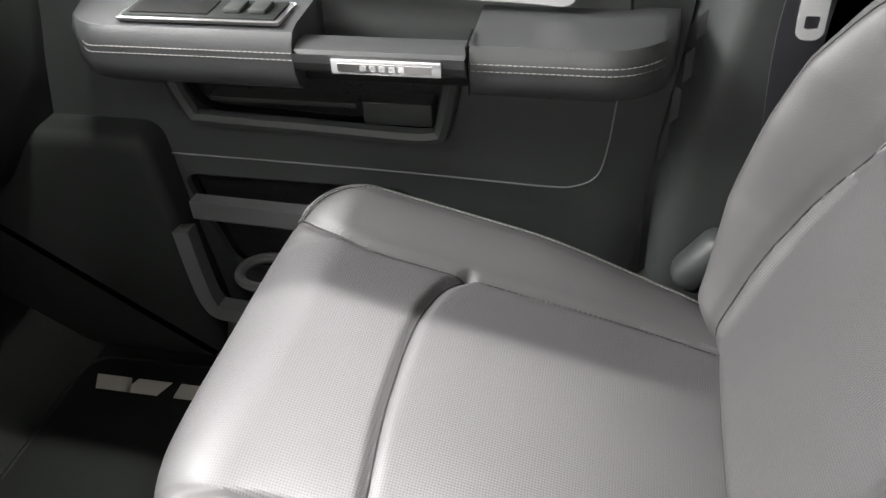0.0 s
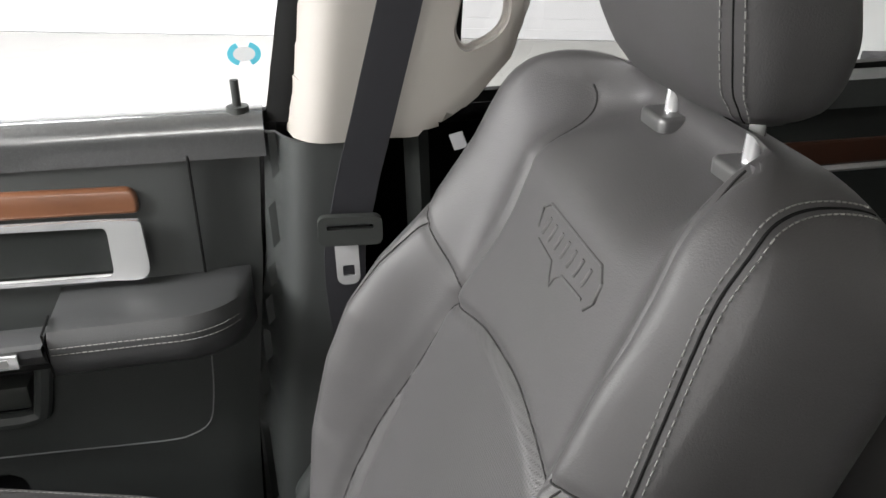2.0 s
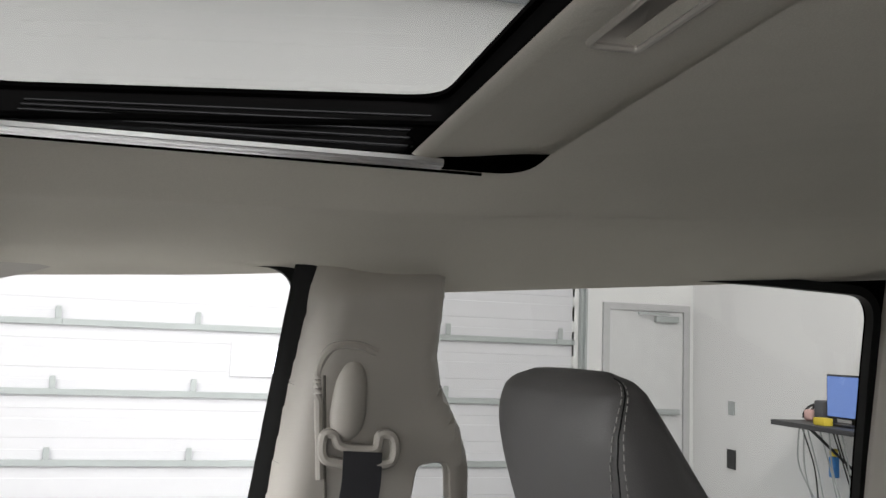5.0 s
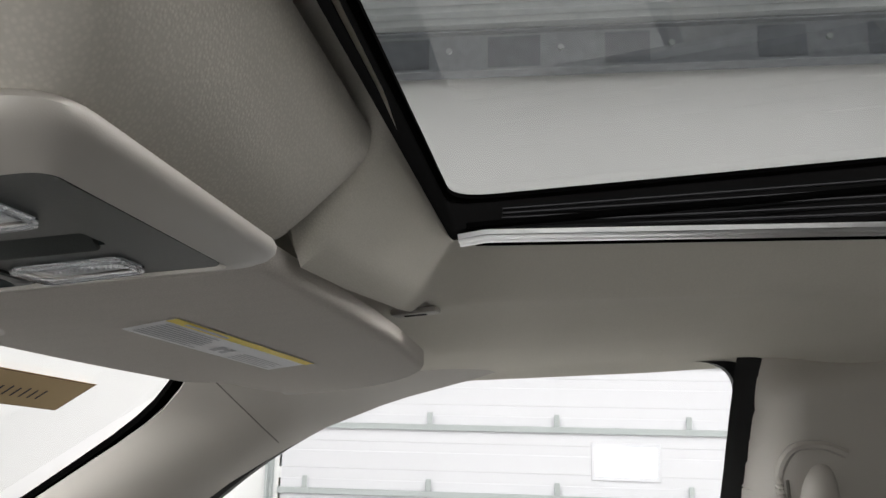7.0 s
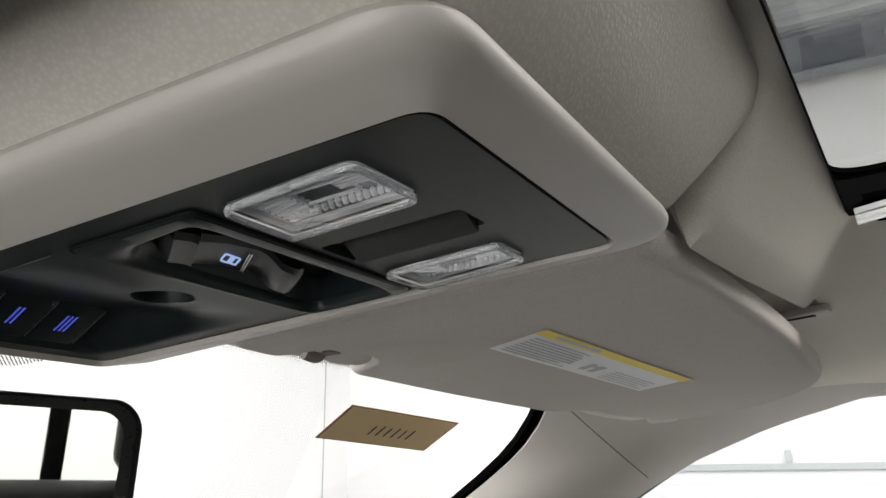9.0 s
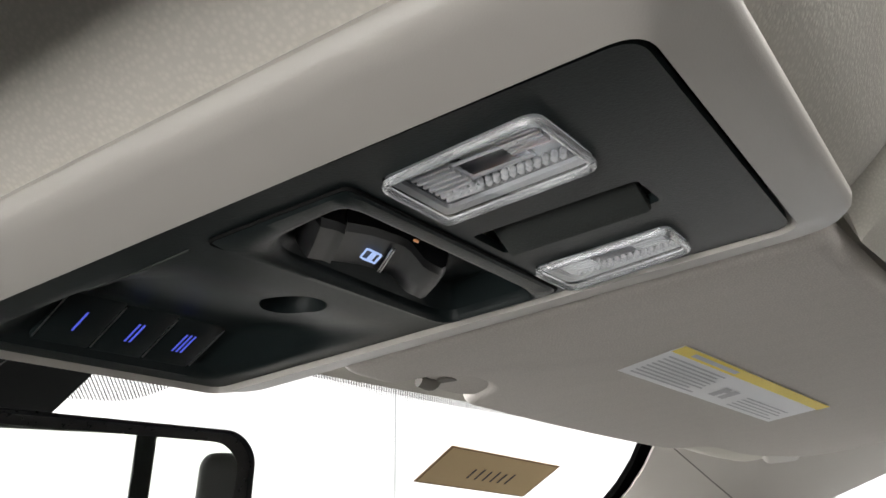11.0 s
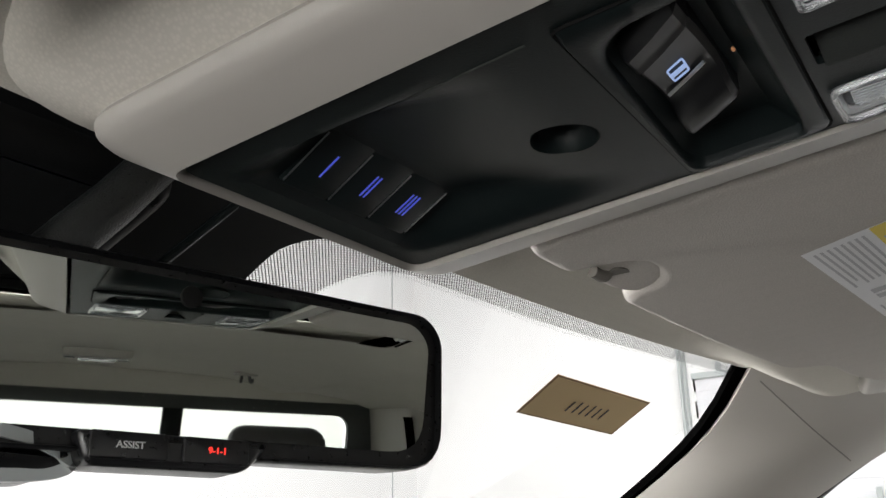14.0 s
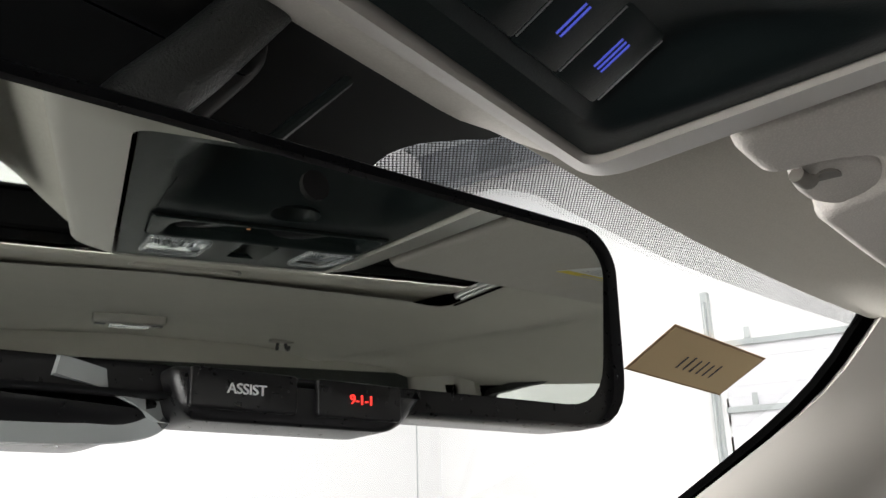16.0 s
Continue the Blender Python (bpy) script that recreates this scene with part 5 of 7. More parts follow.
# ---------------- rear-view mirror ----------------
def rear_view_mirror():
    mir = thing("rear_view_mirror", "black rear-view mirror with lit call buttons", "mirror")
    base = Matrix.Translation((-0.0284, 0.6485, 1.1594)) @ pose(0, 0, 0, 0, 0, -13.2) @ pose(0, 0, 0, 1.4, 0, 0) @ pose(0, 0, 0, 0, 2.1, 0)
    # local: x to the right, y ahead (glass faces -y), z up
    L, H = 0.1328, 0.0371
    turn = -math.tan(radians(2.3))
    lp = rounded([(-L, -H), (L * 0.97, -H), (L, H * 0.72), (L * 0.93, H), (-L * 0.93, H), (-L, H * 0.72)], [0.02, 0.02, 0.02, 0.012, 0.012, 0.02], 6)
    rows = []
    for y, s, g in ((0.0, 0.955, 1), (-0.004, 0.975, 1), (-0.003, 0.995, 0.9), (0.004, 1.0, 0.6), (0.016, 0.98, 0.3), (0.028, 0.86, 0), (0.036, 0.6, 0)):
        k = (1 - s) * 0.036
        rows.append([base @ Vector((u * (1 - k / L), y + u * turn * g, v * (1 - k / H))) for u, v in lp])
    part("housing", rings_mesh(rows, True, True), GLOSS_BLACK, mir, "black plastic housing")
    gl = [(u * 0.915, v * 0.80) for u, v in lp]
    # Glass tilted and turned in the housing so its reflection fits the view.
    glass_tilt = -math.tan(radians(4.5))
    part("glass", prism(gl, lambda u, v, w: base @ Vector((u, -0.0036 - w + u * turn + v * glass_tilt, v)), 0.001), MIRROR, mir, "silvered mirror glass")
    # lower button pod
    pod = rounded([(-0.0375, -0.030), (0.040, -0.030), (0.029, -0.0425), (-0.0325, -0.0425)], [0.004, 0.004, 0.006, 0.004])
    pd = part("button_pod", prism(pod, lambda u, v, w: base @ Vector((u, 0.012 - w, v)), 0.018, 0.003), GLOSS_BLACK, mir, "black button pod")
    for x0, x1, nm in ((-0.033, -0.0045, "assist_button"), (0.0015, 0.0285, "call_button")):
        b = part(nm, prism(rounded([(x0, -0.0400), (x1, -0.0400), (x1, -0.0305), (x0, -0.0305)], 0.0012), lambda u, v, w: base @ Vector((u, -0.006 - w, v)), 0.0016, 0.0006), GLOSS_BLACK, pd, "black call button")
        txt, mt = ("ASSIST", LABELWHITE) if nm == "assist_button" else ("9-1-1", RED_LIGHT)
        words(txt, 0.0036, mt, base @ Matrix.Translation(((x0 + x1) / 2, -0.0078, -0.0352)) @ pose(0, 0, 0, 90, 0, 0), b)
    # sensor eye in the top of the frame
    part("sensor_eye", moved(rings_mesh([[(r * math.cos(a), y, r * math.sin(a)) for a in np.linspace(0, 6.283, 12, endpoint=False)] for y, r in ((0, 0.0045), (-0.0012, 0.0045), (-0.0016, 0.002))]), base @ Matrix.Translation((0.001, -0.0060, 0.0236))), RUBBER, mir, "small round sensor")
    # ball arm and windscreen foot
    part("stalk", tube([Vector((-0.020, 0.664, 1.261)), Vector((-0.0465, 0.668, 1.2265)), Vector((-0.063, 0.671, 1.207)), Vector((-0.088, 0.690, 1.172))], 0.0100, 20), material("glossy grained black plastic", (0.022, 0.024, 0.024), 0.30, scale=900, bump=0.7), mir, "glossy grained black mirror stalk")
    # Thin tube added to give the edge highlight of the black cover.
    part("cable_cover", tube([Vector((0.014, 0.662, 1.243)), Vector((-0.017, 0.668, 1.211)), Vector((-0.040, 0.680, 1.186))], 0.0022, 8), CONSOLE_BLACK, mir, "thin tube for the black cover's edge highlight")
    # hollow black shell below the glass with a pale lower lip
    shell = rounded([(-0.130, -0.028), (-0.036, -0.028), (-0.030, -0.040), (-0.040, -0.0455), (-0.120, -0.0455)], [0.004, 0.01, 0.004, 0.012, 0.012])
    part("lower_shell", prism(shell, lambda u, v, w: base @ Vector((u, 0.040 - w, v)), 0.036, 0.010), GLOSS_BLACK, mir, "hollow black lower shell")
    lip = smooth_path([base @ Vector(p) for p in ((-0.130, 0.012, -0.0425), (-0.10, 0.009, -0.0452), (-0.06, 0.008, -0.0455), (-0.040, 0.008, -0.0440), (-0.034, 0.007, -0.0405), (-0.046, 0.004, -0.0345), (-0.060, 0.002, -0.0315))], 6)
    part("shell_lip", sweep(lip, [(-0.0016, -0.0022), (0.0016, -0.0022), (0.0016, 0.0022), (-0.0016, 0.0022)]), GREYPAINT, mir, "pale grey lip of the lower shell")


rear_view_mirror()


def sensor_cover():
    cov = thing("sensor_cover", "black sensor cover against the windscreen behind the mirror", "sensor cover")
    lp = rounded([(-0.15, 0.668), (-0.012, 0.668), (-0.03, 0.76), (-0.13, 0.76)], 0.012)
    part("cover", prism(lp, lambda u, v, w: screen_point(u, (v - header_y(u)) / 0.894) - Vector((0, 0, 0.003 + w)), 0.016, 0.008), CERAMIC, cov, "black moulded cover")


sensor_cover()


# ---------------- stock card and dotted band on the windscreen ----------------
def dots_material(hole):
    m = bpy.data.materials.new("dotted ceramic band")
    m.use_nodes = True
    nt = m.node_tree
    b = nt.nodes["Principled BSDF"]
    b.inputs["Base Color"].default_value = (0.012, 0.012, 0.012, 1)
    tc = nt.nodes.new("ShaderNodeTexCoord")
    vor = nt.nodes.new("ShaderNodeTexVoronoi")
    vor.voronoi_dimensions = "2D"
    vor.inputs["Scale"].default_value, vor.inputs["Randomness"].default_value = 1.0, 0.0
    nt.links.new(tc.outputs["UV"], vor.inputs["Vector"])
    gt = nt.nodes.new("ShaderNodeMath")
    gt.operation = "GREATER_THAN"
    gt.inputs[1].default_value = hole
    nt.links.new(vor.outputs["Distance"], gt.inputs[0])
    nt.links.new(gt.outputs[0], b.inputs["Alpha"])
    return m


# right edge of the solid field behind the mirror, by depth below the upper edge
def field_edge(s):
    return interp(s, (-0.03, 0.03, 0.0365, 0.0469, 0.0561, 0.0655, 0.13), (0.18, 0.113, 0.0996, 0.0818, 0.0724, 0.0701, 0.066))


def dotted_band():
    def grid(columns, n, name, mat, label, clamp=False):
        bm = bmesh.new()
        uv = bm.loops.layers.uv.new("uv")
        rows = [[(max(u, field_edge(s)) if clamp else u, s) for s in np.linspace(s0, s1, n)] for u, s0, s1 in columns]
        vv = [[bm.verts.new(screen_point(u, s) - Vector((0, 0.001, 0.002))) for u, s in r] for r in rows]
        for i in range(len(rows) - 1):
            for j in range(n - 1):
                f = bm.faces.new((vv[i][j], vv[i + 1][j], vv[i + 1][j + 1], vv[i][j + 1]))
                for lp, (a, b) in zip(f.loops, ((i, j), (i + 1, j), (i + 1, j + 1), (i, j + 1))):
                    u, s = rows[a][b]
                    lp[uv].uv = (385 * (u - s), 280 * u + 629 * s)
        part(name, bm, mat, truck, label)
    # round holes along the upper edge, deeper beside the mirror, fading out below; and down the side at the pillar
    cols, fringe = [], []
    for u in np.linspace(0.05, 0.66, 90):
        w = interp(float(u), (-0.1, 0.10, 0.115, 0.128, 0.145, 0.17, 0.32, 0.40, 0.49, 0.585, 0.625, 0.66), (0.12, 0.095, 0.085, 0.062, 0.049, 0.043, 0.041, 0.037, 0.031, 0.023, 0.019, 0.027))
        cols.append((float(u), -0.03, w))
        fringe.append((float(u), w, w + 0.004))
    grid(cols, 14, "dotted_band", dots_material(0.41), "black dotted ceramic band on the windscreen", True)
    grid(fringe, 3, "dot_fringe", dots_material(0.56), "fading dots below the dotted band", True)
    side_cols = [(0.655 + 0.012 * k, 0.02, (0.035, 0.06, 0.10, 0.16)[k]) for k in range(4)]
    grid(side_cols, 6, "dotted_corner", dots_material(0.5), "black dotted ceramic corner")
    # solid black field behind the mirror
    bm = bmesh.new()
    left, right = [], []
    for s in np.linspace(-0.03, 0.13, 30):
        left.append(bm.verts.new(screen_point(-0.24, float(s)) - Vector((0, 0.001, 0.002))))
        right.append(bm.verts.new(screen_point(field_edge(float(s)), float(s)) - Vector((0, 0.001, 0.002))))
    for i in range(29):
        bm.faces.new((left[i], right[i], right[i + 1], left[i + 1]))
    part("solid_band", bm, CERAMIC, truck, "solid black ceramic field on the windscreen")


dotted_band()


def stock_card():
    card = thing("stock_card", "manila card with handwritten stock writing taped inside the windscreen", "card")
    c = [Vector((0.402, 0.694, 0)), Vector((0.560, 0.675, 0)), Vector((0.562, 0.721, 0)), Vector((0.406, 0.740, 0))]
    pts = []
    for q in c:
        pts.append(screen_point(q.x, (q.y - header_y(q.x)) / 0.894) - Vector((0, 0.0015, 0.003)))
    n = (pts[1] - pts[0]).cross(pts[3] - pts[0]).normalized()
    if n.z > 0:
        n = -n

    def quad(a0, a1, b0, b1, lift):
        bm = bmesh.new()
        P = lambda a, b: (pts[0] * (1 - a) + pts[1] * a) * (1 - b) + (pts[3] * (1 - a) + pts[2] * a) * b
        lo = [P(a, b) + n * lift for a, b in ((a0, b0), (a1, b0), (a1, b1), (a0, b1))]
        hi = [p + n * 0.0004 for p in lo]
        rr = [[bm.verts.new(p) for p in lo], [bm.verts.new(p) for p in hi]]
        for i in range(4):
            bm.faces.new((rr[0][i], rr[0][(i + 1) % 4], rr[1][(i + 1) % 4], rr[1][i]))
        bm.faces.new(rr[0])
        bm.faces.new(rr[1])
        return bm
    part("border", quad(0, 1, 0, 1, 0.0), PAPERDARK, card, "brown card border")
    part("face", quad(0.02, 0.98, 0.04, 0.96, 0.0006), PAPER, card, "manila card face")
    # plain bars for the handwriting
    bars = [quad(0.34 + k * 0.07, 0.352 + k * 0.07, 0.44 - 0.03 * (k % 2), 0.70, 0.0012) for k in range(6)]
    part("handwriting", join(*bars), INK, card, "dark handwriting bars")


stock_card()


# ---------------- passenger seat ----------------
CX = 0.402


def pad(width, length, thick, back, bolster, origin, tilt, along, grooves, nu=360, nv=190, expo=3.4, front=0.06):
    """An upholstered pad. width(t): half width by t = 0..1 along its length; bolster(a, t): rise by a = -1..1 across.
    along 'up' leans back from the origin, 'ahead' runs forward. Returns the surface function and the bmesh."""
    ct, st = math.cos(radians(tilt)), math.sin(radians(tilt))

    def world(px, h, d):
        if along == "up":
            return Vector((CX + px, origin[0] - st * h + ct * d, origin[1] + ct * h + st * d))
        return Vector((CX + px, origin[0] + ct * h - st * d, origin[1] + st * h + ct * d))

    def closing(t):
        e = front / length
        if t > 1 - e:
            return math.sqrt(max(0.0, 1 - ((t - 1 + e) / e) ** 2))
        if t < 0.5 * e:
            return math.sqrt(max(0.0, 1 - ((0.5 * e - t) / (0.5 * e)) ** 2))
        return 1.0

    def groove(px, h):
        px = np.atleast_1d(px)
        g = np.zeros(len(px))
        for path, depth, sigma in grooves:
            near = path[np.abs(path[:, 1] - h) < 0.03]
            if len(near):
                d2 = np.min((near[None, :, 0] - px[:, None]) ** 2 + (near[None, :, 1] - h) ** 2, axis=1)
                g += depth * np.exp(-d2 / (2 * sigma * sigma))
        return g

    def surface(px, h, lift_off=0.0):
        t = h / length
        W = width(t)
        a = max(-0.999, min(0.999, px / W))
        c = closing(min(1.0, max(0.0, t)))
        d = thick * (1 - abs(a) ** expo) ** (1 / expo) * (0.25 + 0.75 * c) + bolster(a, t) * c - float(groove(px, h)[0])
        return world(px, h, d + lift_off)

    rings = []
    ang = np.linspace(0, 2 * math.pi, nu, endpoint=False)
    for j in range(nv + 1):
        t = j / nv
        W, c = width(t), closing(t)
        cs, sn = np.cos(ang), np.sin(ang)
        px = W * (0.55 + 0.45 * c) * np.sign(cs) * np.abs(cs) ** (2 / expo)
        g = groove(px, t * length)
        ring = []
        for k in range(nu):
            if sn[k] >= 0:
                d = thick * abs(sn[k]) ** (2 / expo) * (0.25 + 0.75 * c) + bolster(max(-1, min(1, px[k] / W)), t) * c * min(1, sn[k] * 4) - (g[k] if sn[k] > 0.05 else 0)
            else:
                d = -back * abs(sn[k]) ** (2 / expo) * (0.25 + 0.75 * c)
            ring.append(world(px[k], t * length, d))
        rings.append(ring)
    return surface, rings_mesh(rings)


def poly(points, n=24):
    return np.array([(p.x, p.y) for p in smooth_path([Vector((*p, 0)) for p in points], n)])


def on(surface, path, lift=0.0012):
    return [surface(float(x), float(h), lift) for x, h in path]


def surface_normals(surface, path):
    out = []
    for x, h in path:
        a, b, c = surface(x, h), surface(x + 0.002, h), surface(x, h + 0.002)
        n = (b - a).cross(c - a).normalized()
        out.append(n if (surface(x, h, 0.01) - a).dot(n) > 0 else -n)
    return out


def split_faces(bm, test):
    """Parts the faces that pass the test from a bmesh, as a second bmesh."""
    me = bpy.data.meshes.new("tmp")
    bm.to_mesh(me)
    other = bmesh.new()
    other.from_mesh(me)
    bpy.data.meshes.remove(me)
    bmesh.ops.delete(bm, geom=[f for f in bm.faces if test(f.calc_center_median())], context="FACES")
    bmesh.ops.delete(other, geom=[f for f in other.faces if not test(f.calc_center_median())], context="FACES")
    return bm, other


def passenger_seat():
    seat = thing("front_seat", "black leather front passenger seat with perforated centre and pale stitching", "car seat")
    # cushion: runs ahead from the crease
    cw = lambda t: interp(t, (0, 0.15, 0.5, 0.85, 1.0), (0.215, 0.235, 0.25, 0.253, 0.235))
    c_side = [poly([(s * (0.108 + e), 0.0), (s * (0.116 + e), 0.12), (s * (0.118 + e), 0.25), (s * (0.118 + e), 0.35), (s * (0.120 + e), 0.42), (s * (0.135 + e), 0.475), (s * (0.16 + e), 0.51)]) for s, e in ((1, 0.0), (-1, 0.072))]
    c_cross = poly([(0.118, 0.312), (0.09, 0.333), (0.045, 0.346), (0.0, 0.350), (-0.045, 0.350), (-0.10, 0.348), (-0.19, 0.338)])
    cb = lambda a, t: 0.027 * smoothstep(0.45 + 0.3 * (a < 0), 0.75 + 0.18 * (a < 0), abs(a)) * (0.3 + 0.7 * smoothstep(0.05, 0.5, t)) - 0.012 * smoothstep(0.75, 1.0, abs(a)) + 0.004 * math.cos(a * 2.2) - 0.02 * smoothstep(0.85, 1.0, t) * (1 - abs(a))
    surf_c, bm = pad(cw, 0.52, 0.075, 0.06, cb, (0.045, 0.250), 14, "ahead", [(c_side[0], 0.006, 0.0035), (c_side[1], 0.006, 0.0035), (c_cross, 0.008, 0.0045)], front=0.075)
    inner = lambda c: -0.19 < c.x - CX < 0.118 and c.z > 0.27 + 0.25 * (c.y - 0.05) and c.y < 0.545
    outer, mid = split_faces(bm, inner)
    part("cushion", outer, LEATHER, seat, "black leather seat cushion with side bolsters")
    part("cushion_insert", mid, PERFORATED, seat, "perforated leather centre panel")
    for pth in (*c_side, c_cross):
        part("seam", tube(on(surf_c, pth, 0.0003), 0.0010, 6), LEATHER_SEAM, seat)
    edge = poly([(0.190, 0.02), (0.212, 0.15), (0.224, 0.30), (0.224, 0.40), (0.212, 0.45), (0.180, 0.492), (0.155, 0.508)])
    part("piping", tube(on(surf_c, edge, 0.001), 0.0018, 6), LEATHER, seat)
    for off in (-0.005, 0.005):
        p2 = edge.copy()
        p2[:, 0] -= off
        part("stitching", stitches(on(surf_c, p2, 0.0008), surface_normals(surf_c, p2), 0.004, 0.0022, 0.0005), THREAD, seat, "pale grey stitching")
    # side skirt under the cushion
    sk = rounded([(CX - 0.235, 0.06), (CX + 0.235, 0.06), (CX + 0.235, 0.50), (CX - 0.235, 0.50)], 0.04)
    part("seat_base", prism(sk, lambda u, v, w: Vector((u, v, 0.02 + w)), 0.25, 0.02), PLASTIC, seat, "dark plastic seat base")
    # backrest
    bw = lambda t: interp(t, (0, 0.1, 0.25, 0.42, 0.55, 0.63, 0.72, 0.85, 0.94, 1.0), (0.205, 0.225, 0.246, 0.250, 0.247, 0.242, 0.240, 0.236, 0.226, 0.205))
    def bs(a, t):
        crest = (smoothstep(0.50, 0.78, a) if a > 0 else smoothstep(0.62, 0.86, -a)) * (1 - 0.55 * smoothstep(0.82, 1.0, abs(a)))
        amp = (1 if a > 0 else interp(t, (0, 0.5, 0.75), (0.40, 0.42, 0.85))) * interp(t, (0, 0.1, 0.22, 0.36, 0.46, 0.56, 0.66, 0.8, 1.0), (0.025, 0.042, 0.066, 0.082, 0.084, 0.072, 0.050, 0.034, 0.028))
        return amp * crest + 0.008 * math.exp(-((t - 0.25) / 0.2) ** 2) * (1 - min(1, abs(a) * 1.2)) - 0.100 * smoothstep(0.83, 1.0, t) * (1 - smoothstep(0.42, 0.72, abs(a)))
    # seams: outboard and inboard edges of the centre, the arch of the insert, the shoulder wings, the stitched bolster lines
    b_side = [poly([(0.126, 0.0), (0.138, 0.08), (0.143, 0.175), (0.135, 0.277), (0.127, 0.352), (0.121, 0.388), (0.106, 0.425), (0.094, 0.455), (0.091, 0.495), (0.102, 0.548), (0.120, 0.584), (0.130, 0.603)]),
              poly([(-0.158, 0.0), (-0.174, 0.10), (-0.182, 0.20), (-0.181, 0.30), (-0.182, 0.36), (-0.184, 0.405), (-0.185, 0.45), (-0.183, 0.50), (-0.178, 0.55), (-0.168, 0.59), (-0.155, 0.618)])]
    b_arc = poly([(0.124, 0.366), (0.108, 0.366), (0.060, 0.380), (0.022, 0.388), (-0.052, 0.394), (-0.104, 0.388), (-0.150, 0.376), (-0.182, 0.358)])
    b_wing = [poly([(0.125, 0.376), (0.150, 0.397), (0.180, 0.418), (0.212, 0.440)]), poly([(-0.184, 0.402), (-0.198, 0.408), (-0.214, 0.413), (-0.230, 0.415)])]
    b_line = [poly([(0.176, 0.414), (0.186, 0.363), (0.196, 0.30), (0.202, 0.22)]), poly([(-0.205, 0.409), (-0.204, 0.35), (-0.202, 0.29), (-0.198, 0.22), (-0.190, 0.12)])]
    grooves = [(b_side[0], 0.006, 0.0035), (b_side[1], 0.007, 0.0035), (b_arc, 0.007, 0.0045), (b_wing[0], 0.004, 0.0035), (b_wing[1], 0.004, 0.0035), (b_line[0], 0.002, 0.0025), (b_line[1], 0.003, 0.0025)]
    B0, BZ, BT = 0.030, 0.295, 25
    surf_b, bm = pad(bw, 0.635, 0.062, 0.135, bs, (B0, BZ), BT, "up", grooves, front=0.075)
    ct, st = math.cos(radians(BT)), math.sin(radians(BT))

    def centre(c):
        h = -(c.y - B0) * st + (c.z - BZ) * ct
        d = (c.y - B0) * ct + (c.z - BZ) * st
        px = c.x - CX
        edge = interp(h, (0, 0.08, 0.175, 0.277, 0.366), (0.126, 0.138, 0.143, 0.135, 0.125)) if px > 0 else interp(h, (0, 0.10, 0.20, 0.36), (0.158, 0.174, 0.182, 0.182))
        return abs(px) < edge and h < interp(px, (-0.182, -0.150, -0.104, -0.052, 0.022, 0.060, 0.108, 0.124), (0.358, 0.376, 0.388, 0.394, 0.388, 0.380, 0.366, 0.366)) and d > 0.02
    bm.normal_update()
    tree = BVHTree.FromBMesh(bm)
    outer, mid = split_faces(bm, centre)
    part("backrest", outer, LEATHER, seat, "black leather backrest with shoulder wings")
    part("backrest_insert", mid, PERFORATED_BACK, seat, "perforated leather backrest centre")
    for pth in (*b_side, b_arc, *b_wing, *b_line):
        part("seam", tube(on(surf_b, pth, 0.0004), 0.0009, 6), LEATHER_SEAM, seat)
    for s in (1, -1):
        # piped seam along the edge of the bolster, over the shoulder
        edge = [(-0.2325, -0.019, 0.561), (-0.2337, -0.047, 0.6105), (-0.236, -0.075, 0.654), (-0.235, -0.097, 0.690), (-0.229, -0.1205, 0.749), (-0.2226, -0.1374, 0.791), (-0.2184, -0.1512, 0.822), (-0.2136, -0.1688, 0.8447), (-0.200, -0.192, 0.858), (-0.1815, -0.229, 0.856), (-0.157, -0.2854, 0.835)]
        low = [(-0.230, 0.045, 0.40), (-0.233, 0.012, 0.49)]
        mid_line = [tree.find_nearest(Vector((CX - s * x, y, z)))[0] for x, y, z in low + edge]
        mid_line = smooth_path(mid_line, 8)
        rows = {-0.0048: [], 0.0: [], 0.0048: []}
        nrm = []
        for i, p in enumerate(mid_line):
            t = (mid_line[min(i + 1, len(mid_line) - 1)] - mid_line[max(i - 1, 0)]).normalized()
            n = tree.find_nearest(p)[1]
            n = n if n.dot(p - Vector((CX, -0.22, 0.62))) > 0 else -n
            w = t.cross(n).normalized()
            nrm.append(n)
            for off in rows:
                q = tree.find_nearest(p + w * off)[0]
                rows[off].append(q + n * (0.0007 if off else -0.0004))
        part("piping", tube(rows[0.0], 0.0012, 6), SEAM, seat)
        for off in (-0.0048, 0.0048):
            part("stitching", stitches(rows[off], nrm, 0.0042, 0.0022, 0.00055), THREAD, seat, "pale grey stitching")
    # pressed emblem: plain raised outline and bars
    ex, eh = -0.043, 0.020
    frame_line = [(0.060, 0.474), (0.066, 0.490), (0.055, 0.497), (-0.056, 0.497), (-0.066, 0.488), (-0.068, 0.474), (-0.060, 0.464)]
    part("emblem_frame", tube(on(surf_b, np.array([(x + ex, h + eh) for x, h in frame_line]), 0.0002), 0.0014, 6), LEATHER, seat, "raised emblem outline")
    part("emblem_underline", tube(on(surf_b, np.array([(x + ex, h + eh) for x, h in ((0.050, 0.468), (0.012, 0.466), (0.004, 0.456), (-0.002, 0.452), (-0.004, 0.460), (-0.012, 0.466), (-0.052, 0.468))]), 0.0001), 0.0011, 6), LEATHER, seat, "raised emblem underline")
    for k in range(7):
        x = ex + 0.046 - k * 0.0152
        part("emblem_bar", tube(on(surf_b, np.array([(x + 0.002, 0.474 + eh), (x, 0.480 + eh), (x - 0.001, 0.489 + eh)]), 0.0001), 0.0017, 6), LEATHER, seat, "raised emblem bar")
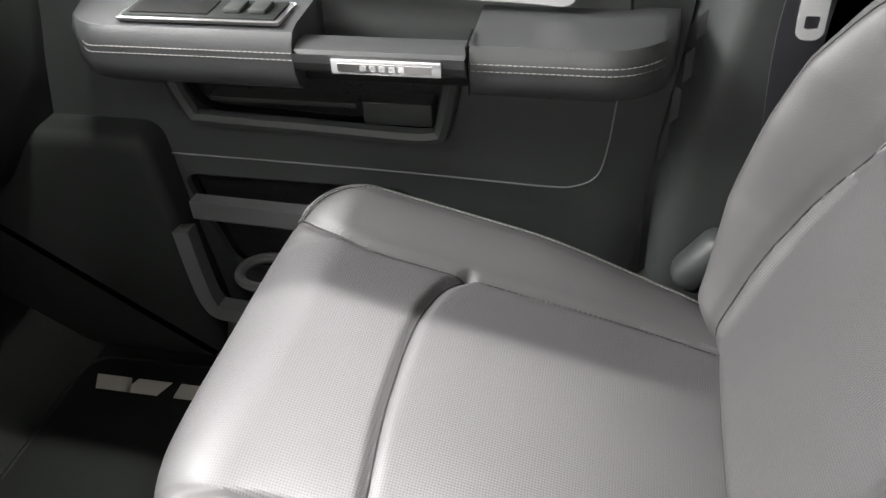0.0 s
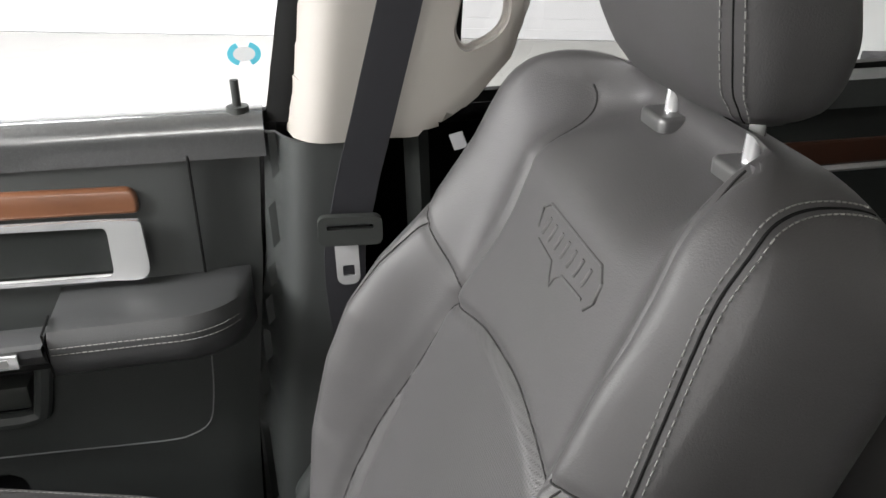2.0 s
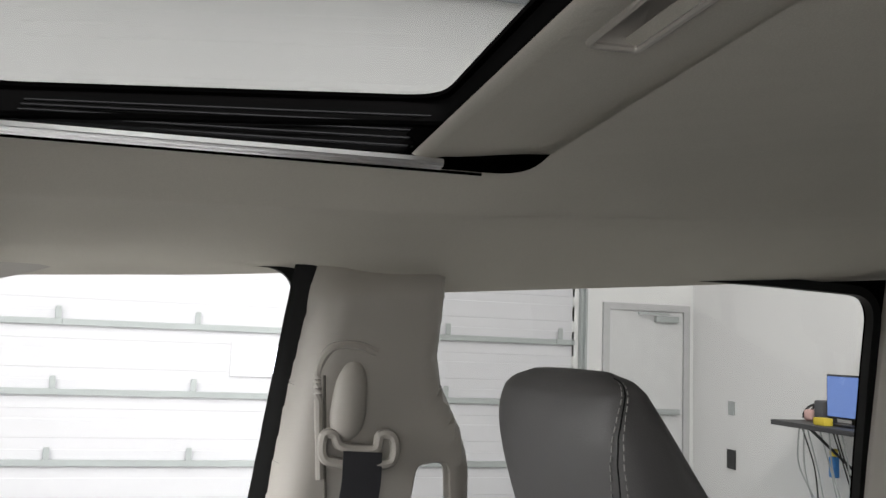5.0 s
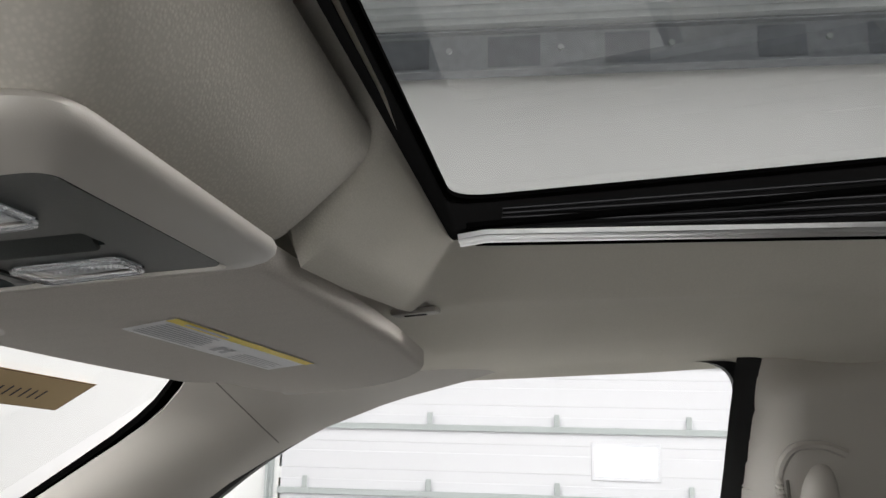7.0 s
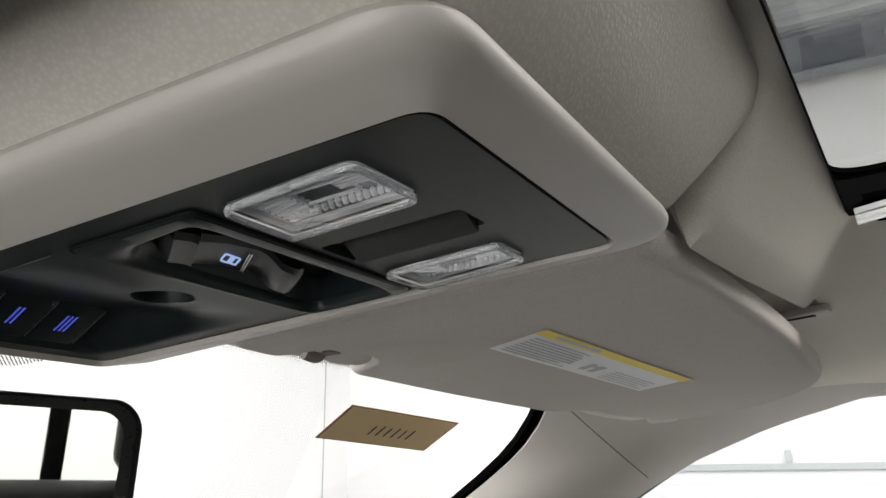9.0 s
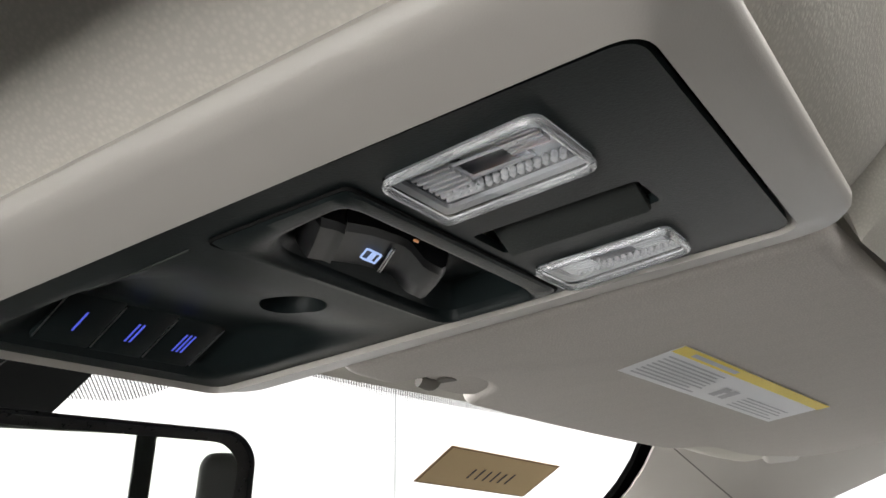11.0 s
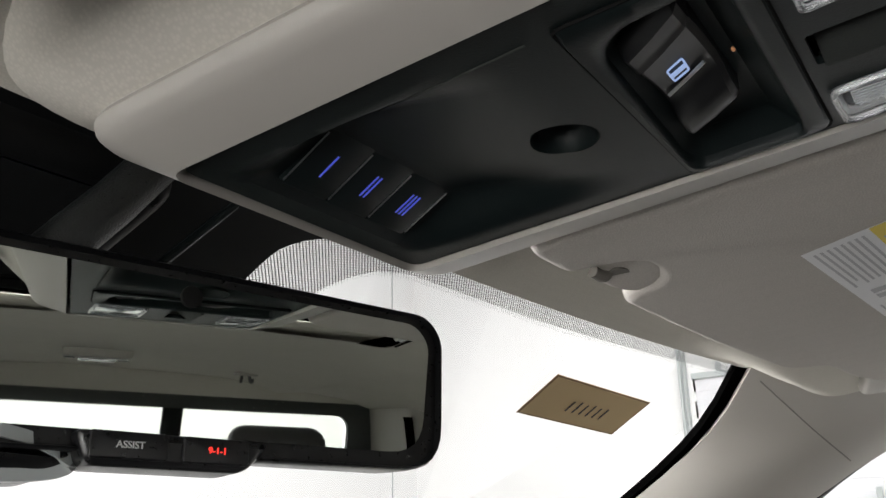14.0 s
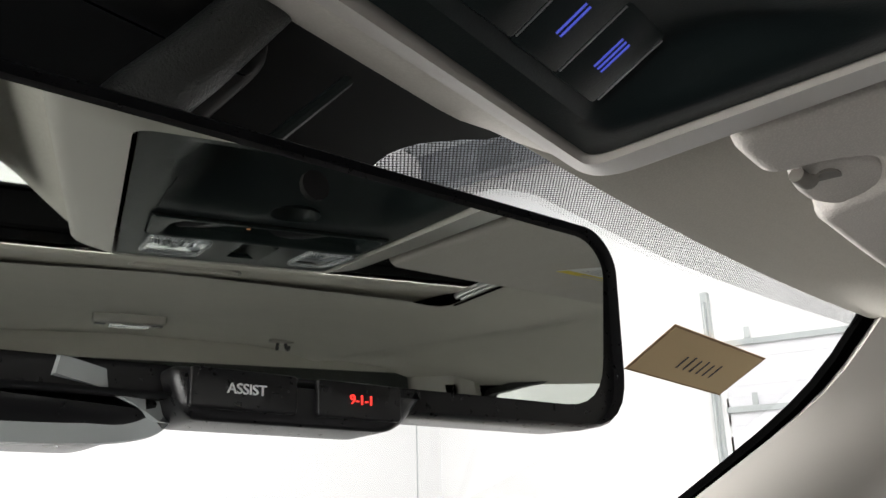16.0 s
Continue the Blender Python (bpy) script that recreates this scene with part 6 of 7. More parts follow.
    # headrest: flat face, back running down to a thick lower edge
    zs = (0.872, 0.878, 0.888, 0.902, 0.93, 0.965, 1.0, 1.03, 1.05, 1.065, 1.074, 1.080, 1.0835)
    fr = (-0.228, -0.210, -0.199, -0.188, -0.176, -0.167, -0.161, -0.158, -0.159, -0.164, -0.171, -0.180, -0.190)
    bk = (-0.268, -0.284, -0.295, -0.301, -0.303, -0.293, -0.270, -0.252, -0.241, -0.232, -0.226, -0.220, -0.212)
    hw = (0.080, 0.097, 0.109, 0.117, 0.126, 0.131, 0.133, 0.131, 0.126, 0.120, 0.112, 0.097, 0.062)
    levels = [float(z) for z in np.interp(np.linspace(0, 1, 64), (0, 0.12, 0.85, 1), (0.872, 0.885, 1.068, 1.0835))]
    fine = lambda ys: np.array([float(v) for v in np.interp(levels, zs, ys)])
    soften = lambda v: np.convolve(np.concatenate(([v[0]] * 2, v, [v[-1]] * 2)), np.ones(5) / 5, "valid")
    front_y, back_y, half_x = soften(fine(fr)) - 0.006, soften(fine(bk)) - 0.006, soften(fine(hw))

    def head_point(i, x, lift=0.0):
        """A point on the face of the headrest at level i, x across from its middle."""
        a = min(0.999, abs(x) / half_x[i])
        c, d = (front_y[i] + back_y[i]) / 2, (front_y[i] - back_y[i]) / 2
        return Vector((CX + x, c + d * (1 - a ** 3.0) ** (1 / 3.0) + lift, levels[i]))
    hr = []
    for i in range(64):
        c, d = (front_y[i] + back_y[i]) / 2, (front_y[i] - back_y[i]) / 2
        ring = []
        for k in range(112):
            th = 2 * math.pi * k / 112
            cs, sn = math.cos(th), math.sin(th)
            p = 2 / 3.0
            ring.append(Vector((CX + half_x[i] * math.copysign(abs(cs) ** p, cs), c + d * math.copysign(abs(sn) ** p, sn), levels[i])))
        hr.append(ring)
    head = part("headrest", rings_mesh(hr), LEATHER, seat, "black leather headrest with double stitching")
    def head_side(i, sg, k, lift):
        c, d = (front_y[i] + back_y[i]) / 2, (front_y[i] - back_y[i]) / 2
        return Vector((CX + sg * (half_x[i] * (1 - abs(k) ** 3) ** (1 / 3) + lift), c + d * k + lift * 0.4, levels[i]))
    for sg in (-1, 1):
        seam_k = lambda i: interp(levels[i], (0.872, 0.90, 0.96, 0.99, 1.02, 1.04, 1.055, 1.065, 1.074, 1.0835), (0.64, 0.70, 0.65, 0.61, 0.53, 0.42, 0.27, 0.14, 0.02, -0.08))
        for k in (0.08, -0.08):
            line = [head_side(i, sg, seam_k(i) + k, 0.0006) for i in range(3, 61)]
            part("stitching", stitches(line, [Vector((sg * 0.9, 0.4, 0)).normalized()] * len(line), 0.0048, 0.0024, 0.0006), THREAD, head, "pale grey stitching")
        part("piping", tube([head_side(i, sg, seam_k(i), -0.0002) for i in range(2, 62)], 0.0007, 6), SEAM, head)
    for x in (CX + 0.045, CX - 0.082):
        p = part("headrest_post", tube([(x, -0.234, 0.76), (x, -0.244, 0.885)], 0.0062, 12), CHROME, seat, "chrome headrest post")
        col = rounded([(x - 0.022, -0.254), (x + 0.022, -0.254), (x + 0.022, -0.222), (x - 0.022, -0.222)], 0.008)
        part("collar", prism(col, lambda u, v, w: Vector((u, v, 0.836 + w)), 0.012, 0.004), material("dark worn collar metal", (0.16, 0.16, 0.16), 0.35, metal=0.7), p, "dark worn metal post collar")


passenger_seat()


# ---------------- front passenger door trim ----------------
def front_door():
    door = thing("front_door", "dark front passenger door trim with wood strip and padded armrest", "car door")

    def skin(y, z):
        x = interp(z, (0.08, 0.30, 0.50, 0.60, 0.75, 0.79), (0.775, 0.765, 0.765, 0.772, 0.785, 0.80))
        x += 0.02 * smoothstep(0.20, 0.12, y)
        return Vector((x, y, z))
    upper = rounded([(0.175, 0.09), (0.155, 0.38), (0.122, 0.58), (0.105, 0.765), (1.10, 0.795), (1.10, 0.09)], [0.09, 0.15, 0.15, 0.02, 0.02, 0.1])
    pocket = rounded([(0.412, 0.420), (0.385, 0.530), (0.775, 0.530), (0.741, 0.432)], [0.03, 0.01, 0.01, 0.03])
    lowpk = rounded([(0.45, 0.165), (0.45, 0.335), (0.79, 0.335), (0.74, 0.165)], 0.03)
    part("trim_panel", sheet(upper, [pocket, lowpk], lambda y, z: skin(y, z) + Vector((0.0125, 0, 0)), 0.02, 0.012), PLASTIC_SOFT, door, "soft dark door trim panel")
    # belt-line roll and sill cap
    roll = [Vector((0.792, y, 0.757 + 0.02 * (y - 0.1))) for y in np.linspace(0.099, 1.1, 12)]
    part("sill_cap", sweep(roll, [(0.03, 0.020), (0.012, 0.0235), (-0.004, 0.0230), (-0.013, 0.0195), (-0.019, 0.010), (-0.0205, -0.002), (-0.014, -0.03), (0.03, -0.03)], up=(0, 0, 1)), SILL, door, "rounded dark sill cap")
    part("end_seam", tube([(0.779, 0.188, 0.76), (0.770, 0.188, 0.59)], 0.0016, 6), SEAM, door)
    pin = part("lock_pin", tube([(0.792, 0.126, 0.775), (0.792, 0.126, 0.815)], 0.005, 10), PLASTIC, door, "black door lock pin")
    part("collar", tube([(0.792, 0.126, 0.772), (0.792, 0.126, 0.785)], 0.013, 12), PLASTIC, pin)
    # wood strip and chrome pull surround
    wood = rounded([(0.250, 0.673), (0.250, 0.704), (0.98, 0.735), (0.98, 0.70)], [0.008, 0.016, 0.01, 0.01])
    part("wood_strip", prism(wood, lambda u, v, w: Vector((skin(u, v).x - 0.001 - w, u, v)), 0.008, 0.005), WOOD, door, "glossy brown wood strip")
    ring_o = rounded([(0.245, 0.598), (0.248, 0.670), (0.80, 0.692), (0.80, 0.615)], [0.02, 0.006, 0.01, 0.02])
    ring_i = rounded([(0.286, 0.6035), (0.286, 0.6635), (0.795, 0.6855), (0.795, 0.6205)], [0.012, 0.008, 0.01, 0.01])
    part("pull_surround", sheet(ring_o, [ring_i], lambda u, v: Vector((skin(u, v).x - 0.010 - 0.004 * smoothstep(0.30, 0.25, u), u, v)), 0.012, 0.010), CHROME, door, "bright chrome pull surround")
    rim = [Vector((skin(u, v).x - 0.013, u, v)) for u, v in [(0.5 * (a[0] + b[0]), 0.5 * (a[1] + b[1])) for a, b in zip(ring_o, ring_i)]]
    part("surround_bead", tube(rim, 0.0042, 10, True, (1, 0, 0)), CHROME, door, "rounded chrome bead")
    part("pull_insert", prism(ring_i, lambda u, v, w: Vector((skin(u, v).x - 0.001 - w, u, v)), 0.008, 0.004), DARKTRIM, door, "dark padded insert")
    # inside handle further ahead
    part("door_handle", moved(box(-0.012, 0.012, -0.07, 0.07, -0.014, 0.014, 0.008, 3), Matrix.Translation((0.757, 0.735, 0.632))), CHROME, door, "chrome door handle")

    # armrest: three blocks with rounded tops
    def arm_rings(y0, y1, topz, inx, name, label, n=16, tail=0.0, nose=0.0, mat=ARMLEATHER, botz=0.520, outx=0.778):
        rings = []
        for k in range(n + 1):
            t = k / n
            y = y0 + (y1 - y0) * t
            shrink = 1.0
            if tail and t < tail:
                shrink = math.sqrt(max(0.0, 1 - ((tail - t) / tail) ** 2))
            if nose and t > 1 - nose:
                shrink = math.sqrt(max(0.0, 1 - ((t - 1 + nose) / nose) ** 2))
            xi = outx - 0.003 - (outx - 0.003 - inx) * (0.25 + 0.75 * shrink)
            prof = [(outx, botz), (xi + 0.02, botz), (xi + 0.006, botz + 0.010), (xi, botz + 0.030), (xi + 0.002, topz - 0.016), (xi + 0.010, topz - 0.004), (xi + 0.024, topz), (outx, topz + (0.004 if outx > 0.75 else -0.003))]
            rings.append([Vector((x, y, z)) for x, z in prof])
        return part(name, rings_mesh(rings), mat, door, label)
    arm_rings(0.135, 0.352, 0.586, 0.668, "armrest", "padded leather rear armrest", n=24, tail=0.36)
    arm_rings(0.354, 0.545, 0.580, 0.655, "pull_cup", "leather pull cup block", botz=0.545, outx=0.702)
    arm_rings(0.547, 0.850, 0.596, 0.662, "switch_rest", "padded leather switch armrest", nose=0.25)
    # black floor stands in for the shade in the recess behind the pull cup
    part("cup_well", box(0.690, 0.772, 0.352, 0.547, 0.528, 0.5405, 0.002), RUBBER, door, "blackened floor for the recess behind the pull block")
    badge = part("badge", box(0.6515, 0.6560, 0.378, 0.500, 0.555, 0.572, 0.0015), CHROME, door, "satin metal badge plate")
    part("badge_field", box(0.6505, 0.6516, 0.388, 0.492, 0.559, 0.568), STEEL, badge)
    for k in range(5):
        part("badge_mark", box(0.6498, 0.6506, 0.418 + k * 0.0105, 0.425 + k * 0.0105, 0.5605, 0.5665), CHROME, badge, "plain badge mark")
    for z in (0.566, 0.558):
        part("stitching", stitches([Vector((0.6672 - 0.0 + 0.08 * (1 - math.sqrt(max(0.0, 1 - (max(0.0, 0.213 - y) / 0.078) ** 2))), y, z)) for y in np.linspace(0.150, 0.350, 40)], [Vector((-1, 0, 0))] * 40), THREAD, door, "pale grey stitching")
        part("stitching", stitches([Vector((0.6612 + 0.05 * smoothstep(0.79, 0.848, y), y, z + 0.006)) for y in np.linspace(0.55, 0.845, 50)], [Vector((-1, 0, 0))] * 50), THREAD, door, "pale grey stitching")
    part("seam", tube([(0.668, 0.352, 0.53), (0.664, 0.353, 0.586), (0.70, 0.353, 0.590)], 0.0014, 6), SEAM, door)
    # switch plate
    plate = part("switch_plate", box(0.675, 0.735, 0.562, 0.760, 0.5965, 0.601, 0.004), SATIN, door, "bright rimmed switch plate")
    part("plate_field", box(0.680, 0.730, 0.568, 0.754, 0.598, 0.6035, 0.002), DARKTRIM, plate)
    part("tray", box(0.685, 0.725, 0.650, 0.745, 0.602, 0.6046), RUBBER, plate, "dark tray")
    for y in (0.582, 0.612):
        part("window_switch", box(0.69, 0.72, y, y + 0.022, 0.602, 0.609, 0.003), PLASTIC, plate, "black window switch")
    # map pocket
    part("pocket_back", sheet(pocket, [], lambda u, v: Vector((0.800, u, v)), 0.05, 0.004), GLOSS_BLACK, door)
    lip = [Vector((0.757, p[0], p[1])) for p in [(0.385, 0.530), (0.404, 0.440), (0.418, 0.424), (0.47, 0.4225), (0.58, 0.427), (0.722, 0.432), (0.744, 0.44), (0.775, 0.530)]]
    part("pocket_lip", sweep(smooth_path(lip, 4), circle(0.011, 8), up=(1, 0, 0)), PLASTIC_SOFT, door, "rounded pocket lip")
    part("pocket_shelf", join(box(0.77, 0.80, 0.52, 0.72, 0.450, 0.456), box(0.765, 0.80, 0.42, 0.51, 0.43, 0.462, 0.003)), PLASTIC, door)
    # grey tube marking the long crease line, and lower pockets
    line = [Vector((skin(y, z).x - 0.001, y, z)) for y, z in [(0.811, 0.368), (0.65, 0.366), (0.45, 0.362), (0.28, 0.356), (0.238, 0.360), (0.212, 0.378), (0.202, 0.42), (0.197, 0.47), (0.193, 0.522)]]
    part("crease_line", tube(smooth_path(line, 5), 0.0011, 6), material("dull grey crease tone", (0.16, 0.165, 0.165), 0.5), door, "dull grey line along the crease")
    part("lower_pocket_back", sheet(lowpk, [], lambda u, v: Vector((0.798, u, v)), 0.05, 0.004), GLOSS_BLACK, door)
    part("pocket_bar", sweep([(0.742, 0.46, 0.297), (0.735, 0.60, 0.297), (0.742, 0.766, 0.297)], [(-0.012, -0.014), (0.010, -0.014), (0.014, 0.0), (0.010, 0.014), (-0.012, 0.014)]), BINGREY, door, "rounded pocket rail")
    bin_path = [(0.70, 0.766, 0.288), (0.693, 0.756, 0.22), (0.686, 0.742, 0.172), (0.684, 0.715, 0.158), (0.685, 0.60, 0.157), (0.70, 0.45, 0.163)]
    part("bin_rim", sweep(smooth_path(bin_path, 5), [(-0.012, -0.012), (0.012, -0.012), (0.012, 0.012), (-0.012, 0.012)], up=(1, 0, 0)), BINGREY, door, "lower bin rim in a lit grey tone")
    part("bin_wall", sheet([(0.75, 0.04), (0.72, 0.16), (0.45, 0.16), (0.45, 0.04)], [], lambda u, v: Vector((0.69, u, v)), 0.05, 0.006), PLASTIC, door)
    holder = [Vector((0.735 + 0.035 * math.cos(a), 0.675 + 0.04 * math.sin(a), 0.192)) for a in np.linspace(0, 6.283, 24, endpoint=False)]
    part("bottle_ring", tube(holder, 0.008, 8, True), BINGREY, door, "round bottle holder rim")


front_door()


def belt():
    b = thing("seat_belt", "charcoal seat belt hanging from a greige upper guide", "seat belt")
    # guide cover and loop
    cov = []
    for t in np.linspace(-1, 1, 17):
        s = math.sqrt(max(0.02, 1 - abs(t) ** 3))
        w, d = 0.021 * s * (1.0 - 0.12 * t), 0.016 * s
        cov.append([Vector((0.706 - d * math.sin(a) * (1 if math.sin(a) > 0 else 0.3), -0.055 + 0.006 * t * -1 + w * math.cos(a), 1.045 + 0.048 * t)) for a in np.linspace(0, 6.283, 20, endpoint=False)])
    part("guide_cover", rings_mesh(cov), TAN, b, "rounded greige guide cover")
    def on_pillar(y, z, lift):
        return Vector((side_x(z) - pillar_inset(y, z) - lift, y, z))
    slot = [on_pillar(-0.055 + a, 1.045 + c, 0.0106) for a, c in [(0.030, -0.13), (0.030, -0.08), (0.029, -0.02), (0.029, 0.03)]]
    arch = [on_pillar(-0.055 + a, 1.045 + c, 0.0092) for a, c in [(0.036, -0.09), (0.036, 0.0), (0.035, 0.035), (0.020, 0.062), (-0.010, 0.064), (-0.034, 0.054)]]
    part("guide_arch", tube(smooth_path(arch, 6), 0.0055, 8), TAN, b, "raised greige edge round the guide")
    # Dark tube paints the soft shading of the guide's slot.
    part("guide_slot", tube(smooth_path(slot, 6), 0.0017, 6), material("guide slot shading tone", (0.10, 0.092, 0.08), 0.8), b, "dark line for the guide slot's shading")
    loop = [Vector((0.700, -0.062 + u, 0.990 + v)) for u, v in [(0.038, 0.016), (0.040, -0.006), (0.026, -0.016), (-0.026, -0.022), (-0.043, -0.016), (-0.043, 0.008), (-0.028, 0.012), (-0.020, -0.004), (0.018, 0.002), (0.026, 0.016)]]
    part("guide_loop", tube(smooth_path(loop, 5, True), 0.006, 8, True, (1, 0, 0)), TAN, b, "greige belt loop")
    # webbing
    pts = smooth_path([(0.694, -0.068, 0.985), (0.690, -0.060, 0.93), (0.688, -0.022, 0.80), (0.684, 0.008, 0.70), (0.69, 0.024, 0.60), (0.715, 0.01, 0.35), (0.72, 0.02, 0.15)], 8)
    part("webbing", sweep(pts, [(-0.0235, -0.0008), (0.0235, -0.0008), (0.0235, 0.0008), (-0.0235, 0.0008)], up=(1, 0.12, 0.1)), WEB, b, "charcoal woven webbing")
    # tongue
    tz = 0.668
    tong = part("tongue", sheet(rounded([(-0.034, tz + 0.018), (0.036, tz + 0.022), (0.037, tz - 0.012), (-0.033, tz - 0.016)], 0.010), [rounded([(-0.024, tz + 0.009), (0.027, tz + 0.012), (0.027, tz + 0.006), (-0.024, tz + 0.003)], 0.002)], lambda u, v: Vector((0.676, u + 0.014, v)), 0.01, 0.010), PLASTIC, b, "dark plastic belt tongue")
    tip = rounded([(-0.006, tz - 0.012), (0.020, tz - 0.012), (0.020, tz - 0.058), (0.014, tz - 0.064), (0.0, tz - 0.064), (-0.006, tz - 0.058)], 0.004)
    hole = rounded([(0.0, tz - 0.040), (0.013, tz - 0.040), (0.013, tz - 0.053), (0.0, tz - 0.053)], 0.002)
    part("latch_plate", sheet(tip, [hole], lambda u, v: Vector((0.674, u + 0.014, v)), 0.008, 0.003), CHROME, tong, "bright steel latch plate")
    part("anchor_cover", moved(box(-0.025, 0.025, -0.025, 0.025, -0.045, 0.045, 0.02, 4), Matrix.Translation((0.71, 0.075, 0.30)) @ pose(0, 0, 0, 35, 0, 0)), PLASTIC_SOFT, b, "dark lower anchor cover")
    lab = part("belt_label", moved(box(-0.008, 0.008, -0.001, 0.001, -0.009, 0.009), Matrix.Translation((0.676, -0.108, 0.760)) @ pose(0, 0, 0, 0, 20, 60)), material("dull belt label", (0.14, 0.14, 0.145), 0.7), b, "grey belt label")


belt()


# ---------------- dash, kick panel, mat ----------------
def dash():
    d = thing("dashboard", "dark dashboard and footwell trim ahead of the door", "dashboard")
    rows = []
    for x in np.linspace(-0.78, 0.78, 14):
        rows.append([Vector((x, y, z)) for y, z in ((1.28, 0.80), (1.10, 0.795), (0.98, 0.765), (0.93, 0.72), (0.915, 0.66), (0.93, 0.56), (0.96, 0.42), (1.02, 0.34), (1.10, 0.30), (1.28, 0.28))])
    part("fascia", rings_mesh(rows), DARKTRIM, d, "dark grained fascia")
    kick = rounded([(0.760, 0.02), (0.783, 0.25), (0.798, 0.418), (1.3, 0.420), (1.3, 0.02)], [0.01, 0.06, 0.03, 0.01, 0.01])
    part("kick_panel", prism(kick, lambda u, v, w: Vector((0.80 - w, u, v)), 0.09, 0.02), DARKTRIM, d, "dark kick panel")
    part("side_vent", moved(box(-0.03, 0.03, -0.012, 0.012, -0.03, 0.03, 0.008), Matrix.Translation((0.70, 0.925, 0.68))), CHROME, d, "chrome rimmed air vent")
    part("firewall", box(-0.8, 0.8, 1.28, 1.34, 0.0, 0.8), PLASTIC, d)
    toe = rings_mesh([[Vector((x, y, z)) for y, z in ((0.98, 0.02), (1.28, 0.22), (1.28, 0.02))] for x in (-0.78, 0.78)])
    part("toe_board", toe, CARPET, d, "black carpeted toe board")


dash()


def floor_mat():
    m = thing("floor_mat", "black carpet floor mat with a pale printed emblem", "floor mat")
    lp = rounded([(0.20, 0.50), (0.68, 0.50), (0.68, 0.975), (0.24, 0.975)], 0.05)
    part("mat", prism(lp, lambda u, v, w: Vector((u, v, 0.021 + w)), 0.014, 0.005), MATRUB, m)
    part("bound_edge", tube([Vector((p.x, p.y, 0.03)) for p in resampled(lp, 0.03)], 0.006, 8, True), RUBBER, m)
    # plain blocks stand for the emblem
    for k, (w, s) in enumerate(((0.058, 0.012), (0.055, -0.012), (0.062, 0.0))):
        y0 = 0.945 - k * 0.070
        q = [(0.640, y0), (0.640, y0 - w), (0.612, y0 - w - s), (0.612, y0 - s)]
        part("emblem_block", prism(q, lambda u, v, ww: Vector((u, v, 0.0352 + ww)), 0.0012), SILVER, m, "pale emblem block")


floor_mat()


# ---------------- rear of the cabin ----------------
def rear_seat():
    s = thing("rear_bench", "black leather rear bench seat", "bench seat")
    part("cushion", box(-0.70, 0.70, -0.95, -0.50, 0.15, 0.42, 0.06, 4), LEATHER, s)
    bm = box(-0.70, 0.70, -0.09, 0.09, 0.0, 0.58, 0.06, 4)
    part("backrest", moved(bm, Matrix.Translation((0, -1.05, 0.38)) @ pose(0, 0, 0, -12, 0, 0)), LEATHER, s)
    for x in (-0.45, 0.45):
        part("headrest", moved(box(-0.12, 0.12, -0.05, 0.05, 0.0, 0.18, 0.04, 4), Matrix.Translation((x, -1.15, 0.955)) @ pose(0, 0, 0, -8, 0, 0)), LEATHER, s)


rear_seat()


def rear_door(sgn):
    d = thing("rear_door", "dark rear door trim with a wood and chrome strip", "car door")
    lp = rounded([(-0.20, 0.09), (-0.20, 0.765), (-0.98, 0.755), (-1.0, 0.09)], 0.02)
    # Rear trim takes the blacker material in place of the rear's shade.
    part("trim_panel", sheet(lp, [], lambda u, v: Vector((sgn * interp(v, (0.1, 0.6, 0.77), (0.765, 0.775, 0.80)), u, v)), 0.05, 0.012), DARKTRIM, d)
    part("sill_cap", sweep([(sgn * 0.79, -0.2, 0.758), (sgn * 0.79, -0.98, 0.745)], [(-0.03, -0.02), (0.03, -0.02), (0.03, 0.016), (0.0, 0.022), (-0.03, 0.014)]), PLASTIC_SOFT, d)
    part("wood_strip", prism([(-0.35, 0.655), (-0.35, 0.69), (-0.76, 0.682), (-0.76, 0.65)], lambda u, v, w: Vector((sgn * (0.777 - w), u, v)), 0.008, 0.003), WOOD_SHADED, d, "brown wood strip")
    part("chrome_strip", sweep([(sgn * 0.770, -0.35, 0.650), (sgn * 0.770, -0.765, 0.644)], circle(0.005, 8)), CHROME, d, "chrome strip")
    part("armrest", box(*sorted((sgn * 0.68, sgn * 0.775)), -0.80, -0.32, 0.50, 0.57, 0.02, 3), DARKTRIM, d)


for sgn in (1, -1):
    rear_door(sgn)

def driver_door():
    d = thing("driver_door", "dark driver door trim panel", "car door")
    lp = rounded([(0.118, 0.09), (0.105, 0.765), (1.10, 0.795), (1.10, 0.09)], 0.03)
    part("trim_panel", sheet(lp, [], lambda u, v: Vector((-0.785, u, v)), 0.08, 0.012), PLASTIC_SOFT, d)
    part("armrest", box(-0.775, -0.67, 0.14, 0.80, 0.52, 0.59, 0.02, 3), LEATHER, d)


driver_door()


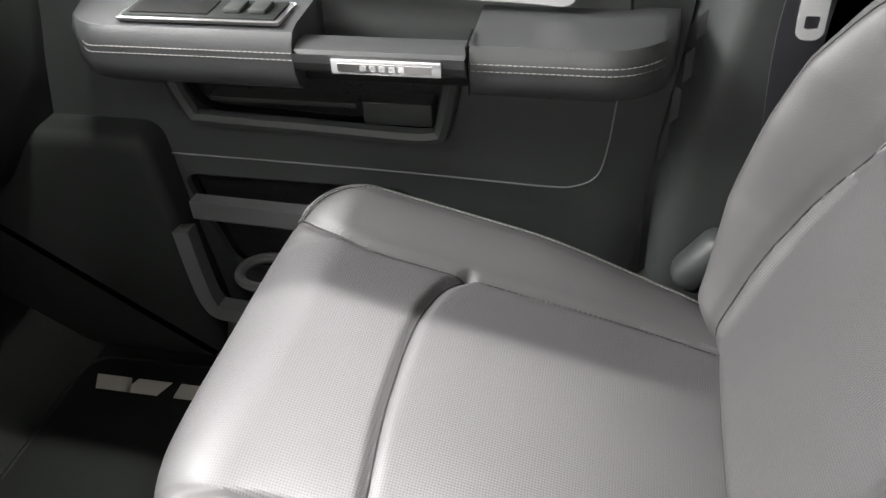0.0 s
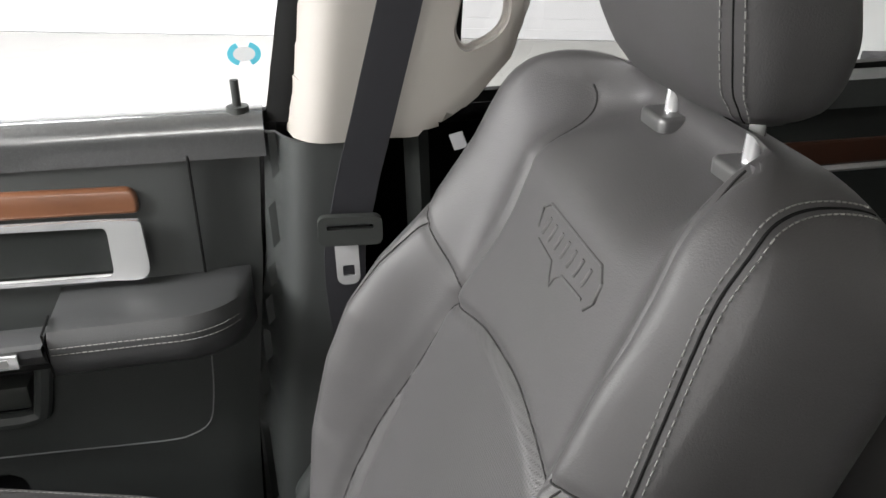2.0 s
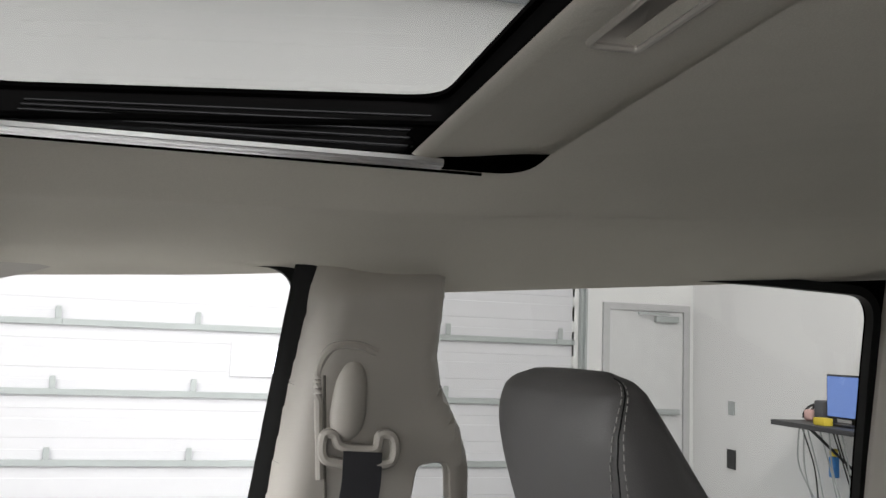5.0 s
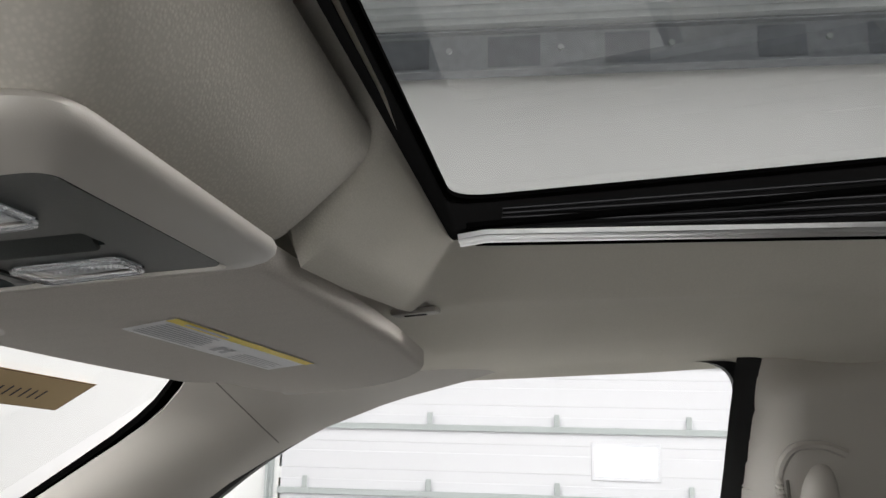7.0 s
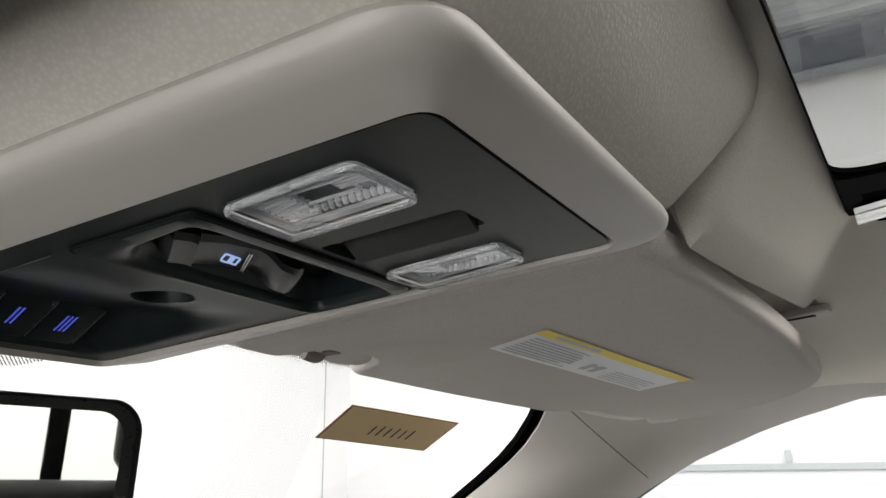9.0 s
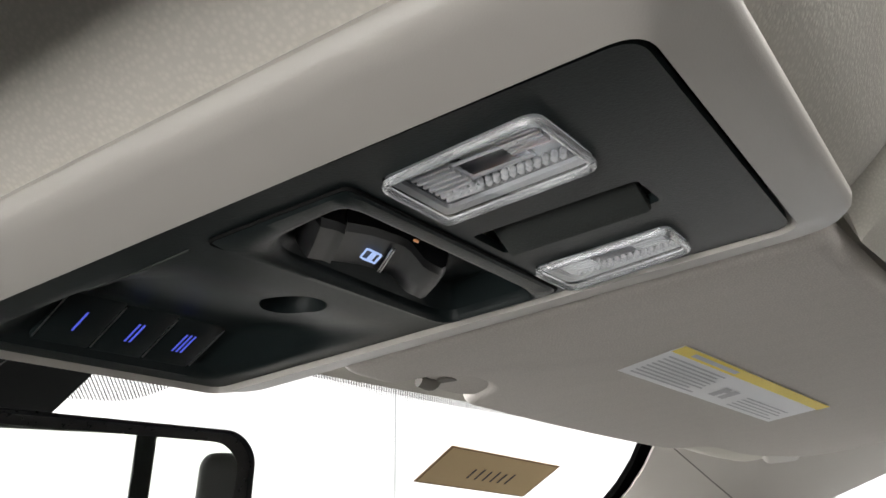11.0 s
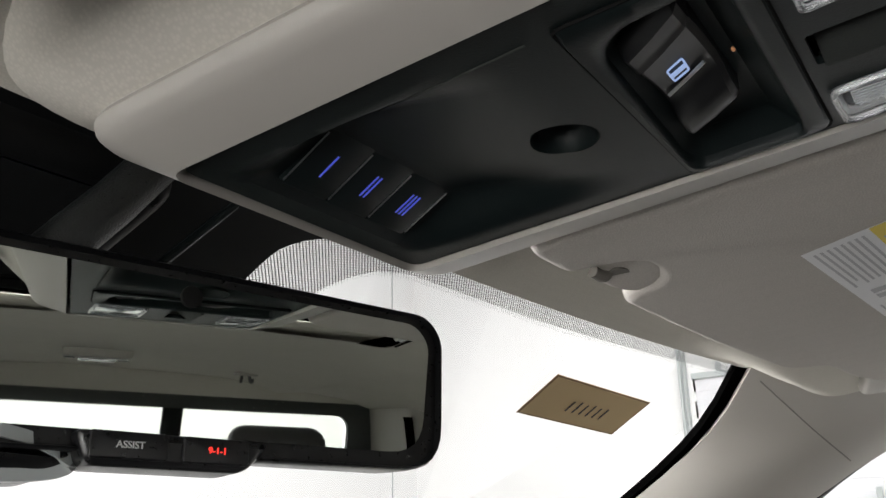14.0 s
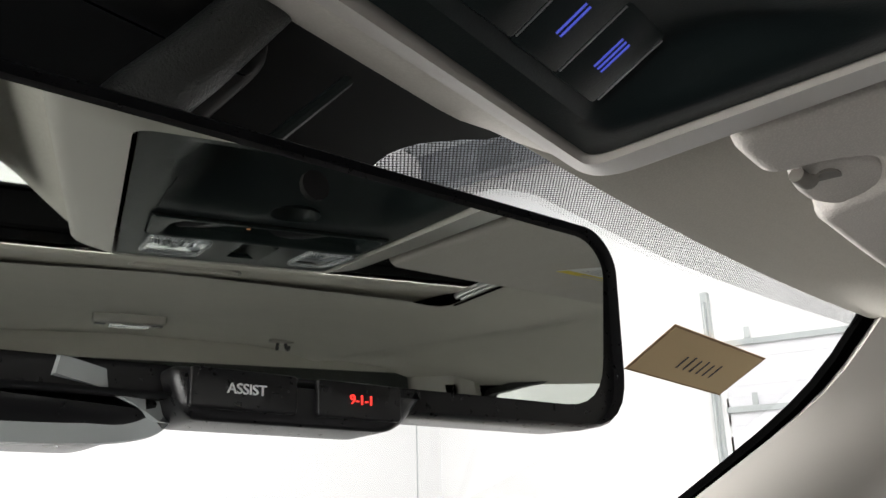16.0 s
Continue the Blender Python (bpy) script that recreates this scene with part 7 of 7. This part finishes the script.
def rear_dome():
    d = thing("dome_lamp", "rear dome lamp with a clear lens in the headliner", "dome lamp")
    part("frame", box(-0.062, 0.062, -0.785, -0.715, 1.245, 1.272, 0.006), TAN, d)
    part("lens", box(-0.034, 0.034, -0.772, -0.728, 1.239, 1.2449, 0.003), LENS_RIM, d, "clear ribbed dome lens")
    part("reflector", box(-0.028, 0.028, -0.766, -0.734, 1.2451, 1.2456), LABELWHITE, d)
    for sx in (-1, 1):
        part("dome_switch", box(sx * 0.048 - 0.010, sx * 0.048 + 0.010, -0.762, -0.738, 1.2425, 1.2449, 0.001, 1), BINGREY, d, "grey rocker switch")


rear_dome()


# coat hook in the rear headliner
def coat_hook():
    hook = thing("coat_hook", "small greige coat hook in the rear headliner", "coat hook")
    x, y = 0.327, -0.975
    z = roof_z(x, y)
    part("base", moved(box(-0.026, 0.026, -0.014, 0.014, -0.004, 0.004, 0.0035, 2), Matrix.Translation((x, y, z - 0.002))), TAN, hook, "rounded greige base plate")
    for sx in (-1, 1):
        part("prong", tube(smooth_path([Vector((x + sx * 0.008, y, z - 0.004)), Vector((x + sx * 0.010, y + 0.004, z - 0.016)), Vector((x + sx * 0.012, y + 0.013, z - 0.020)), Vector((x + sx * 0.013, y + 0.019, z - 0.014))], 5), 0.0036, 8), BINGREY, hook, "short grey prong")


coat_hook()


# window sticker
def sticker():
    s = thing("window_sticker", "small cyan ring sticker on the door glass", "sticker")
    cy, cz = 0.112, 0.838
    CYAN = material("cyan sticker print", (0.10, 0.52, 0.66), 0.5)
    for name, a0, a1 in (("print_arc", 115, 245), ("print_arc", -65, 65)):
        out = [(cy + 0.019 * math.cos(radians(a)), cz + 0.0145 * math.sin(radians(a))) for a in np.linspace(a0, a1, 12)]
        inn = [(cy + 0.0125 * math.cos(radians(a)), cz + 0.0085 * math.sin(radians(a))) for a in np.linspace(a1, a0, 12)]
        part(name, prism(out + inn, lambda u, v, w: Vector((side_x(v) + 0.026 - w, u, v)), 0.0006), CYAN, s)
    lp = [(cy + 0.0125 * math.cos(a), cz + 0.0085 * math.sin(a)) for a in np.linspace(0, 6.283, 24, endpoint=False)]
    part("centre", prism(lp, lambda u, v, w: Vector((side_x(v) + 0.026 - w, u, v)), 0.0005), LABELWHITE, s, "pale centre")


sticker()
